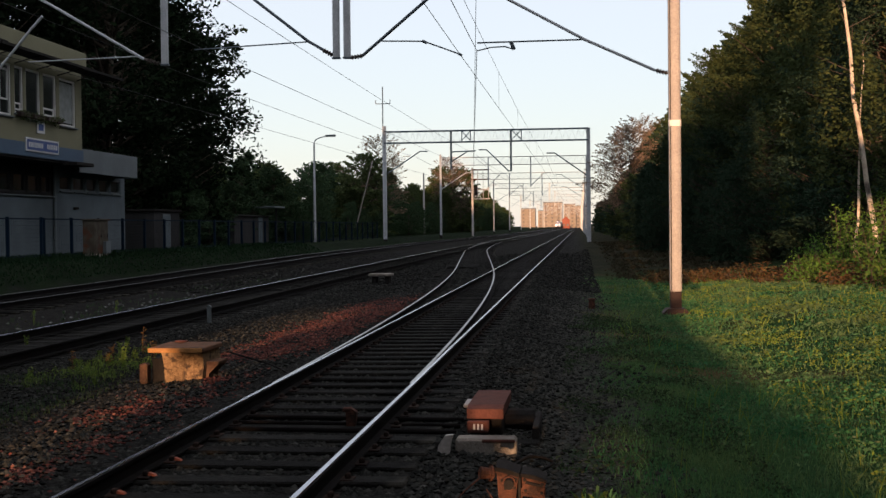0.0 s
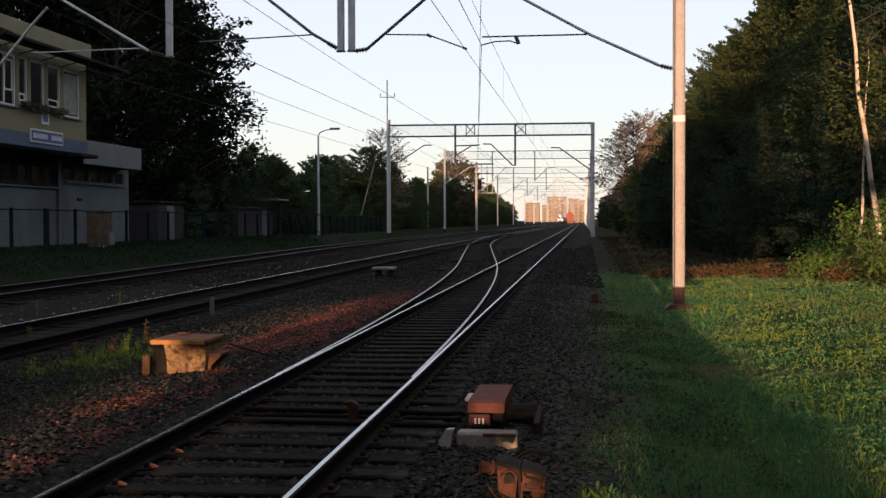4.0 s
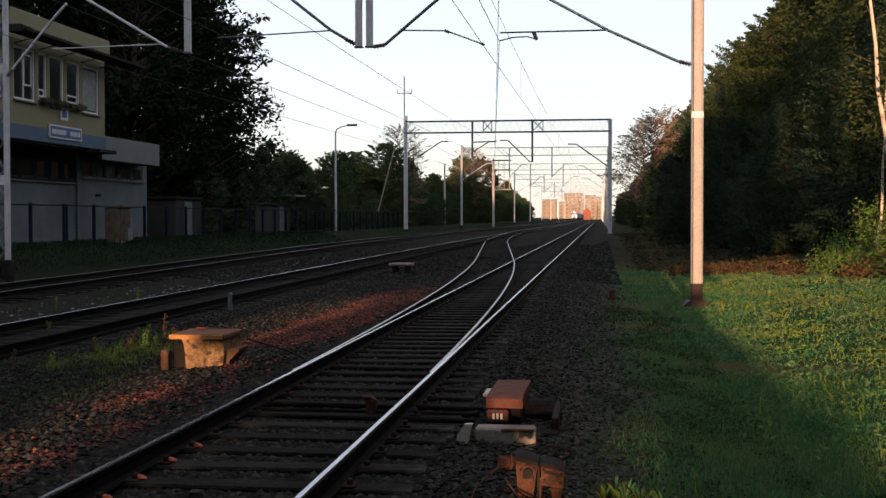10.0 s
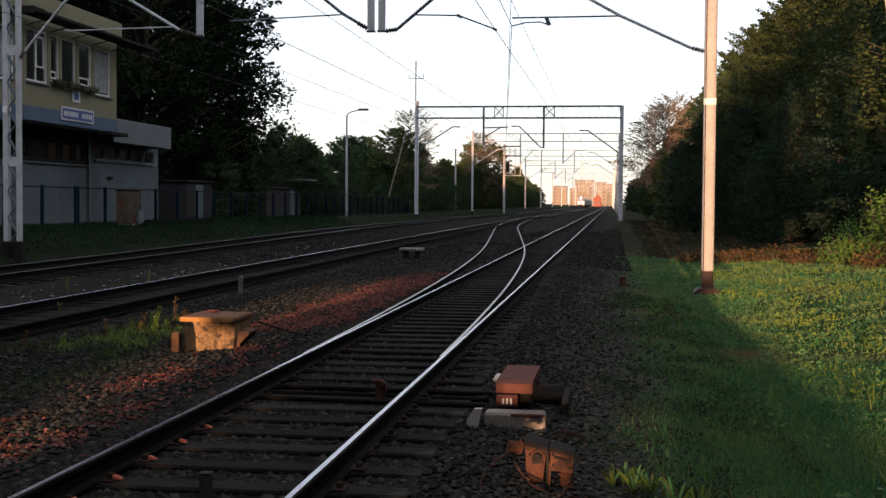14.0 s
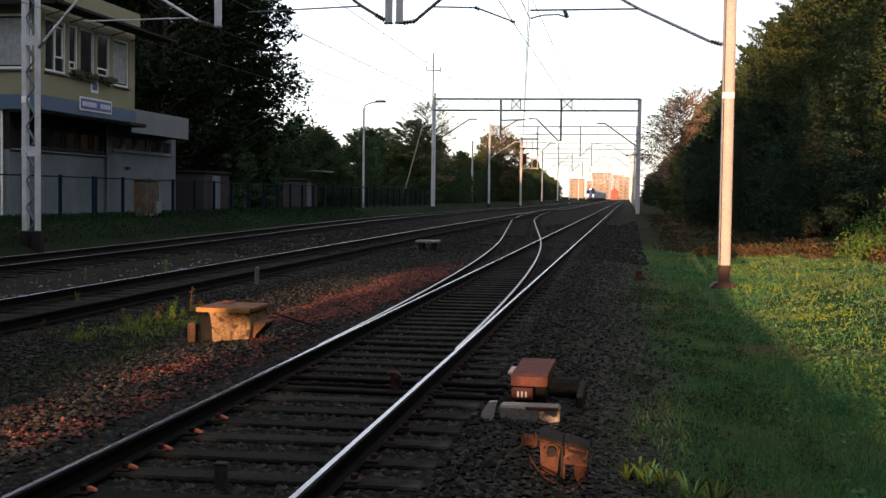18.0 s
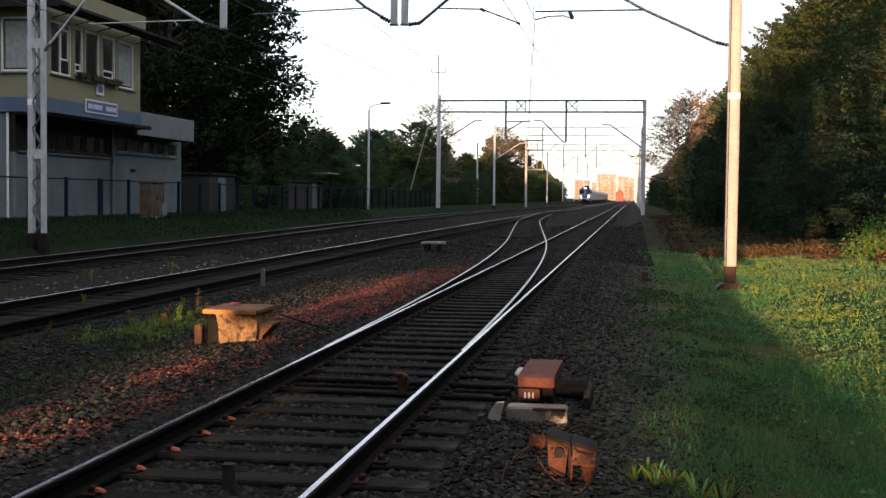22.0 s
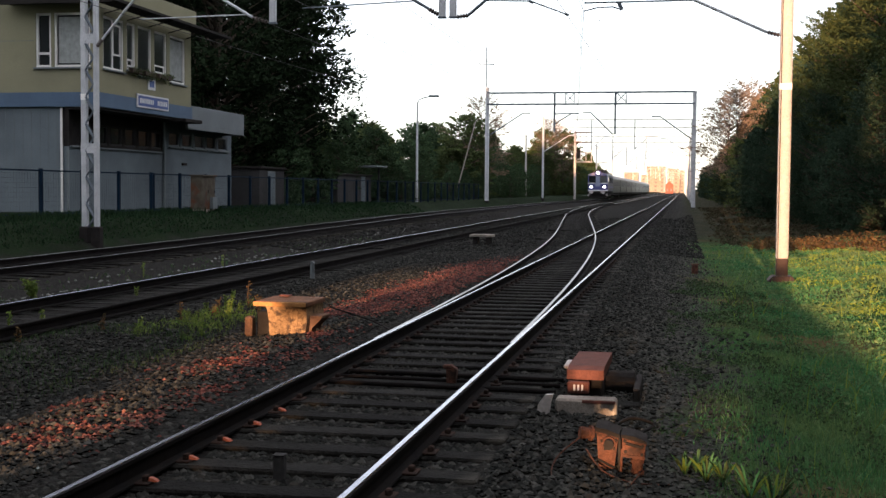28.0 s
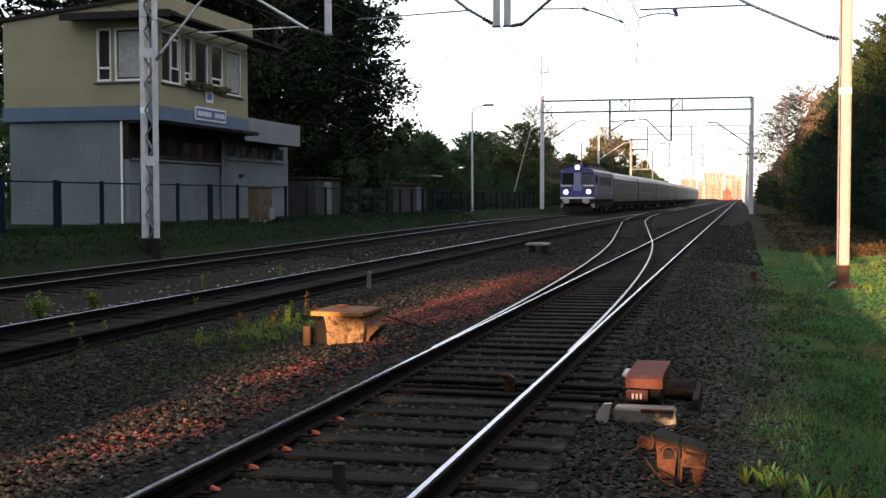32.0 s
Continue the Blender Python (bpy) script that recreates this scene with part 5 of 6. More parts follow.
# ---- trackside things ----
def junction_pit():
    """The orange-lidded box on a rough stone body."""
    j = thing("lidded_track_box", "concrete cable box with an overhanging orange-brown lid", "track box")
    z = gz(-4.9, 14.8) - 0.03
    body = hull(bmesh.new(), [(-5.13, z + 0.40), (-4.60, z + 0.40), (-4.59, z + 0.20), (-4.62, z), (-5.08, z), (-5.09, z + 0.22), (-5.11, z + 0.34)], 1, 14.48, 15.2)
    part("body", body, TANSTONE, j, "rough weathered tan stone body")
    rs = random.Random(44)
    for k in range(70):                                  # rough lumps standing proud of the cast face
        u, v = rs.uniform(-5.03, -4.65), z + rs.uniform(0.03, 0.37)
        w, h = rs.uniform(0.012, 0.04), rs.uniform(0.008, 0.022)
        lump = hull(bmesh.new(), [(u - w, v), (u - w * 0.3, v - h), (u + w, v - h * 0.4), (u + w * 0.6, v + h), (u - w * 0.5, v + h * 0.8)], 1, 14.482 - rs.uniform(0.006, 0.022), 14.49)
        part("lump", lump, TANSTONE, j)
    lid = part("lid", boxed((-5.25, 14.37, z + 0.40), (-4.56, 15.18, z + 0.462), 0.012), ORANGE, j, "flat brown lid slab")
    part("lid_edge", boxed((-5.252, 14.352, z + 0.402), (-4.57, 14.37, z + 0.458), 0.006), LIDEDGE, lid, "front edge coloured lighter for low sun")
    part("cheek", boxed((-5.42, 14.5, z), (-5.32, 14.66, z + 0.25), 0.02), BROWNSTONE, j, "dark brown side block")
    # A near-black block stands in for the shade in the gap.
    part("shade_patch", boxed((-5.33, 14.72, z), (-5.08, 15.1, z + 0.30), 0.01), UNDER, j, "near-black block in place of the shaded hollow")
    part("cheek", hull(bmesh.new(), [(-4.60, z), (-4.575, z), (-4.56, z + 0.12), (-4.44, z + 0.24), (-4.44, z + 0.27), (-4.60, z + 0.27)], 1, 14.6, 15.0), BROWNSTONE, j, "dark brown curved bracket")
    part("stone_on_lid", boxed((-5.1, 14.9, z + 0.476), (-4.95, 15.0, z + 0.50), 0.01), REDBROWN, j)


junction_pit()


def point_machine():
    m = thing("point_machine", "red-brown point machine with a sloping lid beside the rail", "point machine")
    z = -0.05
    part("case", boxed((-0.97, 10.75, z), (-0.69, 11.75, 0.17), 0.015), UNDER, m, "dark case under the lid")
    part("lid", hull(bmesh.new(), [(10.58, 0.17), (11.85, 0.17), (11.85, 0.25), (10.72, 0.275), (10.58, 0.255)], 0, -0.99, -0.67), REDBROWN, m, "red-brown sheet lid, front lip lit")
    part("lid_corner", boxed((-1.06, 11.0, 0.2), (-0.985, 11.35, 0.235), 0.01), POLEPAINT, m, "pale lid corner")
    plate = part("number_plate", boxed((-0.98, 10.48, 0.06), (-0.79, 10.56, 0.165), 0.01), REDBROWN, m, "red-brown plate with white bars")
    for k in range(3):
        part("bar", boxed((-0.925 + k * 0.034, 10.472, 0.09), (-0.908 + k * 0.034, 10.48, 0.14)), SIGNWHITE, plate)
    part("concrete_beam", boxed((-1.02, 9.85, -0.18), (-0.52, 10.05, 0.122), 0.02), CONCRETE, m, "grey concrete beam")
    part("end_cap", hull(bmesh.new(), [(-1.16, -0.14), (-1.085, -0.16), (-1.05, 0.09), (-1.03, 0.16), (-1.095, 0.155), (-1.155, 0.07)], 1, 9.80, 9.86), POLEPAINT, m, "pale angled steel end plate")
    # Red-brown strip stands in for low sun catching the beam's top edge.
    part("beam_edge", boxed((-0.80, 9.842, 0.092), (-0.53, 9.852, 0.118), 0.004), REDBROWN, m, "red-brown strip in place of sun on the beam edge")
    part("motor", rodded((-0.69, 11.2, 0.06), (-0.42, 11.2, 0.06), 0.11, seg=14), UNDER, m, "dark motor drum")
    part("side_plate", boxed((-0.42, 10.6, -0.12), (-0.36, 11.5, 0.1), 0.01), UNDER, m)
    for y in (10.75, 11.1, 11.45):
        part("throw_rod", rodded((-1.1, y, 0.02), (-3.2, y + 0.05, 0.03), 0.022, seg=8), RUST, m)
    for y in (10.45, 11.8):
        part("base_timber", boxed((-2.2, y - 0.11, -0.12), (-0.35, y + 0.11, 0.0), 0.012), SLEEPER, m)


point_machine()


def cable_pits():
    """Two rusty cable heads on posts with loose wires."""
    a = thing("cable_head", "rusty orange cable junction box on a short post", "junction box", group="cable boxes by the rail")
    z = gz(-0.6, 8.1)
    part("box", hull(bmesh.new(), [(-0.535, -0.03), (-0.44, -0.05), (-0.412, 0.20), (-0.555, 0.238)], 1, 7.98, 8.2), RUSTBOX, a)
    part("foot", hull(bmesh.new(), [(-0.53, z - 0.1), (-0.45, z - 0.1), (-0.44, -0.03), (-0.55, -0.02)], 1, 8.03, 8.16), UNDER, a, "dark foot under the box")
    part("lid", hull(bmesh.new(), [(-0.565, 0.242), (-0.402, 0.202), (-0.404, 0.226), (-0.49, 0.256), (-0.56, 0.268)], 1, 7.965, 8.24), UNDER, a, "dark worn lid")
    part("rim", hull(bmesh.new(), [(-0.56, 0.228), (-0.407, 0.189), (-0.406, 0.204), (-0.56, 0.243)], 1, 7.968, 7.985), RUSTBOX, a, "rusty rim under the lid")
    cap = part("knob", rodded((-0.47, 7.90, 0.165), (-0.47, 7.98, 0.172), 0.034, 0.030, seg=12), UNDER, a, "dark screwed cap")
    part("ring", rodded((-0.47, 7.95, 0.167), (-0.47, 7.975, 0.169), 0.045, seg=12), RUSTBOX, cap)
    for k in range(5):
        q = 1.2566 * k + 0.4
        part("bolt", rodded((-0.47 + 0.05 * math.cos(q), 7.962, 0.168 + 0.05 * math.sin(q)), (-0.47 + 0.05 * math.cos(q), 7.98, 0.168 + 0.05 * math.sin(q)), 0.009, seg=6), UNDER, a)
    g = part("gland", rodded((-0.665, 7.99, 0.225), (-0.575, 8.02, 0.215), 0.042, 0.036, seg=12), RUSTBOX, a, "orange cable gland")
    part("collar", rodded((-0.60, 8.01, 0.218), (-0.585, 8.015, 0.216), 0.052, seg=12), RUSTBOX, g)
    part("strap", rodded((-0.545, 7.974, 0.055), (-0.428, 7.974, 0.0), 0.008, seg=6), UNDER, a, "dark wire round the box")
    part("strap", boxed((-0.412, 7.97, -0.02), (-0.394, 8.2, 0.2), 0.004), UNDER, a)
    b = thing("cable_head", "rusty cable box with a dark lid on a round post", "junction box", group="cable boxes by the rail")
    part("box", hull(bmesh.new(), [(-0.38, 0.115), (-0.24, 0.10), (-0.23, 0.185), (-0.385, 0.222)], 1, 7.9, 8.1), RUSTBOX, b)
    part("lid", hull(bmesh.new(), [(-0.392, 0.222), (-0.225, 0.184), (-0.225, 0.20), (-0.30, 0.232), (-0.388, 0.243)], 1, 7.885, 8.13), UNDER, b, "dark sloping cover")
    part("flange", hull(bmesh.new(), [(-0.385, 0.095), (-0.235, 0.08), (-0.235, 0.10), (-0.385, 0.115)], 1, 7.892, 8.1), RUSTBOX, b)
    part("rib", rodded((-0.36, 7.893, 0.185), (-0.25, 7.893, 0.160), 0.01, seg=6), UNDER, b)
    for x, zz in ((-0.365, 0.20), (-0.25, 0.172), (-0.36, 0.13), (-0.255, 0.115)):
        part("bolt", rodded((x, 7.885, zz), (x, 7.905, zz), 0.011, seg=6), UNDER, b)
    post = part("post", rodded((-0.285, 7.98, z - 0.12), (-0.285, 7.98, 0.10), 0.036, seg=14), RUSTBOX, b, "rusty round post")
    for zz in (0.055, -0.02):
        part("collar", rodded((-0.285, 7.98, zz - 0.012), (-0.285, 7.98, zz + 0.012), 0.045, seg=14), RUSTBOX, post)
    part("rod", rodded((-0.39, 7.93, z - 0.05), (-0.385, 7.93, 0.14), 0.008, seg=6), RUSTBOX, b, "thin rusty rod")
    curve_cable("loose_cable", [(-0.65, 8.0, 0.2), (-0.80, 7.85, 0.08), (-0.80, 7.6, 0.0), (-0.62, 7.42, -0.04), (-0.38, 7.5, -0.05), (-0.26, 7.9, 0.0)], 0.0055, RUSTBOX, "thin red-brown loose cable looping on the stones")
    curve_cable("loose_cable", [(-0.62, 7.97, 0.12), (-0.5, 7.8, 0.02), (-0.3, 7.72, -0.03), (-0.05, 7.85, -0.06)], 0.0055, RUSTBOX, "thin red-brown loose cable looping on the stones")
    curve_cable("loose_cable", [(-0.48, 8.25, 0.2), (-0.36, 8.6, 0.22), (-0.2, 8.75, 0.15), (-0.3, 8.5, 0.13)], 0.013, UNDER, "short black hose between boxes")
    curve_cable("loose_cable", [(-1.7, 10.2, -0.02), (-1.4, 9.7, -0.04), (-1.0, 9.5, -0.06), (-0.7, 9.45, -0.07)], 0.012, UNDER, "black cable lying on ballast")
    curve_cable("loose_cable", [(-4.45, 15.0, 0.3), (-3.9, 15.1, 0.12), (-3.5, 14.6, 0.04)], 0.012, UNDER, "black cable from the lidded box")


def curve_cable(name, pts, r, mat, label):
    bm = bmesh.new()
    P = [Vector(p) for p in pts]
    line = []
    for i in range(len(P) - 1):
        p0, p1, p2, p3 = P[max(0, i - 1)], P[i], P[i + 1], P[min(len(P) - 1, i + 2)]
        for k in range(6):
            u = k / 6
            line.append(0.5 * (2 * p1 + (p2 - p0) * u + (2 * p0 - 5 * p1 + 4 * p2 - p3) * u * u + (3 * p1 - p0 - 3 * p2 + p3) * u ** 3))
    line.append(P[-1])
    return tagged(part(name, tube(bm, line, r, 6), mat, smooth=True), label, "cable")


cable_pits()


def small_things():
    k = thing("marker_post", "short grey marker post beside the middle track", "marker")
    z = gz(-7.35, 23.6)
    part("post", boxed((-7.39, 23.57, z - 0.05), (-7.31, 23.63, z + 0.34), 0.01), FASCIA, k)
    part("cap", hull(bmesh.new(), [(-7.395, z + 0.34), (-7.305, z + 0.34), (-7.35, z + 0.37)], 1, 23.565, 23.635), FASCIA, k)
    w = thing("paper_scrap", "crumpled white paper scrap on the ballast", "litter")
    z = gz(-3.9, 6.8) + 0.03
    bm = bmesh.new()
    block(bm, (-3.925, 6.785, z), (-3.875, 6.815, z + 0.03), 0.012)
    for v in bm.verts:
        v.co += 0.022 * noise.noise_vector(v.co * 40)
    part("sheet", bm, CURTAIN, w)
    s = thing("track_box", "small pale slab on two dark supports between tracks", "track box")
    z = gz(-6.5, 40)
    part("slab", boxed((-6.95, 39.8, 0.24), (-6.2, 40.5, 0.32), 0.01), CONCRETE, s)
    for x in (-6.85, -6.42):
        part("support", boxed((x, 39.9, z - 0.05), (x + 0.14, 40.4, 0.24)), UNDER, s)
    r = thing("marker_stub", "short rusty stub standing in the grass", "marker")
    z = gz(0.3, 28.8)
    part("stub", boxed((0.21, 28.72, z - 0.05), (0.36, 28.87, z + 0.23), 0.02), RUSTBOX, r)
    part("cap", boxed((0.20, 28.71, z + 0.23), (0.37, 28.88, z + 0.25), 0.008), RUSTBOX, r)
    d = thing("switch_lock", "rusty orange lock bracket between the rails", "track fitting")
    part("bracket", hull(bmesh.new(), [(-2.15, -0.02), (-2.07, -0.02), (-2.06, 0.15), (-2.12, 0.19), (-2.16, 0.15)], 1, 11.05, 11.13), RUSTBOX, d)
    part("arm", boxed((-2.19, 11.04, 0.15), (-2.10, 11.10, 0.19), 0.012), RUSTBOX, d)
    p = thing("timber_stub", "short grey stub between the rails", "track fitting")
    part("stub", boxed((-2.52, 7.2, -0.03), (-2.45, 7.27, 0.14), 0.01), SHEDWALL, p)
    part("top", boxed((-2.525, 7.195, 0.14), (-2.445, 7.275, 0.15), 0.004), SHEDWALL, p)


small_things()


# ---- train ----
def wheelset(t, y, r=0.55):
    w = part("wheelset", rodded((-0.75, y, r - 0.0), (0.75, y, r), 0.08, seg=8), UNDER, t)
    for x in (-0.75, 0.75):
        part("wheel", rodded((x - 0.07, y, r), (x + 0.07, y, r), r, seg=18), UNDER, w)


def locomotive():
    t = thing("locomotive", "blue and pale grey electric locomotive with three lit headlights", "locomotive")
    prof = [(-1.46, 1.2), (1.46, 1.2), (1.50, 1.5), (1.50, 2.4), (1.46, 3.55), (1.28, 3.85), (0.7, 4.05), (-0.7, 4.05), (-1.28, 3.85), (-1.46, 3.55), (-1.50, 2.4), (-1.50, 1.5)]
    part("body", hull(bmesh.new(), prof, 1, 0.75, 15.25), LOCOGREY, t, "grey body sides")
    # the front leans back above the waist
    waist, brow = [(-1.46, 1.38), (1.46, 1.38), (1.50, 1.6), (1.50, 2.46), (-1.50, 2.46), (-1.50, 1.6)], [(-1.46, 3.52), (1.46, 3.52), (1.26, 3.82), (0.66, 4.04), (-0.66, 4.04), (-1.26, 3.82)]
    face = part("cab_front", hull(bmesh.new(), waist, 1, 0.40, 0.76), LOCOBLUE, t, "deep blue cab front")
    part("cab_brow", hull(bmesh.new(), brow, 1, 0.50, 0.76), LOCOBLUE, t, "deep blue brow over the windscreens")
    for x0, x1 in ((-1.48, -1.36), (1.36, 1.48)):
        part("corner_pillar", hull(bmesh.new(), [(x0, 2.46), (x1, 2.46), (x1, 3.52), (x0, 3.52)], 1, 0.46, 0.76), LOCOBLUE, face)
    part("centre_pillar", boxed((-0.32, 0.42, 2.46), (0.30, 0.76, 3.52), 0.02), LOCOPALE, face, "wide pale blue centre pillar")
    part("front_panel", hull(bmesh.new(), [(-0.34, 1.95), (0.34, 1.95), (0.46, 2.46), (-0.46, 2.46)], 1, 0.385, 0.40), LOCOPALE, face, "pale blue centre panel")
    # The right pane takes paler, duller glass in place of a sky reflection.
    for x0, x1, g in ((-1.36, -0.32, GLASS), (0.30, 1.36, DULLGLASS)):
        w = part("windscreen", boxed((x0, 0.50, 2.5), (x1, 0.53, 3.5), 0.006), g, face)
        part("wiper", rodded((x0 + 0.2, 0.485, 2.56), (x0 + 0.5, 0.485, 3.15), 0.014, seg=4), UNDER, w)
        part("frame", boxed((x0, 0.47, 3.46), (x1, 0.53, 3.52), 0.006), UNDER, w)
    for x0, x1 in ((-1.48, -0.5), (0.5, 1.48)):
        part("stripe", boxed((x0, 0.385, 2.34), (x1, 0.40, 2.48)), SIGNWHITE, face, "white waist stripe")
    for x in (-1.0, 1.0):
        rim = part("headlight_rim", rodded((x, 0.30, 1.86), (x, 0.42, 1.86), 0.24, seg=18), LOCOPALE, face)
        part("headlight", rodded((x, 0.27, 1.86), (x, 0.30, 1.86), 0.155, seg=18), HEADLIGHT, rim, "glowing headlight")
    hood = part("lamp_hood", boxed((-0.36, 0.40, 3.72), (0.36, 1.2, 4.34), 0.12), LOCOBLUE, t, "raised hood of the roof headlight")
    part("headlight", rodded((0, 0.36, 4.02), (0, 0.40, 4.02), 0.165, seg=18), HEADLIGHT, hood, "glowing headlight")
    part("buffer_beam", boxed((-1.50, 0.30, 1.24), (1.50, 0.8, 1.40), 0.02), SIGNWHITE, t, "white line along the buffer beam")
    part("buffer_beam", boxed((-1.45, 0.35, 0.85), (1.45, 0.8, 1.24), 0.02), UNDER, t)
    for x in (-0.88, 0.88):
        bf = part("buffer", rodded((x, -0.05, 1.06), (x, 0.4, 1.06), 0.12, seg=12), UNDER, t)
        part("buffer_plate", rodded((x, -0.10, 1.06), (x, -0.05, 1.06), 0.25, seg=16), POLEPAINT, bf, "worn pale buffer plate")
        part("beam_bracket", boxed((x - 0.42, 0.28, 0.92), (x - 0.2, 0.36, 1.24), 0.02), POLEPAINT, t, "pale bracket beside the buffer")
        part("step", boxed((x * 1.5 - 0.14, 0.5, 0.45), (x * 1.5 + 0.14, 0.85, 1.0), 0.02), POLEPAINT, t, "pale corner step")
    for x in (-0.35, 0.35):
        part("brake_hose", tube(bmesh.new(), [(x, 0.34, 1.1), (x, 0.22, 0.95), (x, 0.24, 0.65)], 0.03, 6), UNDER, t)
    part("plough", hull(bmesh.new(), [(-1.3, 0.15), (1.3, 0.15), (1.35, 0.6), (-1.35, 0.6)], 1, 0.4, 0.5), UNDER, t, "dark rail guard")
    part("coupling", rodded((0, -0.1, 0.98), (0, 0.4, 1.06), 0.07, seg=8), UNDER, t)
    part("skirt", boxed((-1.3, 0.8, 0.6), (1.3, 15.2, 1.2)), UNDER, t)
    for y in (2.3, 5.3, 10.7, 13.7):
        wheelset(t, y, 0.62)
        for x in (-1.12, 1.12):
            part("axle_box", boxed((x - 0.14, y - 0.3, 0.42), (x + 0.14, y + 0.3, 0.84), 0.04), CONCRETE, t, "grimy grey axle box")
    for x in (-1.49, 1.49):
        part("cab_window", boxed((x - 0.012, 1.25, 2.6), (x + 0.014, 2.05, 3.35)), GLASS, t)
        d = part("cab_door", boxed((x - 0.012, 2.3, 1.4), (x + 0.016, 3.0, 3.4)), LOCOGREY, t)
        part("door_window", boxed((x - 0.014, 2.42, 2.6), (x + 0.020, 2.88, 3.25)), GLASS, d)
        part("side_panel", boxed((x - 0.012, 0.8, 1.55), (x + 0.016, 2.2, 2.4)), LOCOPALE, t, "pale lower cab side")
        for k in range(6):
            gr = part("grille", boxed((x - 0.012, 4.2 + k * 1.6, 2.5), (x + 0.014, 5.3 + k * 1.6, 3.25)), UNDER, t)
            for q in range(4):
                part("louvre", boxed((x - 0.016, 4.24 + k * 1.6, 2.6 + q * 0.16), (x + 0.020, 5.26 + k * 1.6, 2.64 + q * 0.16)), LOCOGREY, gr)
        part("side_stripe", boxed((x - 0.01, 3.1, 1.75), (x + 0.018, 15.2, 1.95)), LOCOBLUE, t)
        for yy in (1.0, 2.2, 3.1):
            part("handrail", rodded((x * 1.03, yy, 1.4), (x * 1.03, yy, 2.6), 0.02, seg=5), POLEPAINT, t)
    for x in (-1.42, 1.42):
        part("gutter", rodded((x, 0.6, 3.68), (x, 15.2, 3.68), 0.055, seg=5), SIGNWHITE, t, "white roof gutter")
    part("roof", hull(bmesh.new(), [(-1.1, 3.95), (1.1, 3.95), (0.7, 4.28), (-0.7, 4.28)], 1, 1.4, 14.6), UNDER, t, "dark roof")
    for k in range(4):
        part("roof_box", boxed((-0.6, 4.6 + k * 2.0, 4.26), (0.6, 5.9 + k * 2.0, 4.5), 0.05), UNDER, t)
    for y0 in (2.2, 11.6):
        bm = bmesh.new()
        for x in (-0.5, 0.5):
            rod(bm, (x, y0, 4.26), (x, y0 + 1.4, 4.6), 0.03)
        rod(bm, (-0.5, y0 + 1.4, 4.6), (0.5, y0 + 1.4, 4.6), 0.03)
        rod(bm, (-0.8, y0 + 0.1, 4.62), (0.8, y0 + 0.1, 4.62), 0.03)
        if y0 > 10:
            for x in (-0.5, 0.5):
                rod(bm, (x, y0 + 1.4, 4.6), (x, y0 + 0.3, 5.75), 0.025)
            rod(bm, (-0.8, y0 + 0.3, 5.8), (0.8, y0 + 0.3, 5.8), 0.03)
        part("pantograph", bm, UNDER, t, "raised pantograph" if y0 > 10 else "lowered pantograph")
    return t


def coach():
    t = thing("railway_coach", "pale grey and olive passenger coach with a row of windows", "railway coach", group="coaches of the train")
    prof = [(-1.40, 0.95), (1.40, 0.95), (1.43, 1.3), (1.41, 3.25), (-1.41, 3.25), (-1.43, 1.3)]
    part("body", hull(bmesh.new(), prof, 1, 0.25, 24.25), COACHGREEN, t, "olive lower body")
    roof = [(-1.41, 3.25), (1.41, 3.25), (1.25, 3.62), (0.75, 3.92), (0.0, 4.02), (-0.75, 3.92), (-1.25, 3.62)]
    part("roof", hull(bmesh.new(), roof, 1, 0.25, 24.25), COACHROOF, t, "grey rounded roof")
    for x in (-1.42, 1.42):
        part("window_band", boxed((x - 0.008, 0.4, 1.95), (x + 0.02 if x > 0 else x + 0.008, 24.1, 2.95)) if x > 0 else boxed((x - 0.02, 0.4, 1.95), (x + 0.008, 24.1, 2.95)), COACHCREAM, t, "pale window band")
        e = 0.026 if x > 0 else -0.026
        for k in range(10):
            y = 2.6 + k * 1.95
            part("window", boxed((min(x, x + e), y, 2.05), (max(x, x + e), y + 1.3, 2.85)), DULLGLASS, t)
        for y in (0.7, 22.9):
            part("door", boxed((min(x, x + e), y, 1.1), (max(x, x + e), y + 0.9, 3.1)), COACHGREEN, t)
    part("underframe", boxed((-1.2, 0.4, 0.55), (1.2, 24.1, 0.95)), UNDER, t)
    part("gangway", boxed((-0.6, -0.02, 1.1), (0.6, 24.52, 3.3)), UNDER, t)
    for y in (2.4, 4.9, 19.6, 22.1):
        wheelset(t, y, 0.46)
    return t


LOCO = locomotive()
COACHES = [coach()]
COACHES += [copy_thing(COACHES[0], pose(0, 0, 0)) for _ in range(8)]


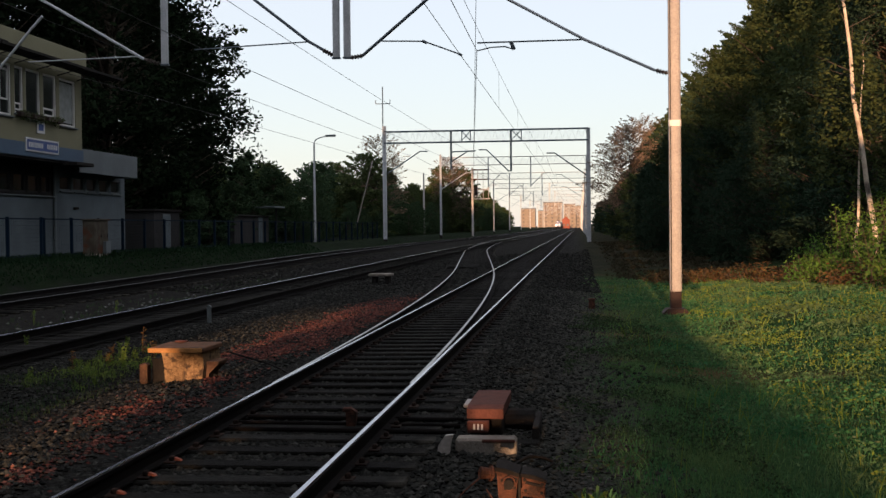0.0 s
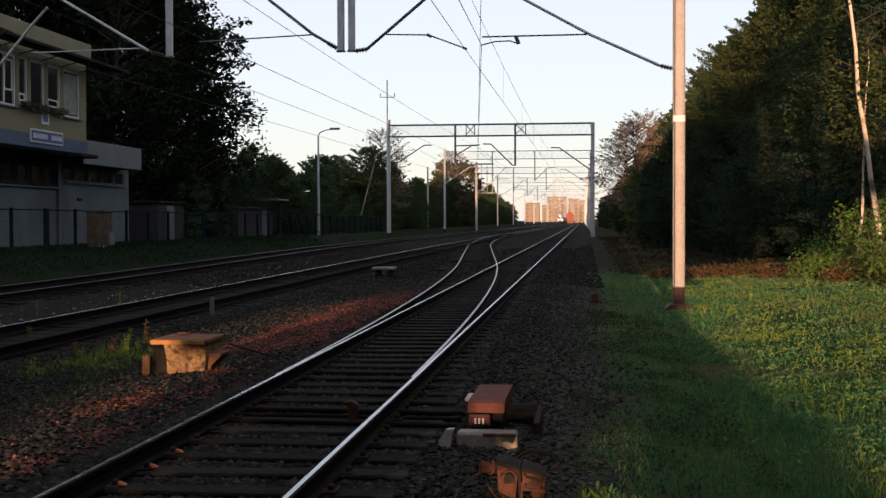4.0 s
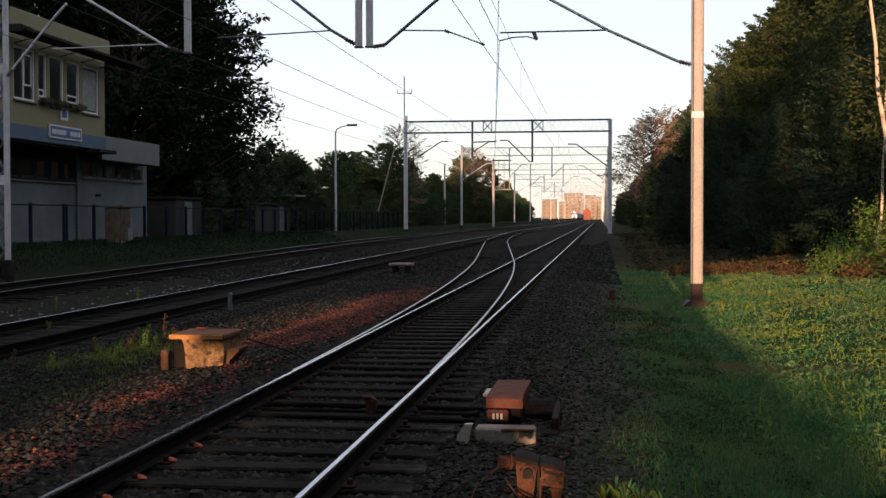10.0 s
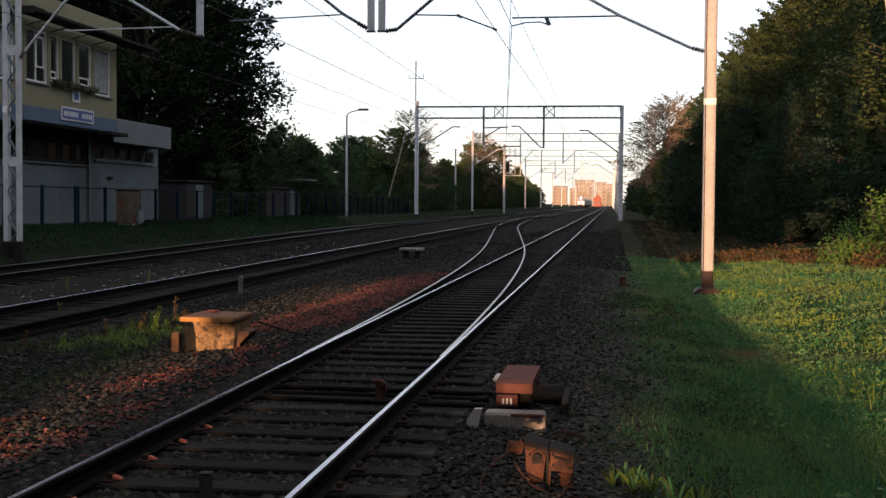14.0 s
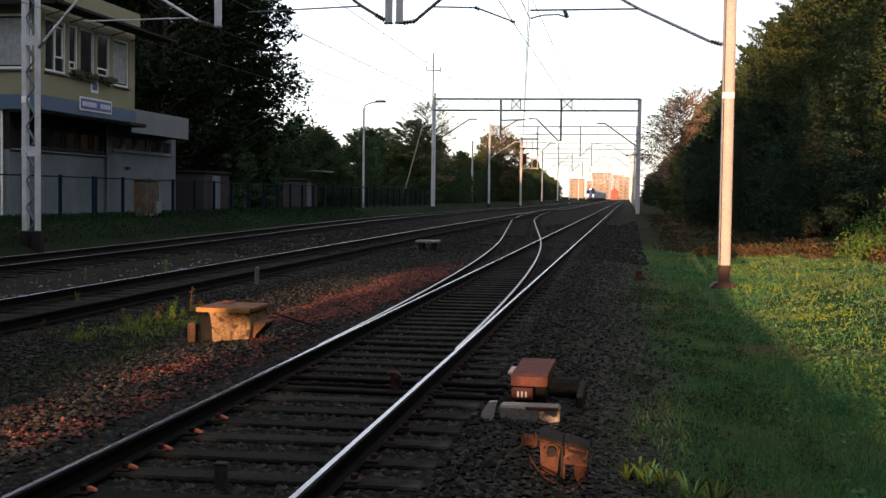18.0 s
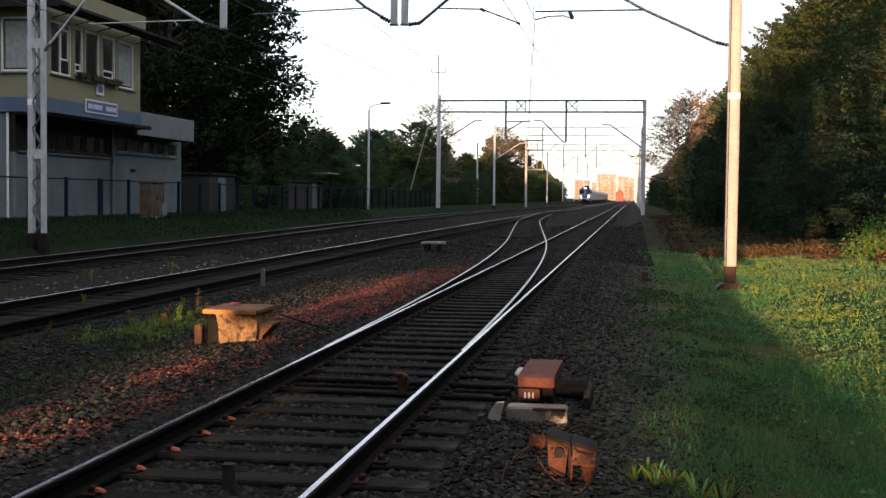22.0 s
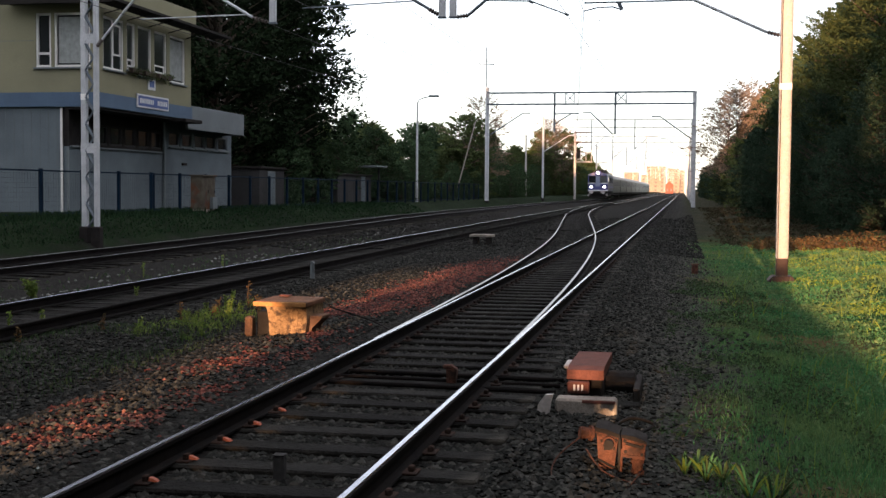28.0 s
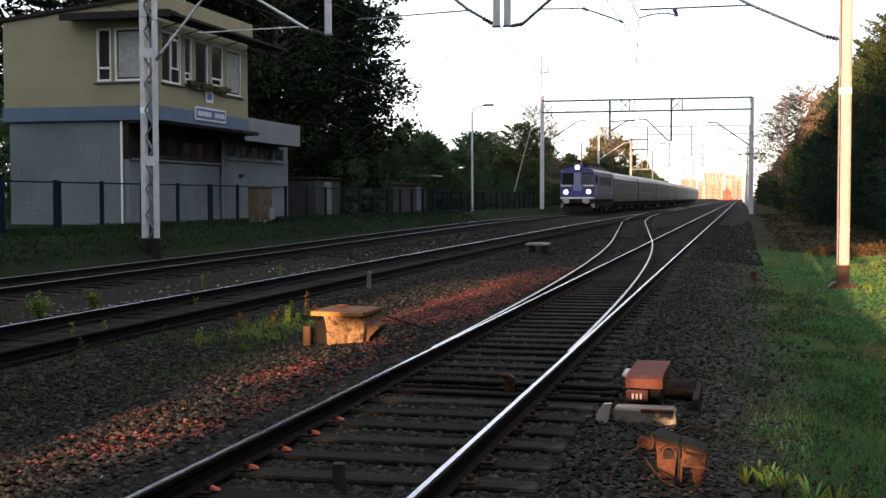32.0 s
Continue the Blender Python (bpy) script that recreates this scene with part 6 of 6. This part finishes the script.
# ---- birches and bushes on the sunny side ----
def birch(base, top, r, seed, label):
    t = thing("birch_tree", label, "tree")
    rng = random.Random(seed)
    bm = bmesh.new()
    P = [Vector(base).lerp(Vector(top), k / 9) + Vector((rng.uniform(-0.07, 0.07), rng.uniform(-0.07, 0.07), 0)) * (k > 0) for k in range(10)]
    for k in range(9):
        rod(bm, P[k], P[k + 1], r * (1 - 0.085 * k), r * (1 - 0.085 * (k + 1)), seg=9, caps=False)
    part("trunk", bm, BIRCHBARK, t, "white birch bark with dark scars", smooth=True)
    verts, faces = [], []
    for k in range(34):
        u = rng.uniform(0.45, 1.0)
        p = Vector(base).lerp(Vector(top), u)
        q = p + Vector((rng.uniform(-2.2, 2.2), rng.uniform(-1.8, 1.8), rng.uniform(-0.8, 1.0)))
        if k < 6:
            part("branch", rodded(p, p.lerp(q, 0.5) + Vector((0, 0, 0.7)), 0.014, 0.005, 5), BARK, t)
        for s in range(5):
            leaves(verts, faces, q - Vector((0, 0, s * 0.3)), 0.34, 26, 0.07, rng)
    me = bpy.data.meshes.new("crown")
    me.from_pydata(verts, [], faces)
    me.materials.append(LEAFOLIVE)
    new("crown", me).parent = t


birch((8.3, 35, 0.4), (6.85, 35, 11.5), 0.085, 1, "leaning white birch, upper trunk lit orange")
birch((7.78, 35.6, 0.4), (8.0, 35.6, 7.0), 0.05, 2, "slim white birch beside a leaning one")


def bush(name, x, y, w, h, count, size, leaf, label, seed, cat="bush"):
    rng = random.Random(seed)
    t = thing(name, label, cat)
    verts, faces = [], []
    bm = bmesh.new()
    z0 = gz(x, y)
    for k in range(count):
        a, d = rng.uniform(0, 6.283), w * math.sqrt(rng.random())
        px, py = x + math.cos(a) * d, y + math.sin(a) * d * 0.7
        hz = gz(px, py) + h * rng.uniform(0.25, 1.0) * (1 - 0.6 * (d / w) ** 2)
        tube(bm, [(px, py, gz(px, py) - 0.05), (px + rng.uniform(-0.1, 0.1), py, (z0 + hz) / 2), (px + rng.uniform(-0.2, 0.2), py, hz)], 0.008, 3)
        leaves(verts, faces, Vector((px, py, hz)), 0.26, 16, size, rng, 1.0)
        leaves(verts, faces, Vector((px, py, gz(px, py) + (hz - gz(px, py)) * 0.55)), 0.24, 10, size, rng, 1.0)
    part("undergrowth", bm, BARK, t)["kind"] = "stuff"
    me = bpy.data.meshes.new("leaves")
    me.from_pydata(verts, [], faces)
    me.materials.append(leaf)
    new("leaves", me).parent = t


bush("bush", 8.2, 31.0, 1.7, 2.2, 110, 0.06, BUSHLEAF, "leafy green bush in low sun beside the birches", 1)
bush("bush", 9.6, 29.5, 1.6, 2.4, 100, 0.06, BUSHLEAF, "yellow-green bush in low sun beside the birches", 2)
bush("bush", 6.7, 34.2, 1.1, 1.3, 80, 0.05, BUSHLEAF, "low green bush at the foot of the wood", 3)
bush("bush", 8.0, 35.0, 1.4, 2.6, 130, 0.055, BUSHLEAF, "tall leafy green bush round the birches' feet", 4)
bush("bush", 9.3, 36.0, 1.3, 3.0, 120, 0.055, LEAFOLIVE, "tall olive bush behind the birches", 5)
for k, (x, y, w, h) in enumerate(((3.9, 40, 1.1, 0.32), (5.2, 38.5, 1.2, 0.42), (6.3, 36, 1.3, 0.5), (7.2, 32.5, 1.1, 0.6), (8.0, 28.5, 1.1, 0.55), (3.0, 42, 0.9, 0.25))):
    bush("weed_clump", x, y, w, h, 70, 0.05, LEAFRED, "patch of reddish dry weeds at the grass edge", 10 + k, "weeds")


# ---- grass, weeds and stones ----
def blades(name, count, area, tall, leaf, label, seed, keep=None, wide=0.008):
    """Bent grass blades over an area, as one object."""
    rng = random.Random(seed)
    verts, faces = [], []
    (x0, x1), (y0, y1) = area
    while count > 0:
        count -= 1
        y = y0 + (y1 - y0) * rng.random() ** 1.6
        x = x0 + (x1 - x0) * rng.random()
        if keep and rng.random() > keep(x, y):
            continue
        z, h = gz(x, y) - 0.01, tall * rng.uniform(0.35, 1.25)
        a = rng.uniform(0, 6.283)
        cx, cy, w = math.cos(a), math.sin(a), wide * (0.8 + y * 0.05)
        bx, by = rng.gauss(0, 0.4) * h, rng.gauss(0, 0.4) * h
        k = len(verts)
        verts.extend(((x - cx * w, y - cy * w, z), (x + cx * w, y + cy * w, z), (x + bx * 0.4 + cx * w * 0.7, y + by * 0.4 + cy * w * 0.7, z + h * 0.6),
                      (x + bx * 0.4 - cx * w * 0.7, y + by * 0.4 - cy * w * 0.7, z + h * 0.6), (x + bx, y + by, z + h)))
        faces.extend(((k, k + 1, k + 2, k + 3), (k + 3, k + 2, k + 4)))
    me = bpy.data.meshes.new(name)
    me.from_pydata(verts, [], faces)
    me.materials.append(leaf)
    tagged(new(name, me), label, "grass", kind="stuff")


def turf(x, y):
    edge = 0.38 + 0.5 * noise.noise((x * 0.8, y * 0.5, 1.0))
    return sm(edge - 0.4, edge + 0.7, x) * (0.55 + 0.45 * noise.noise((x * 0.9, y * 0.9, 7.0)))


blades("grass", 110000, ((-0.1, 9.0), (5.0, 46.0)), 0.055, GRASS, "rough green grass with dry stalks on the bank", 1, turf, 0.005)
blades("near_grass", 70000, ((-0.2, 4.5), (4.8, 15.0)), 0.085, GRASS, "rough green grass at the ballast edge", 21, turf, 0.004)
blades("tall_grass", 1800, ((0.6, 8.0), (6.0, 40.0)), 0.26, WEED, "tall yellowish grass stalks on the bank", 2, turf, 0.004)
blades("bank_grass", 24000, ((-21.0, -15.9), (20.0, 75.0)), 0.10, BANKGRASS, "bank grass before the fence, coloured darker for shade", 3, None, 0.010)
blades("fence_grass", 5000, ((-18.3, -17.3), (27.0, 70.0)), 0.22, BANKGRASS, "tall grass along the fence foot, coloured darker for shade", 33, None, 0.008)
blades("verge_grass", 2600, ((-12.2, -10.6), (9.0, 45.0)), 0.09, DARKWEED, "thin weeds between the tracks", 4, lambda x, y: 0.4 + noise.noise((x, y * 0.6, 2.0)), 0.006)
blades("ballast_grass", 16000, ((-7.9, -5.6), (6.5, 15.0)), 0.08, DARKWEED, "thin dark grass growing through the ballast", 8, lambda x, y: 0.3 + noise.noise((x * 1.1, y * 0.8, 14.0)), 0.004)
blades("tuft_grass", 6500, ((-7.0, -5.75), (14.0, 18.4)), 0.13, YELLOWWEED, "sunny yellow-green weeds beside the lidded box", 5, lambda x, y: (0.45 + noise.noise((x * 1.5, y, 9.0))) * sm(0.6, 0.1, abs(x + 6.4)), 0.0018)


def cover(name, count, area, leaf, size, label, seed, keep):
    """Low leafy ground cover: small leaves just above the earth."""
    rng = random.Random(seed)
    verts, faces = [], []
    (x0, x1), (y0, y1) = area
    for _ in range(count):
        y, x = y0 + (y1 - y0) * rng.random() ** 1.5, x0 + (x1 - x0) * rng.random()
        if rng.random() > keep(x, y):
            continue
        lift = 0.11 * max(0.0, 0.5 + noise.noise((x * 1.3, y * 1.3, 4.0)))
        leaves(verts, faces, Vector((x, y, gz(x, y) + 0.02 + lift * rng.random())), 0.06, 3, size * (0.8 + y * 0.025), rng, 0.4)
    me = bpy.data.meshes.new(name)
    me.from_pydata(verts, [], faces)
    me.materials.append(leaf)
    tagged(new(name, me), label, "ground cover", kind="stuff")


cover("ground_cover", 105000, ((1.2, 9.0), (7.0, 44.0)), GRASS, 0.017, "leafy low ground cover on the sunny bank", 6,
      lambda x, y: turf(x, y) * sm(-0.5, 0.2, noise.noise((x * 0.45, y * 0.35, 11.0))))
cover("leafy_clumps", 22000, ((1.4, 9.0), (7.0, 44.0)), GRASS, 0.026, "taller leafy clumps on the bank", 16,
      lambda x, y: turf(x, y) * sm(0.0, 0.25, noise.noise((x * 1.1, y * 0.8, 41.0))))
# Yellower leaves only on the sunlit part; the sun's warmth is put into them.
cover("bright_cover", 42000, ((2.0, 9.0), (8.0, 42.0)), WEED, 0.018, "ground cover coloured yellower where the sun falls", 7,
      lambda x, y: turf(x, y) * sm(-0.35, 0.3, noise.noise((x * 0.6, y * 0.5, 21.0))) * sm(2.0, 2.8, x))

cover("tuft_leaves", 3000, ((-7.0, -5.8), (14.2, 18.2)), YELLOWWEED, 0.013, "small yellow-green leaves among the weeds by the box", 36,
      lambda x, y: sm(0.55, 0.1, abs(x + 6.4)) * sm(-0.2, 0.3, noise.noise((x * 1.5, y, 9.0))))
cover("edge_weeds", 12000, ((-0.2, 1.5), (5.5, 26.0)), DARKWEED, 0.014, "small dark leafy weeds spreading into the ballast", 26,
      lambda x, y: sm(0.02, 0.3, noise.noise((x * 1.4, y * 0.9, 51.0)) + 0.25 * sm(0.0, 1.2, x)))
cover("dry_scrub", 9000, ((0.9, 6.5), (44.0, 100.0)), DRYSCRUB, 0.03, "low brownish scrub beside the far track", 8,
      lambda x, y: sm(0.9, 2.2, x) * sm(-0.35, 0.2, noise.noise((x * 0.5, y * 0.3, 31.0))))


def stalk(x, y, h, seed, leaf, label):
    """A single upright weed with small leaves up its stem."""
    rng = random.Random(seed)
    t = thing("weed", label, "weed", group="weeds along the tracks")
    z = gz(x, y) - 0.02
    bm = bmesh.new()
    tube(bm, [(x, y, z), (x + rng.uniform(-0.03, 0.03), y, z + h * 0.5), (x + rng.uniform(-0.06, 0.06), y, z + h)], 0.006, 4)
    part("stem", bm, leaf, t)
    verts, faces = [], []
    for k in range(9):
        leaves(verts, faces, Vector((x, y, z + h * (0.2 + 0.09 * k))), 0.03 + 0.012 * (k % 3), 5, 0.022, rng)
    me = bpy.data.meshes.new("leaves")
    me.from_pydata(verts, [], faces)
    me.materials.append(leaf)
    new("leaves", me).parent = t


rw = random.Random(12)
for k in range(12):
    stalk(rw.uniform(-6.9, -5.9), rw.uniform(14.3, 17.8), rw.uniform(0.14, 0.3), k, YELLOWWEED, "slim yellow-green weed standing in the ballast")
for k, (x, y, h) in enumerate(((-6.5, 17.6, 0.46), (-6.75, 15.6, 0.3), (-6.5, 16.2, 0.22), (-6.6, 16.6, 0.3), (-7.2, 14.2, 0.24), (-7.6, 12.9, 0.2), (-6.2, 17.2, 0.3))):
    stalk(x, y, h, 80 + k, LEAFRED, "dry red-brown weed spike in the ballast")
for k, (x, y, h) in enumerate(((-8.6, 14.4, 0.24), (-8.65, 15.3, 0.16), (-9.05, 19.1, 0.18), (-10.9, 13.4, 0.3), (-11.2, 24.0, 0.35), (-10.6, 27.0, 0.3))):
    stalk(x, y, h, 60 + k, YELLOWWEED, "yellow-green weed between the tracks")


def weed_bush(x, y, h, w, seed):
    """A bushy weed: many leafy stems fanning from one root."""
    rng = random.Random(seed)
    t = thing("bushy_weed", "bushy yellow-green weed between the dull tracks", "weed", group="weeds along the tracks")
    z = gz(x, y)
    stems, verts, faces = bmesh.new(), [], []
    for k in range(16):
        a, lean, tall = rng.uniform(0, 6.283), rng.uniform(0.1, 1.0) * w, h * rng.uniform(0.55, 1.0)
        tip = Vector((x + math.cos(a) * lean, y + math.sin(a) * lean, z + tall))
        tube(stems, [(x, y, z - 0.02), (x + math.cos(a) * lean * 0.4, y + math.sin(a) * lean * 0.4, z + tall * 0.55), tip], 0.005, 3)
        for u in (0.35, 0.5, 0.65, 0.8, 0.95):
            leaves(verts, faces, Vector((x, y, z)).lerp(tip, u), 0.05, 7, 0.024, rng)
    part("stems", stems, DARKWEED, t)["kind"] = "stuff"
    me = bpy.data.meshes.new("leaves")
    me.from_pydata(verts, [], faces)
    me.materials.append(YELLOWWEED)
    new("leaves", me).parent = t


for k, (x, y, h, w) in enumerate(((-10.4, 16.5, 0.46, 0.24), (-10.4, 18.1, 0.38, 0.17), (-10.7, 14.9, 0.34, 0.2), (-11.0, 15.9, 0.25, 0.2))):
    weed_bush(x, y, h, w, 300 + k)


def dock(x, y, seed, n=12, size=0.2):
    """A broad-leaved plant: arching blades from one root."""
    rng = random.Random(seed)
    t = thing("broadleaf_weed", "broad-leaved yellow-green weed at the ballast edge", "weed")
    z = gz(x, y)
    for k in range(n):
        a, h = rng.uniform(0, 6.283), size * rng.uniform(0.35, 1.25)
        d = Vector((math.cos(a), math.sin(a), 0))
        s = Vector((-d.y, d.x, 0)) * 0.0065 * (0.7 + rng.random())
        bm = bmesh.new()
        P = [Vector((x, y, z)) + d * h * u * 0.6 + Vector((0, 0, h * (1.5 * u - 0.6 * u * u))) for u in (0, 0.3, 0.6, 0.85, 1.0)]
        W = (0.25, 0.8, 1.0, 0.7, 0.08)
        L = [bm.verts.new(p - s * w) for p, w in zip(P, W)]
        M = [bm.verts.new(p - Vector((0, 0, 0.012 * w))) for p, w in zip(P, W)]
        R = [bm.verts.new(p + s * w) for p, w in zip(P, W)]
        for i in range(4):
            bm.faces.new((L[i], M[i], M[i + 1], L[i + 1]))
            bm.faces.new((M[i], R[i], R[i + 1], M[i + 1]))
        part("leaf", bm, (GRASS, BANKGRASS, WEED, GRASS, LEAFOLIVE)[k % 5], t, smooth=True)


for k, (x, y) in enumerate(((0.02, 8.2), (0.16, 8.08), (0.42, 7.75), (0.10, 8.3), (0.27, 8.15), (0.55, 7.6), (1.9, 8.6), (2.6, 9.4))):
    dock(x, y, k, 26, 0.14 + 0.03 * (k % 3))


def stones(name, count, area, size, mat, label, seed, dens=None):
    """Broken stones lying on the ballast, each its own small solid."""
    rng = np.random.default_rng(seed)
    ico = [(0, 0, 1.0), (0.9, 0, 0.3), (0.28, 0.85, 0.35), (-0.72, 0.52, 0.3), (-0.72, -0.52, 0.35), (0.28, -0.85, 0.3), (0, 0, -0.6)]
    tri = [(0, 1, 2), (0, 2, 3), (0, 3, 4), (0, 4, 5), (0, 5, 1), (6, 2, 1), (6, 3, 2), (6, 4, 3), (6, 5, 4), (6, 1, 5)]
    base = np.array(ico)
    (x0, x1), (y0, y1) = area
    verts, faces = [], []
    for _ in range(count):
        y = y0 + (y1 - y0) * rng.random() ** 2.0
        x = x0 + (x1 - x0) * rng.random()
        if dens and rng.random() > dens(x, y):
            continue
        for c in (T1 - GAUGE / 2, T1 + GAUGE / 2):
            if abs(x - c) < 0.10:
                x += 0.22
        z = gz(x, y)
        if abs(x - T1) < 1.3:
            z -= 0.012
        s = size * rng.uniform(0.5, 1.3)
        v = base * rng.uniform(0.65, 1.25, (7, 3)) * s * np.array([1.0, 1.0, 0.75])
        a = rng.uniform(0, 6.283)
        ca, sa = math.cos(a), math.sin(a)
        k = len(verts)
        verts.extend([(x + p[0] * ca - p[1] * sa, y + p[0] * sa + p[1] * ca, z + p[2] + s * 0.2) for p in v])
        faces.extend([(k + i, k + j, k + l) for i, j, l in tri])
    me = bpy.data.meshes.new(name)
    me.from_pydata(verts, [], faces)
    me.materials.append(mat)
    tagged(new(name, me), label, "stones", kind="stuff")


def red_patch(x, y):
    """Strips of reddish stones on either side of the lidded box."""
    n = 0.5 * noise.noise((x * 1.6, y * 0.8, 61.0)) + 0.35 * noise.noise((x * 4.0, y * 3.0, 17.0))
    first = sm(0.95, 0.35, abs(x + 4.5 - 0.03 * (y - 11)) - n * 0.6) * sm(7.0, 8.0, y) * sm(15.6, 14.4, y)
    second = 1.25 * sm(1.1, 0.4, abs(x + 4.75) - n * 0.6) * sm(16.0, 17.5, y) * sm(34, 27, y)
    return max(first, second) * (sm(-0.15, 0.35, n) * 0.8 if y < 15.8 else sm(-0.5, 0.1, n))


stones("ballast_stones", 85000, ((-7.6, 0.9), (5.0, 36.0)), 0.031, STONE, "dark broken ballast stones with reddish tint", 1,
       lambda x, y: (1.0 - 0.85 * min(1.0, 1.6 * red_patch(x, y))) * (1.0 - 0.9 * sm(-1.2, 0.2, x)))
stones("verge_stones", 16000, ((-1.3, 1.0), (5.5, 36.0)), 0.022, VERGESTONE, "small grey stones and grit beside the track", 19, lambda x, y: sm(-1.4, -0.4, x) * sm(1.0, 0.1, x))
stones("red_ballast_stones", 52000, ((-6.2, -3.6), (6.5, 34.0)), 0.025, REDSTONE, "reddish broken granite stones beside the rail", 9, red_patch)
stones("far_ballast_stones", 22000, ((-12.5, 0.6), (36.0, 80.0)), 0.05, STONE, "dark broken ballast further along the tracks", 5, None)
stones("pale_stones", 420, ((-12.3, -10.6), (16.0, 55.0)), 0.042, PALE, "pale stones and rubble between the tracks", 2, lambda x, y: 0.5 + noise.noise((x, y * 0.4, 5.0)))


# ---- what moves ----
# seconds and metres from the viewer of the locomotive's front
RUN = [(0.0, 742.0), (6.0, 672.0), (13.0, 553.0), (17.0, 450.0), (21.0, 352.0), (25.0, 258.0), (28.0, 186.0), (32.0, 106.5)]


def motions():
    def at(y, length):
        a, b = track3(y), track3(y + length)
        return pose(a, y, RAIL_TOP + 0.30 * sm(15, 75, y), 0, 0, -math.degrees(math.atan2(b - a, length)))
    walk(LOCO, [(t, at(y, 15.0)) for t, y in RUN])
    for i, c in enumerate(COACHES):
        walk(c, [(t, at(y + 16.0 + 24.6 * i, 24.0)) for t, y in RUN])


make_sleepers()
motions()
